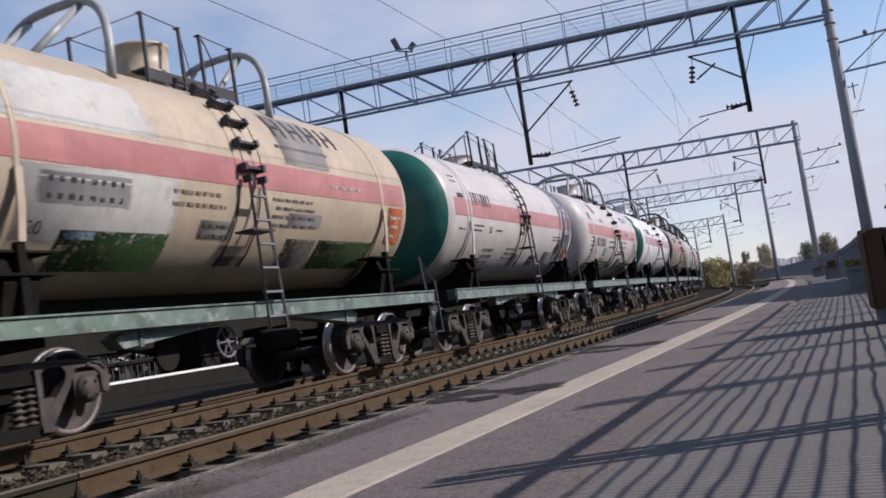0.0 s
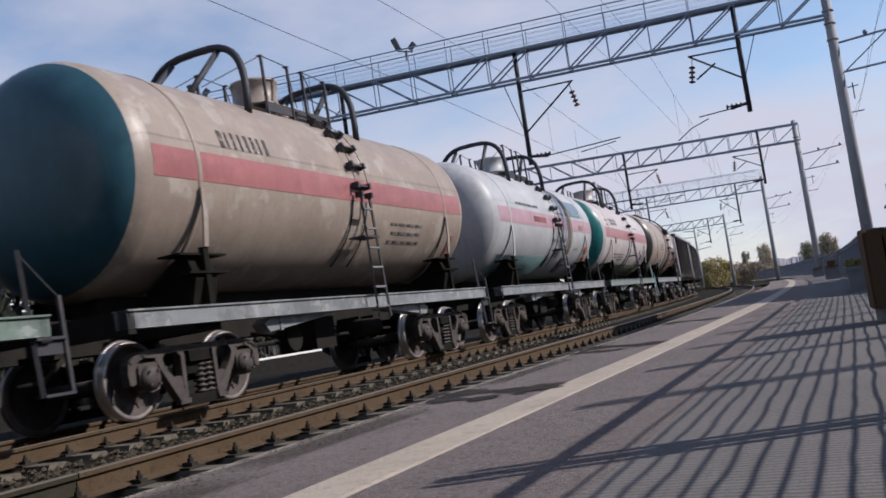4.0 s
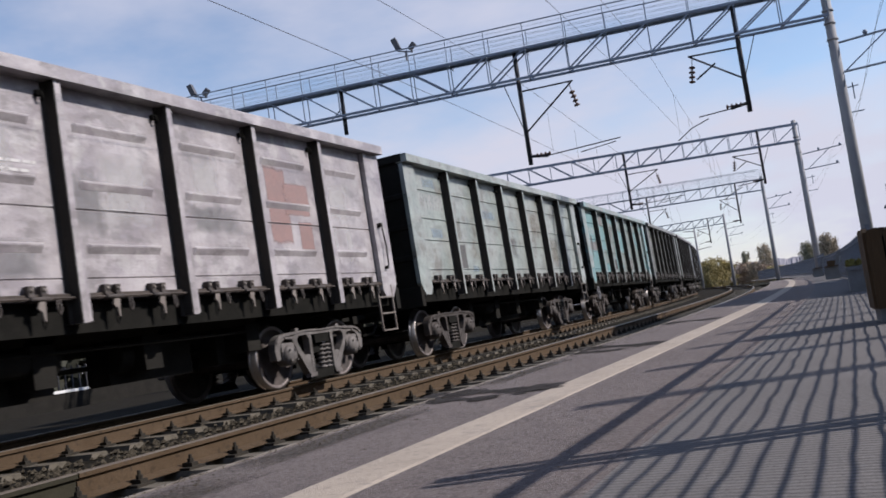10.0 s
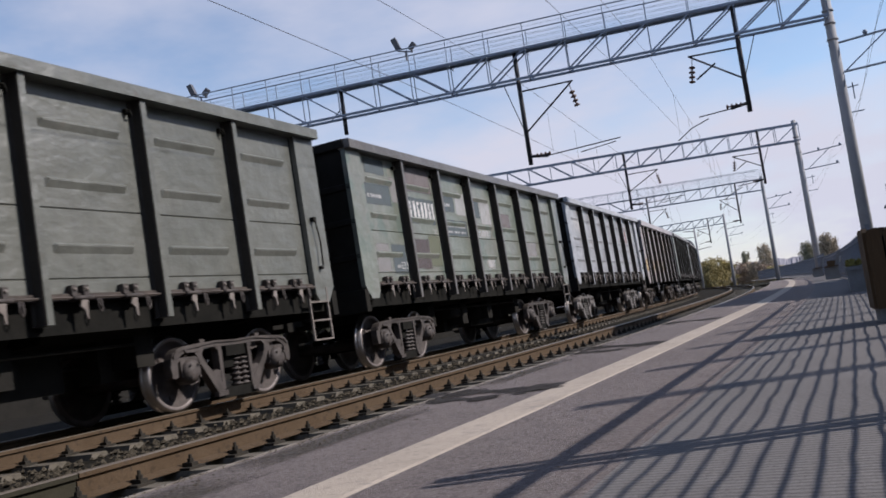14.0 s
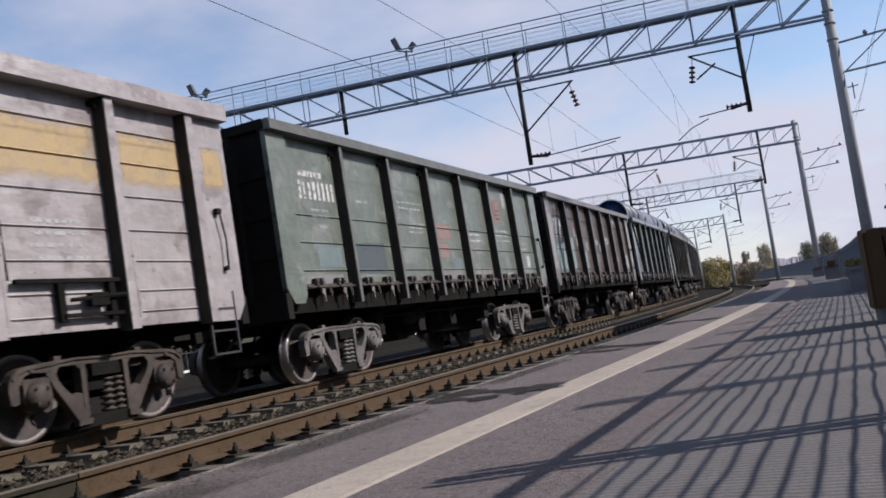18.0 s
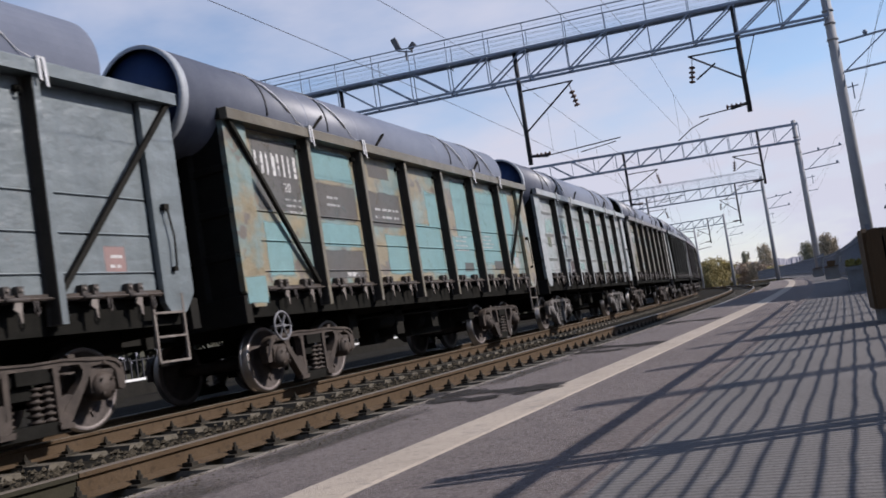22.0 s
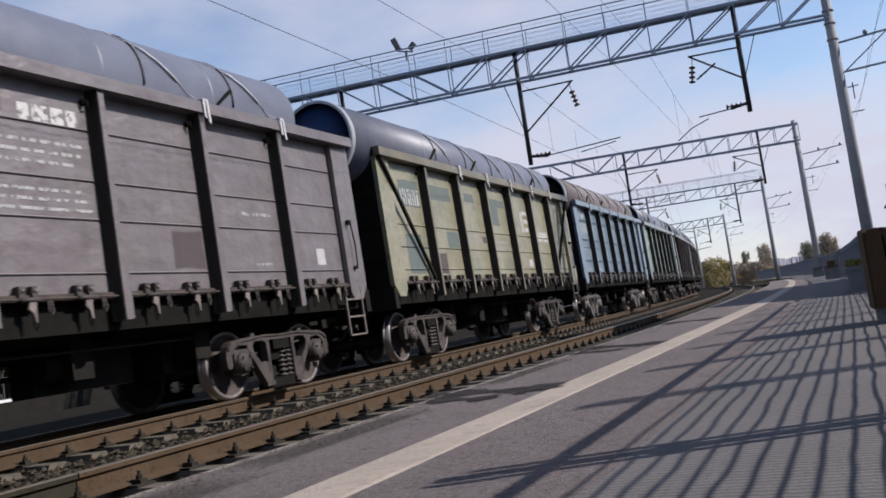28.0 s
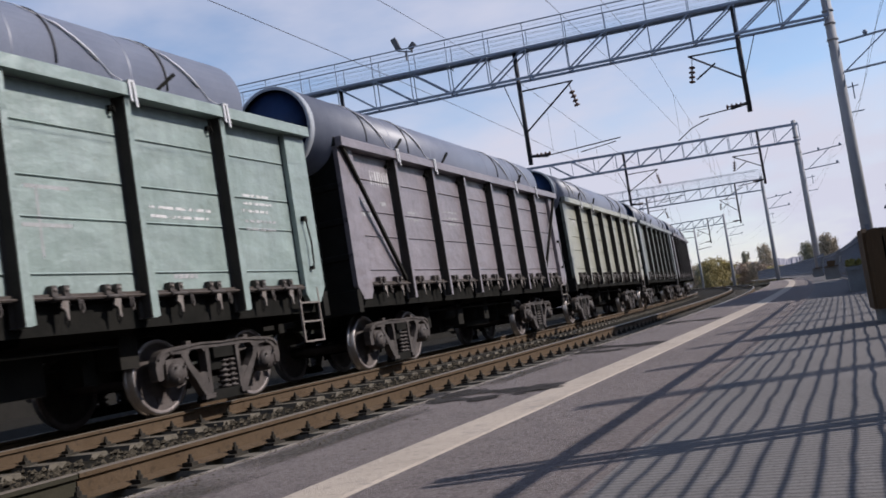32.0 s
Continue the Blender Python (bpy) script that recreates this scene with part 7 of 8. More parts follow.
def ring_badge(wg, y0, y1, z0, z1, wide, high):
    """A painted ring with rounded corners and a slanting bar inside, laid round the tank."""
    bm = bmesh.new()

    def at(y, z, r=RAD + 0.011):
        a = math.asin((z - AXIS) / RAD)
        return bm.verts.new((r * math.cos(a), y, AXIS + r * math.sin(a)))
    rings = []
    for d in (0, 1):
        pts = []
        for i in range(32):
            u, v = (math.copysign(abs(w) ** 0.5, w) for w in (math.cos(2 * math.pi * i / 32), math.sin(2 * math.pi * i / 32)))
            pts.append(at((y0 + y1) / 2 + ((y1 - y0) / 2 - d * wide) * u + 0.04 * v, (z0 + z1) / 2 + ((z1 - z0) / 2 - d * high) * v))
        rings.append(pts)
    for i in range(32):
        bm.faces.new((rings[0][i], rings[0][(i + 1) % 32], rings[1][(i + 1) % 32], rings[1][i]))
    m = (y0 + y1) / 2
    bm.faces.new([at(y, z) for y, z in ((m - 0.12, z0 + high * 0.9), (m + 0.1, z0 + high * 0.9), (m + 0.3, z1 - high * 1.6), (m - 0.12, z1 - high * 1.6))])
    bmesh.ops.transform(bm, matrix=grown(8), verts=bm.verts)
    part("badge", bm, BADGE, wg, "white painted ring-shaped badge")


ring_badge(TANK[8], 2.2, 3.3, 2.92, 3.66, 0.22, 0.12)
for y0, y1, z0, z1 in ((1.18, 1.5, 3.3, 3.46), (1.34, 1.56, 2.74, 3.3), (1.66, 1.8, 2.96, 3.34), (1.8, 2.05, 2.96, 3.06), (1.95, 2.1, 2.96, 3.36)):
    on_barrel(TANK[8], 'S', y0, y1, z0, z1, 'W', 4)
figure(TANK[1], "20", -3.68, 2.14, 0.22, 'd', True)
figure(TANK[2], "20", -2.63, 2.53, 0.22, 'd', True)
figure(TANK[3], "20", -3.52, 2.25, 0.24, 'd', True)
figure(TANK[3], "\u041f\u0420\u041e\u041f\u0410\u041d", -2.68, 3.34, 0.18, 'g', True)
figure(TANK[8], "90", -4.75, 2.98, 0.36, 'W', True)
figure(TANK[8], "20", -1.82, 2.46, 0.18, 'w', True)

ON_WAGON = {
    -1: [('N', 0, 0.35, 0.95, 0.68, 0.80, 'w'), ('T1', 0, 0.4, 0.7, 0.88, 0.93, 'w'), ('T2', 1, 0.2, 0.6, 0.66, 0.74, 'w'), ('T2', 2, 0.2, 0.8, 0.6, 0.68, 'w'), ('P', 3, 0.38, 0.58, 0.62, 0.74, 'd'), ('P', 3, 0.42, 0.62, 0.38, 0.52, 'd'),
         ('P', 5, 0.25, 0.5, 0.5, 0.8, 'k'), ('P', 5, 0.55, 0.9, 0.45, 0.8, 'k'), ('P', 6, 0.02, 0.2, 0.58, 0.78, 'w'), ('P', 6, 0.27, 0.42, 0.58, 0.78, 'w'), ('P', 6, 0.48, 0.58, 0.58, 0.78, 'w'), ('P', 6, 0.62, 0.72, 0.6, 0.76, 'w'), ('P', 0, 0.3, 0.75, 0.12, 0.4, 'p')],
    0: [('P', 5, 0.15, 0.5, 0.25, 0.78, 'k'), ('P', 5, 0.42, 0.88, 0.45, 0.68, 'k'), ('P', 5, 0.62, 0.86, 0.22, 0.42, 'k'), ('P', 6, 0.08, 0.62, 0.42, 0.74, 'h'), ('P', 6, 0.1, 0.24, 0.12, 0.42, 'h'), ('P', 6, 0.44, 0.58, 0.12, 0.42, 'h'), ('P', 4, 0.2, 0.6, 0.45, 0.78, 'h'), ('P', 4, 0.05, 0.9, 0.3, 0.48, 'f'),
        ('P', 3, 0.3, 0.85, 0.3, 0.7, 'h'), ('P', 3, 0.02, 0.35, 0.25, 0.6, 'f'), ('P', 2, 0.1, 0.7, 0.5, 0.8, 'h'), ('P', 2, 0.2, 0.9, 0.05, 0.25, 'f'), ('T2', 2, 0.5, 0.9, 0.55, 0.62, 'W'), ('N', 0, 0.1, 0.9, 0.60, 0.75, 'W'), ('T2', 0, 0.5, 0.9, 0.3, 0.45, 'w'), ('P', 1, 0.1, 0.8, 0.3, 0.7, 'h')],
    1: [('N', 0, 0.05, 0.9, 0.62, 0.76, 'w'), ('P', 1, 0.05, 0.45, 0.08, 0.33, 'g'), ('P', 0, 0.3, 0.8, 0.36, 0.46, 'z'), ('P', 0, 0.25, 0.8, 0.82, 0.92, 'z'), ('P', 2, 0.2, 0.8, 0.6, 0.7, 'z'), ('P', 1, 0.6, 0.9, 0.05, 0.12, 'z'), ('P', 1, 0.12, 0.4, 0.33, 0.6, 'i'), ('P', 5, 0.1, 0.9, 0.1, 0.5, 'i'), ('P', 4, 0.3, 0.95, 0.4, 0.8, 'i'), ('P', 3, 0.1, 0.6, 0.2, 0.45, 'f')],
    2: [('P', 0, 0.0, 1.0, 0.0, 1.0, 't'), ('N', 0, 0.08, 0.92, 0.61, 0.73, 'w'), ('P', 0, 0.0, 0.98, 0.36, 0.5, 'p'), ('P', 0, 0.32, 0.52, 0.36, 0.6, 'g'), ('P', 0, 0.32, 0.4, 0.26, 0.36, 'g'), ('P', 1, 0.0, 0.97, 0.37, 0.79, 't'), ('P', 1, 0.62, 1.0, 0.0, 0.18, 't'), ('P', 2, 0.05, 0.62, 0.50, 0.76, 'm'), ('P', 2, 0.1, 0.55, 0.06, 0.34, 'm'), ('P', 2, 0.6, 0.86, 0.07, 0.25, 'm'),
        ('P', 2, 0.85, 1.0, 0.1, 0.3, 't'), ('P', 3, 0.05, 1.0, 0.36, 0.77, 't'), ('P', 5, 0.2, 0.6, 0.55, 0.8, 'k'), ('P', 5, 0.62, 0.9, 0.55, 0.8, 't'), ('P', 6, 0.5, 0.8, 0.1, 0.25, 't'), ('P', 0, 0.75, 0.98, 0.36, 0.52, 'n'), ('P', -1, 0.1, 1.0, -0.12, 0.1, 't'), ('P', 4, 0.1, 0.9, 0.05, 0.3, 'p'), ('P', 1, 0.0, 0.98, 0.8, 0.98, 'p'), ('P', 7, 0.1, 0.9, 0.2, 0.9, 't')],
    3: [('N', 0, 0.45, 0.98, 0.62, 0.74, 'w'), ('P', 0, 0.5, 0.75, 0.42, 0.58, 'p'), ('P', 2, 0.2, 0.45, 0.45, 0.54, 'p'), ('P', 1, 0.1, 0.6, 0.08, 0.35, 'm'), ('T1', 1, 0.3, 0.8, 0.7, 0.76, 'w'), ('P', 2, 0.7, 0.85, 0.66, 0.74, 'n'), ('T1', 1, 0.6, 0.9, 0.1, 0.16, 'w')],
    4: [('P', 0, 0.0, 0.8, 0.60, 0.78, 'l'), ('T1', 0, 0.1, 0.5, 0.66, 0.72, 'w'), ('P', 0, 0.1, 0.7, 0.85, 0.98, 'l'), ('P', 0, 0.8, 1.0, 0.64, 0.86, 'p'), ('P', 0, 0.55, 1.0, 0.04, 0.30, 'l'), ('T1', 0, 0.66, 0.8, 0.1, 0.15, 'w'), ('P', 0, 0.1, 0.5, 0.06, 0.3, 'p'), ('P', 1, 0.0, 1.0, 0.48, 0.72, 'l'), ('N', 1, 0.04, 0.96, 0.53, 0.68, 'W'),
        ('P', 1, 0.0, 0.98, 0.76, 1.0, 's'), ('P', 1, 0.15, 0.62, 0.08, 0.36, 'm'), ('P', 2, 0.1, 0.58, 0.62, 0.82, 'l'), ('T1', 2, 0.2, 0.45, 0.68, 0.74, 'w'), ('P', 2, 0.6, 1.0, 0.60, 0.84, 'w'), ('P', 2, 0.02, 0.98, 0.40, 0.56, 'l'), ('T2', 2, 0.1, 0.9, 0.43, 0.52, 'w'), ('P', 3, 0.1, 0.45, 0.60, 0.8, 'l'), ('P', 3, 0.45, 0.92, 0.54, 0.8, 'w'), ('P', 3, 0.2, 0.8, 0.4, 0.5, 'h'), ('P', 3, 0.4, 0.8, 0.08, 0.2, 'h'),
        ('P', 4, 0.2, 0.7, 0.5, 0.7, 's'), ('P', 5, 0.3, 0.8, 0.2, 0.4, 'p'), ('P', 1, 0.6, 0.98, 0.1, 0.4, 'e')],
    5: [('P', 5, 0.15, 0.75, 0.5, 0.55, 'r'), ('P', 5, 0.15, 0.35, 0.4, 0.85, 'k'), ('P', 5, 0.4, 0.8, 0.55, 0.85, 'k'), ('P', 6, 0.05, 0.25, 0.52, 0.72, 'W'), ('P', 6, 0.32, 0.40, 0.5, 0.74, 'W'), ('P', 6, 0.40, 0.5, 0.69, 0.74, 'W'), ('P', 6, 0.56, 0.63, 0.5, 0.76, 'W'), ('P', 6, 0.63, 0.76, 0.6, 0.66, 'W'), ('N', 0, 0.35, 0.95, 0.66, 0.78, 'W'), ('T3', 1, 0.1, 0.9, 0.4, 0.6, 'w')],
    6: [('P', -1, 0.0, 1.0, 0.03, 0.29, 'y')] + [('P', i, 0.0, 1.0, 0.02, 0.28, 'y') for i in range(4)] + [('P', 5, 0.0, 1.0, 0.52, 0.83, 'y'), ('P', 6, 0.0, 1.0, 0.53, 0.83, 'y'), ('P', 7, 0.0, 0.9, 0.55, 0.8, 'y'),
        ('N', 1, 0.08, 0.96, 0.57, 0.70, 'W'), ('T1', 0, 0.05, 0.7, 0.84, 0.94, 'w'), ('T1', 0, 0.05, 0.55, 0.55, 0.62, 'w'), ('T2', 0, 0.1, 0.9, 0.33, 0.42, 'w'), ('T2', 2, 0.2, 0.9, 0.3, 0.42, 'w'), ('T1', 3, 0.2, 0.65, 0.6, 0.7, 'W'), ('P', 4, 0.62, 0.95, 0.16, 0.36, 'g'), ('P', 0, 0.78, 0.84, 0.05, 0.36, 'K'), ('P', 0, 0.93, 0.97, 0.05, 0.3, 'd'), ('P', 2, 0.02, 0.06, 0.0, 0.3, 'K'),
        ('P', -1, 0.2, 0.3, 0.45, 0.6, 'm'), ('P', -1, 0.5, 0.6, 0.1, 0.35, 'm'), ('P', -1, 0.15, 0.25, 0.7, 0.85, 'g'), ('P', -1, 0.75, 0.85, 0.3, 0.45, 'g'), ('T4', 5, 0.3, 0.85, 0.15, 0.36, 'w'), ('P', 1, 0.35, 0.4, 0.2, 0.4, 'p')],
    7: [('N', 0, 0.1, 0.92, 0.58, 0.71, 'W'), ('T1', 0, 0.2, 0.72, 0.74, 0.82, 'W'), ('T2', 0, 0.35, 0.75, 0.46, 0.53, 'w'), ('T1', 0, 0.45, 0.7, 0.38, 0.43, 'w'), ('P', 0, 0.35, 0.95, 0.1, 0.26, 'q'), ('P', 0, 0.0, 0.95, -0.02, 0.06, 'p'), ('T1', 1, 0.3, 0.6, 0.6, 0.64, 'w'), ('T2', 2, 0.2, 0.9, 0.6, 0.68, 'w'), ('T3', 2, 0.45, 0.95, 0.4, 0.5, 'w'), ('P', 1, 0.1, 0.85, 0.05, 0.3, 'l'),
        ('P', 3, 0.08, 0.66, 0.36, 0.51, 'k'), ('P', 3, 0.08, 0.52, 0.19, 0.34, 'k'), ('P', 3, 0.62, 0.95, 0.08, 0.19, 'q'), ('P', 3, 0.0, 0.9, -0.02, 0.08, 'p'), ('T2', 4, 0.15, 0.7, 0.36, 0.46, 'W'), ('T1', 4, 0.25, 0.6, 0.26, 0.31, 'k'), ('P', 5, 0.08, 0.62, 0.57, 0.85, 'k'), ('P', 5, 0.18, 0.42, 0.64, 0.82, 'K'), ('T3', 5, 0.35, 0.6, 0.62, 0.74, 'd'), ('P', 5, 0.74, 0.92, 0.74, 0.97, 'w'),
        ('T3', 5, 0.15, 0.9, 0.38, 0.52, 'w'), ('T2', 6, 0.08, 0.75, 0.3, 0.4, 'w'), ('P', 6, 0.55, 0.72, 0.1, 0.24, 'W'), ('P', 4, 0.5, 0.95, 0.02, 0.1, 'p'), ('T1', 5, 0.5, 0.8, 0.02, 0.06, 'w')],
    8: [('P', -1, 0.0, 1.0, -0.1, 1.0, 'v'), ('P', 0, 0.1, 0.97, 0.46, 0.78, 'v'), ('N', 0, 0.15, 0.95, 0.66, 0.76, 'W'), ('T1', 0, 0.2, 0.65, 0.86, 0.93, 'k'), ('P', 0, 0.15, 0.95, 0.04, 0.46, 'x'), ('P', 1, 0.0, 0.62, 0.04, 0.56, 'x'), ('T1', 1, 0.25, 0.48, 0.1, 0.16, 'W'), ('P', 1, 0.7, 0.86, 0.48, 0.7, 'v'), ('P', 1, 0.86, 0.98, 0.38, 0.58, 'v'), ('P', 1, 0.0, 0.14, 0.86, 0.99, 'w'), ('T1', 1, 0.72, 0.86, 0.71, 0.75, 'w'),
        ('T2', 2, 0.05, 0.5, 0.68, 0.76, 'w'), ('T2', 2, 0.7, 0.92, 0.66, 0.72, 'w'), ('P', 2, 0.03, 0.58, 0.08, 0.36, 'x'), ('P', 2, 0.56, 0.8, 0.3, 0.52, 'v'), ('P', 3, 0.25, 0.46, 0.42, 0.67, 'v'), ('P', 3, 0.42, 0.82, 0.44, 0.56, 'v'), ('P', 3, 0.82, 0.96, 0.33, 0.48, 'v'), ('T3', 3, 0.4, 0.75, 0.2, 0.32, 'w'), ('P', 4, 0.25, 0.92, 0.47, 0.62, 'v'), ('P', 4, 0.18, 0.42, 0.24, 0.46, 'v'),
        ('P', 5, 0.18, 0.42, 0.44, 0.62, 'v'), ('P', 5, 0.62, 0.82, 0.84, 0.99, 'w'), ('T2', 5, 0.3, 0.85, 0.22, 0.3, 'w'), ('P', 6, 0.45, 0.92, 0.08, 0.36, 'w'), ('P', 7, 0.0, 1.0, 0.0, 1.0, 'v')],
    9: [('T1', -1, 0.0, 0.98, 0.72, 0.86, 'W'), ('T1', -1, 0.0, 0.85, 0.62, 0.74, 'W'), ('N', 0, 0.02, 0.88, 0.74, 0.91, 'W'), ('T3', 0, 0.66, 0.92, 0.48, 0.6, 'w'), ('T1', 1, 0.22, 0.34, 0.73, 0.78, 'w'), ('T1', 1, 0.5, 0.8, 0.70, 0.76, 'w'), ('T2', 2, 0.05, 0.42, 0.68, 0.77, 'w'), ('T2', 2, 0.6, 0.92, 0.66, 0.74, 'w'), ('T3', 2, 0.12, 0.5, 0.15, 0.24, 'w'), ('T1', 1, 0.5, 0.78, 0.1, 0.18, 'w'), ('P', 1, 0.78, 1.0, 0.0, 0.26, 's'),
        ('P', 6, 0.5, 0.74, 0.08, 0.22, 'k'), ('T2', 6, 0.56, 0.7, 0.11, 0.19, 'W'), ('T1', 5, 0.2, 0.6, 0.1, 0.14, 'w')],
    10: [('P', 0, 0.05, 0.97, 0.45, 0.97, 'g'), ('N', 0, 0.12, 0.95, 0.71, 0.86, 'W'), ('P', 0, 0.1, 0.6, 0.04, 0.42, 't'), ('P', 1, 0.0, 0.98, 0.73, 0.97, 't'), ('P', 1, 0.0, 0.98, 0.44, 0.72, 'g'), ('P', 1, 0.0, 0.98, 0.25, 0.43, 't'), ('P', 1, 0.0, 0.98, 0.02, 0.24, 'g'), ('P', 2, 0.0, 0.98, 0.42, 0.72, 'g'), ('P', 2, 0.2, 0.75, 0.82, 0.93, 'g'), ('P', 2, 0.4, 0.98, 0.04, 0.38, 't'), ('P', 3, 0.1, 0.98, 0.04, 0.5, 't'), ('P', 3, 0.6, 0.98, 0.44, 0.8, 't'),
         ('P', 4, 0.4, 1.0, 0.35, 0.97, 't'), ('P', 4, 0.0, 1.0, 0.0, 0.42, 't'), ('P', 4, 0.5, 0.86, 0.06, 0.15, 'g'), ('P', 5, 0.0, 1.0, 0.1, 0.92, 't'), ('P', 5, 0.6, 1.0, 0.07, 0.17, 'g'), ('P', 6, 0.0, 0.7, 0.1, 0.97, 't'), ('P', 6, 0.5, 0.78, 0.08, 0.22, 'w'), ('T3', 0, 0.6, 0.95, 0.47, 0.58, 'w'), ('T2', 1, 0.3, 0.6, 0.55, 0.64, 'w'), ('T2', 2, 0.2, 0.9, 0.5, 0.6, 'w'), ('T1', 1, 0.5, 0.8, 0.04, 0.1, 'W'), ('T4', 4, 0.3, 0.75, 0.26, 0.42, 'w'), ('T4', 5, 0.2, 0.7, 0.3, 0.44, 'w'), ('P', -1, 0.0, 1.0, -0.12, 0.05, 't')],
    11: [('N', 0, 0.3, 0.98, 0.76, 0.9, 'w'), ('P', 0, 0.25, 0.95, 0.52, 0.74, 'u'), ('P', 0, 0.3, 0.6, 0.36, 0.5, 'e'), ('P', 1, 0.15, 0.85, 0.52, 0.78, 'u'), ('P', 1, 0.1, 0.6, 0.32, 0.48, 'u'), ('P', 1, 0.15, 0.6, 0.22, 0.36, 'f'), ('P', 1, 0.7, 1.0, 0.02, 0.2, 'm'), ('P', 2, 0.1, 0.7, 0.3, 0.7, 'u'), ('P', 2, 0.2, 0.4, 0.24, 0.34, 'f'),
         ('P', 2, 0.3, 0.8, 0.05, 0.18, 'u'), ('P', 3, 0.1, 0.8, 0.5, 0.85, 'u'), ('P', 4, 0.2, 0.8, 0.6, 0.85, 'u'), ('P', 5, 0.2, 0.9, 0.3, 0.6, 'u'), ('T2', 0, 0.4, 0.8, 0.04, 0.12, 'w'), ('P', 4, 0.2, 0.7, 0.06, 0.2, 'e')],
    12: [('P', 0, 0.3, 0.98, 0.58, 0.85, 'j'), ('N', 0, 0.15, 0.95, 0.68, 0.83, 'W'), ('P', 1, 0.02, 0.97, 0.56, 0.72, 'j'), ('P', 2, 0.02, 0.97, 0.54, 0.74, 'j'), ('P', 1, 0.3, 0.68, 0.34, 0.54, 'a'), ('P', 1, 0.05, 0.5, 0.1, 0.28, 'a'), ('P', 0, 0.35, 0.8, 0.1, 0.38, 'a'), ('P', 3, 0.1, 0.85, 0.28, 0.44, 'j'), ('P', 3, 0.15, 0.7, 0.5, 0.88, 'a'), ('P', 3, 0.72, 0.95, 0.55, 0.72, 'j'), ('T3', 0, 0.4, 0.98, 0.45, 0.56, 'w'), ('P', 0, 0.85, 1.0, 0.3, 0.4, 'n'),
         ('P', 1, 0.55, 1.0, 0.08, 0.22, 'j'), ('T1', 1, 0.25, 0.5, 0.61, 0.68, 'w'), ('T1', 2, 0.05, 0.5, 0.62, 0.7, 'W'), ('T1', 2, 0.7, 0.9, 0.62, 0.68, 'w'), ('P', 2, 0.3, 0.8, 0.2, 0.42, 'a'), ('P', 2, 0.02, 0.2, 0.1, 0.24, 'j'), ('T1', 5, 0.05, 0.98, 0.58, 0.70, 'W'), ('T1', 6, 0.05, 0.5, 0.58, 0.70, 'W'), ('T4', 5, 0.1, 0.9, 0.38, 0.53, 'w'), ('T3', 6, 0.1, 0.75, 0.38, 0.5, 'w'), ('P', 6, 0.6, 0.75, 0.06, 0.2, 'W'), ('T3', 4, 0.45, 0.85, 0.36, 0.5, 'w'), ('P', 4, 0.3, 0.7, 0.7, 0.85, 'a'), ('P', 5, 0.4, 0.75, 0.06, 0.16, 'j'), ('P', 5, 0.1, 0.6, 0.75, 0.95, 'a')],
    13: [('N', 0, 0.35, 0.9, 0.76, 0.88, 'W'), ('T2', 1, 0.2, 0.8, 0.62, 0.7, 'w'), ('T3', 2, 0.2, 0.8, 0.5, 0.64, 'w'), ('T2', 0, 0.5, 0.9, 0.15, 0.25, 'p'), ('T2', 4, 0.2, 0.8, 0.4, 0.55, 'w')],
    14: [('N', 0, 0.1, 0.95, 0.62, 0.80, 'W'), ('T1', 1, 0.5, 0.66, 0.6, 0.66, 'W'), ('T1', 1, 0.75, 0.98, 0.58, 0.62, 'w'), ('P', 2, 0.1, 0.28, 0.85, 0.94, 'p'), ('T2', 2, 0.55, 0.95, 0.84, 0.92, 'w'), ('T2', 2, 0.6, 0.92, 0.62, 0.7, 'w'), ('T1', 2, 0.7, 0.9, 0.5, 0.54, 'w'), ('T3', 2, 0.15, 0.4, 0.34, 0.43, 'w'), ('P', 3, 0.02, 0.28, 0.82, 0.94, 'n'), ('T1', 3, 0.35, 0.98, 0.80, 0.96, 'W'), ('T3', 3, 0.05, 0.95, 0.60, 0.73, 'w'), ('T3', 3, 0.05, 0.98, 0.38, 0.5, 'w'),
         ('P', 4, 0.6, 0.98, 0.1, 0.32, 'm'), ('T1', 5, 0.4, 0.9, 0.43, 0.47, 'w'), ('T1', 5, 0.5, 0.8, 0.12, 0.15, 'w'), ('P', 6, 0.52, 0.7, 0.12, 0.24, 'W')],
    15: [('P', 0, 0.25, 0.95, 0.62, 0.86, 'j'), ('N', 0, 0.3, 0.92, 0.64, 0.78, 'W'), ('P', 0, 0.25, 0.8, 0.04, 0.4, 'j'), ('P', 1, 0.05, 0.9, 0.72, 0.86, 'j'), ('P', 1, 0.55, 0.98, 0.28, 0.44, 'j'), ('P', 1, 0.08, 0.45, 0.04, 0.24, 'm'), ('P', 2, 0.3, 0.7, 0.76, 0.85, 'j'), ('P', 3, 0.1, 0.6, 0.55, 0.85, 'j'), ('P', 3, 0.55, 0.95, 0.76, 0.84, 'j'),
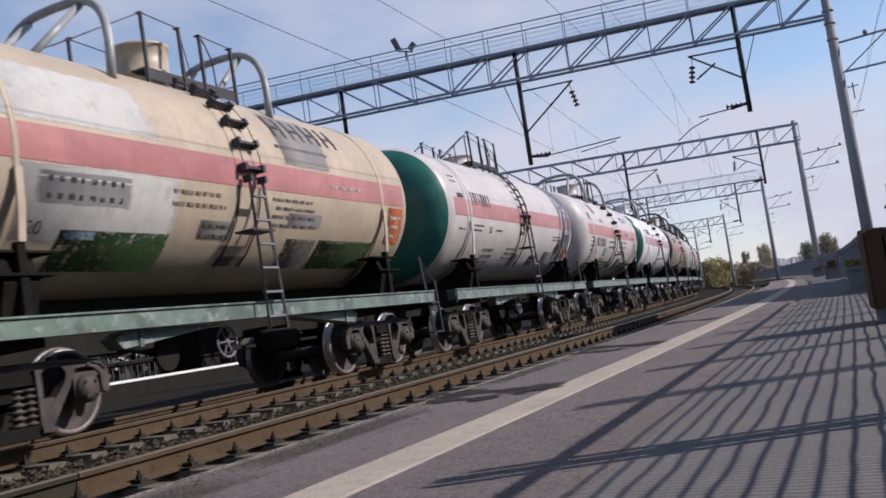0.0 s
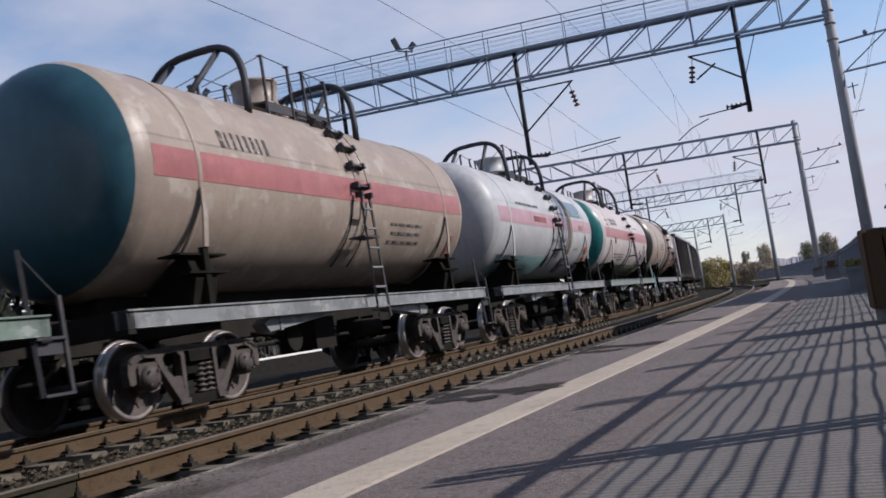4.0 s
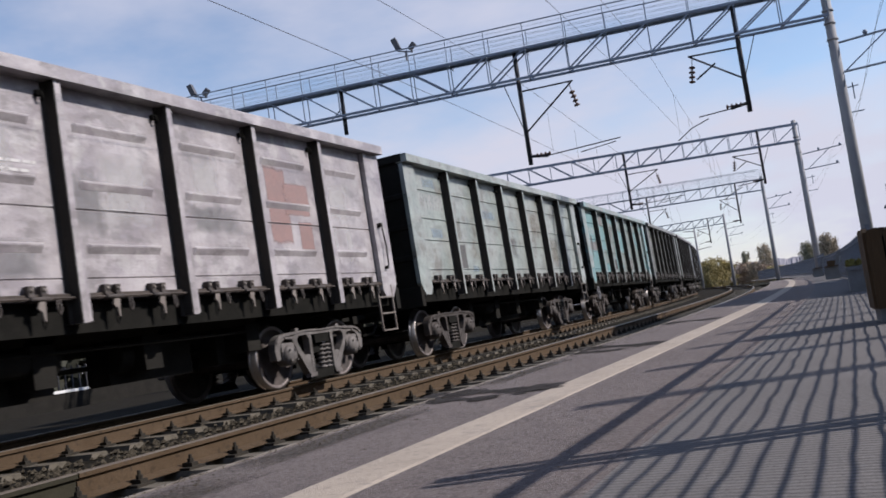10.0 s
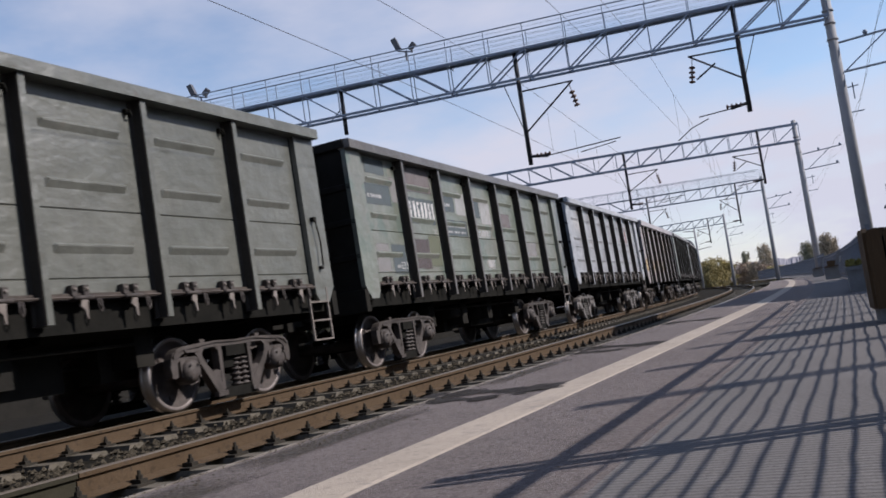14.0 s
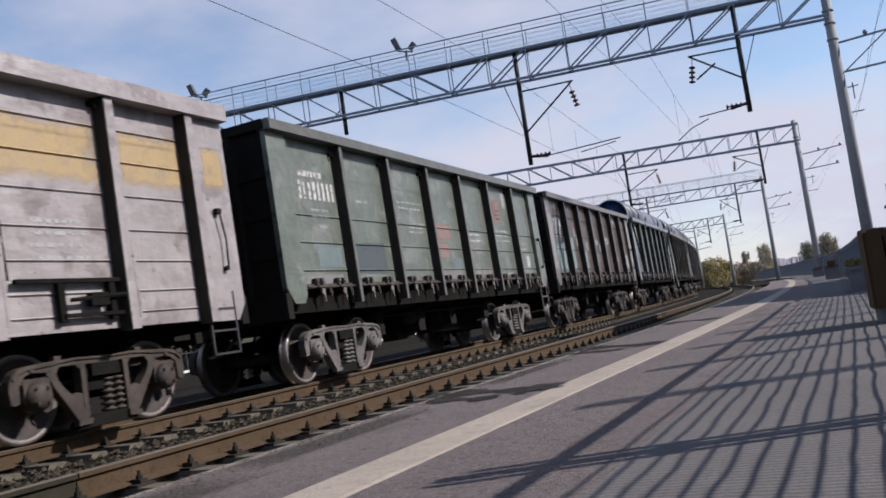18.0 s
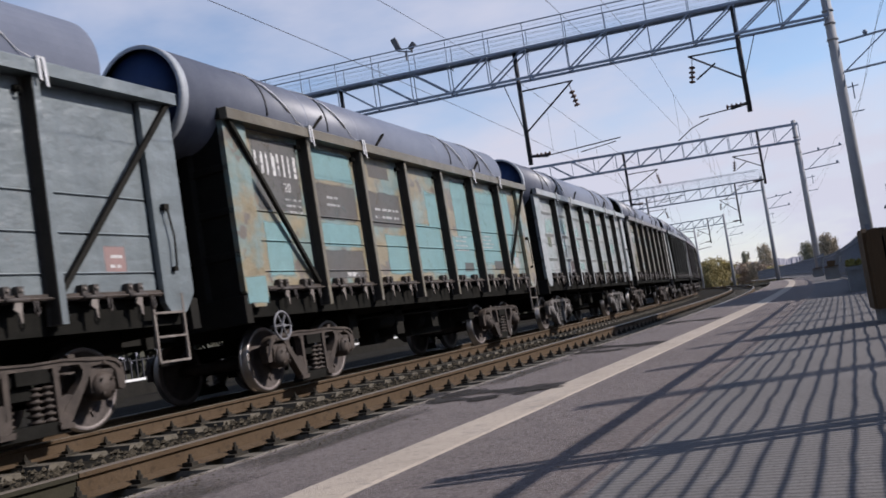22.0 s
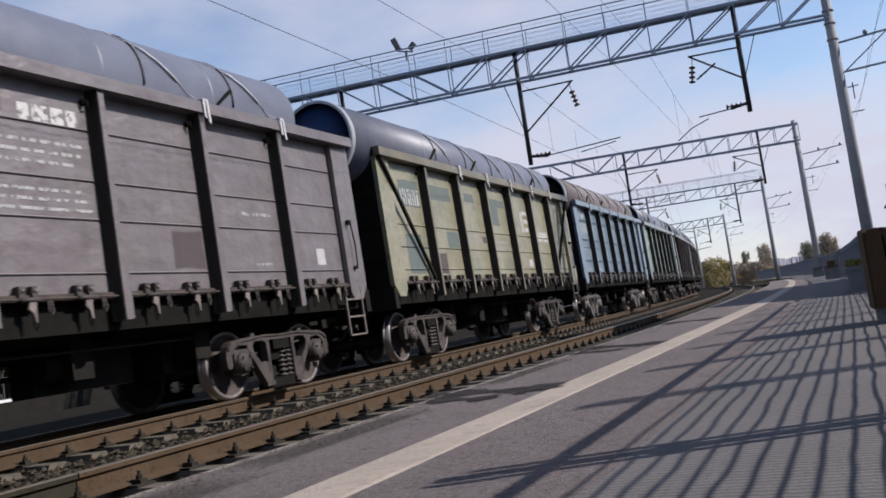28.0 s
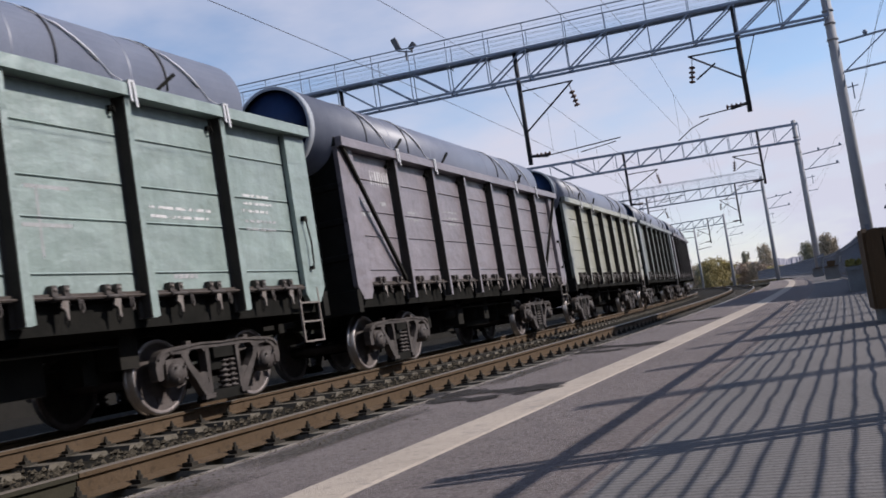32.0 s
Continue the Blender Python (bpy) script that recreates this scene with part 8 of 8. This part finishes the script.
         ('P', 4, 0.6, 0.68, 0.5, 0.78, 'W'), ('P', 4, 0.70, 0.98, 0.72, 0.77, 'W'), ('P', 4, 0.70, 0.98, 0.62, 0.67, 'W'), ('P', 4, 0.72, 0.96, 0.52, 0.57, 'W'), ('T1', 5, 0.05, 0.98, 0.42, 0.66, 'W'), ('T2', 2, 0.2, 0.8, 0.34, 0.44, 'w'), ('T2', 3, 0.2, 0.8, 0.3, 0.4, 'w'), ('P', 4, 0.7, 0.9, 0.1, 0.2, 'W'), ('T3', 6, 0.2, 0.6, 0.4, 0.55, 'w'), ('P', 2, 0.8, 0.98, 0.35, 0.42, 'g')],
    16: [('T1', 0, 0.45, 0.8, 0.85, 0.93, 'W'), ('N', 0, 0.3, 0.95, 0.62, 0.76, 'W'), ('T1', 0, 0.4, 0.75, 0.06, 0.1, 'W'), ('T2', 1, 0.4, 0.8, 0.7, 0.76, 'w'), ('T2', 2, 0.2, 0.8, 0.6, 0.72, 'w'), ('T4', 3, 0.3, 0.85, 0.58, 0.78, 'w'), ('T3', 4, 0.3, 0.8, 0.58, 0.72, 'w'), ('T1', 1, 0.3, 0.7, 0.06, 0.12, 'W'), ('P', 2, 0.2, 0.35, 0.03, 0.14, 'p')],
    17: [('T1', 0, 0.35, 0.85, 0.78, 0.88, 'W'), ('N', 0, 0.28, 0.98, 0.6, 0.74, 'W'), ('T3', 0, 0.4, 0.65, 0.42, 0.56, 'w'), ('T1', 1, 0.25, 0.8, 0.58, 0.63, 'w'), ('T1', 1, 0.45, 0.75, 0.38, 0.42, 'w'), ('P', 1, 0.6, 0.95, 0.04, 0.22, 'm'), ('T2', 2, 0.15, 0.6, 0.56, 0.66, 'w'), ('T2', 2, 0.2, 0.6, 0.4, 0.48, 'W'), ('P', 4, 0.2, 0.22, 0.15, 0.5, 'w'), ('P', 4, 0.05, 0.5, 0.3, 0.32, 'w'), ('P', 4, 0.1, 0.5, 0.48, 0.5, 'w'),
         ('T2', 5, 0.1, 0.9, 0.38, 0.46, 'W'), ('T3', 6, 0.2, 0.75, 0.45, 0.58, 'W'), ('T2', 6, 0.2, 0.8, 0.34, 0.42, 'w'), ('T1', 5, 0.3, 0.6, 0.05, 0.1, 'w')],
    18: [('N', 0, 0.4, 0.95, 0.76, 0.88, 'W'), ('T2', 0, 0.05, 0.35, 0.5, 0.66, 'w'), ('T1', 0, 0.6, 0.8, 0.6, 0.66, 'w'), ('T2', 1, 0.2, 0.6, 0.5, 0.6, 'w'), ('T3', 2, 0.3, 0.8, 0.5, 0.65, 'w')],
    19: [('N', 0, 0.35, 0.9, 0.7, 0.8, 'W'), ('T2', 2, 0.3, 0.8, 0.4, 0.5, 'w')],
    20: [('N', 0, 0.35, 0.9, 0.7, 0.8, 'w')],
}
for k, rows in ON_WAGON.items():
    for n, row in enumerate(rows):
        on_panel(WAGON[k], *row, seed=n)
bm = bmesh.new()      # the yellow band climbs across one panel
rows = []
for u, v0, v1 in ((0.0, 0.03, 0.27), (0.2, 0.04, 0.31), (0.4, 0.10, 0.42), (0.6, 0.23, 0.58), (0.8, 0.38, 0.72), (1.0, 0.50, 0.81)):
    y = EDGES[4] + 0.09 + (EDGES[5] - EDGES[4] - 0.18) * u
    rows.append([bm.verts.new((1.3375, y, 1.5 + 2.28 * v)) for v in (v0, v1)])
for p, q in zip(rows, rows[1:]):
    bm.faces.new((p[0], q[0], q[1], p[1]))
part("paint_patch", bm, MARKS['y'][0], WAGON[6])
LETTERED = (
    (9, 0, "20", 0.4, 0.52, 0.2), (4, 1, "20", 0.82, 0.40, 0.16), (4, 0, "23.5", 0.78, 0.09, 0.19), (10, 0, "20", 0.6, 0.61, 0.2), (16, 0, "20", 0.85, 0.28, 0.3), (17, 0, "20", 0.9, 0.4, 0.28), (12, 0, "20", 0.5, 0.59, 0.2), (14, 0, "20", 0.72, 0.37, 0.3),
    (9, 1, "\u0422\u0410\u0420\u0410", 0.13, 0.115, 0.11), (9, 1, "23", 0.36, 0.11, 0.19), (12, 1, "\u0422\u0410\u0420\u0410", 0.5, 0.11, 0.12), (12, 1, "23", 0.7, 0.10, 0.19),
    (14, 1, "\u0422\u0410\u0420\u0410", 0.16, 0.365, 0.13), (14, 1, "24", 0.38, 0.355, 0.22), (14, 1, ".50\u0422", 0.55, 0.365, 0.14), (14, 1, "75 \u0422", 0.1, 0.61, 0.15), (11, 2, "2005", 0.15, 0.60, 0.16),
)
for k, i, text, u, v, size in LETTERED:
    a, b = EDGES[i] + 0.09, EDGES[i + 1] - 0.09
    figure(WAGON[k], text, a + (b - a) * u, 1.5 + 2.28 * v, size, 'W')
CRUMBLED = surface("crumbled_asphalt", (0.022, 0.018, 0.017), (0.04, 0.034, 0.031), 8, 80, 0.95, 0, 0.5)


def crumbled(corners, n, seed):
    """A worn hollow: ragged flakes of dark broken asphalt strewn over a slanting strip."""
    rng = random.Random(seed)
    (xa, ya), (xb, yb), w = corners
    bm = bmesh.new()
    for i in range(n):
        u = rng.random()
        c = Vector((xa + (xb - xa) * u, ya + (yb - ya) * u + rng.gauss(0, w * (0.6 + 0.4 * math.sin(9 * u))), PLAT_Z + 0.002 + 0.0001 * (i % 30)))
        r = rng.uniform(0.008, 0.05) * (1.0 if i % 6 else 1.7)
        m = rng.randint(6, 9)
        vs = [bm.verts.new(c + Vector((math.cos(6.283 * k / m) * rng.uniform(0.5, 1.1) * 1.4, math.sin(6.283 * k / m) * rng.uniform(0.5, 1.1), 0)) * r) for k in range(m)]
        bm.faces.new(vs)
    return tagged(part("asphalt_patch", bm, CRUMBLED), "dark crumbled patch in the platform asphalt", "asphalt patch", "worn patches of the platform", "stuff")


crumbled(((-2.55, 5.1), (-1.62, 4.82), 0.10), 420, 1)
crumbled(((-2.35, 4.75), (-1.9, 4.55), 0.06), 110, 2)
crumbled(((-2.55, 8.35), (-1.65, 7.85), 0.13), 420, 3)
crumbled(((-2.45, 7.75), (-1.95, 7.6), 0.06), 120, 4)
crumbled(((-2.5, 12.2), (-1.7, 11.7), 0.15), 200, 5)
WASHED = worn("washed_dirt", (0.055, 0.045, 0.033), (0.08, 0.066, 0.052), True, 38, (0, 1), 0.75, (0.2, 0.95), 2.4)
for x0, x1, y0, y1 in ((-2.33, -1.98, 1.2, 2.7), (-2.35, -2.1, 2.72, 4.3), (-2.38, -2.2, 5.4, 7.1)):
    patch([(x0, y0), (x1, y0), (x1, y1), (x0, y1)], "dirt_strip", "brown dirt washed along the platform edge", WASHED)


# ---------------- what moves ----------------
def wagon_pose(centre, half):
    a, b = on_path(centre - half), on_path(centre + half)
    turn = math.atan2(-(b.x - a.x), b.y - a.y)
    return Matrix.Translation((a + b) / 2 + Vector((0, 0, -0.012))) @ Matrix.Rotation(turn, 4, 'Z') @ Matrix.Rotation(radians(CANT), 4, 'Y')


def motions():
    for wg, c, half in CONVOY:
        walk(wg, [(t, wagon_pose(BASE + c - g, half)) for t, g in GONE])
    for rows, c in ROLLING:
        for ws, a, y in rows:
            keys = []
            for f in range(0, 961):
                t = f / 30
                if -4 < BASE + c + y - gone(t) < 32:
                    keys.append((t, pose(0, a, 0.475) @ Matrix.Rotation(gone(t) / 0.475, 4, 'X')))
            if keys:
                walk(ws, keys)


motions()
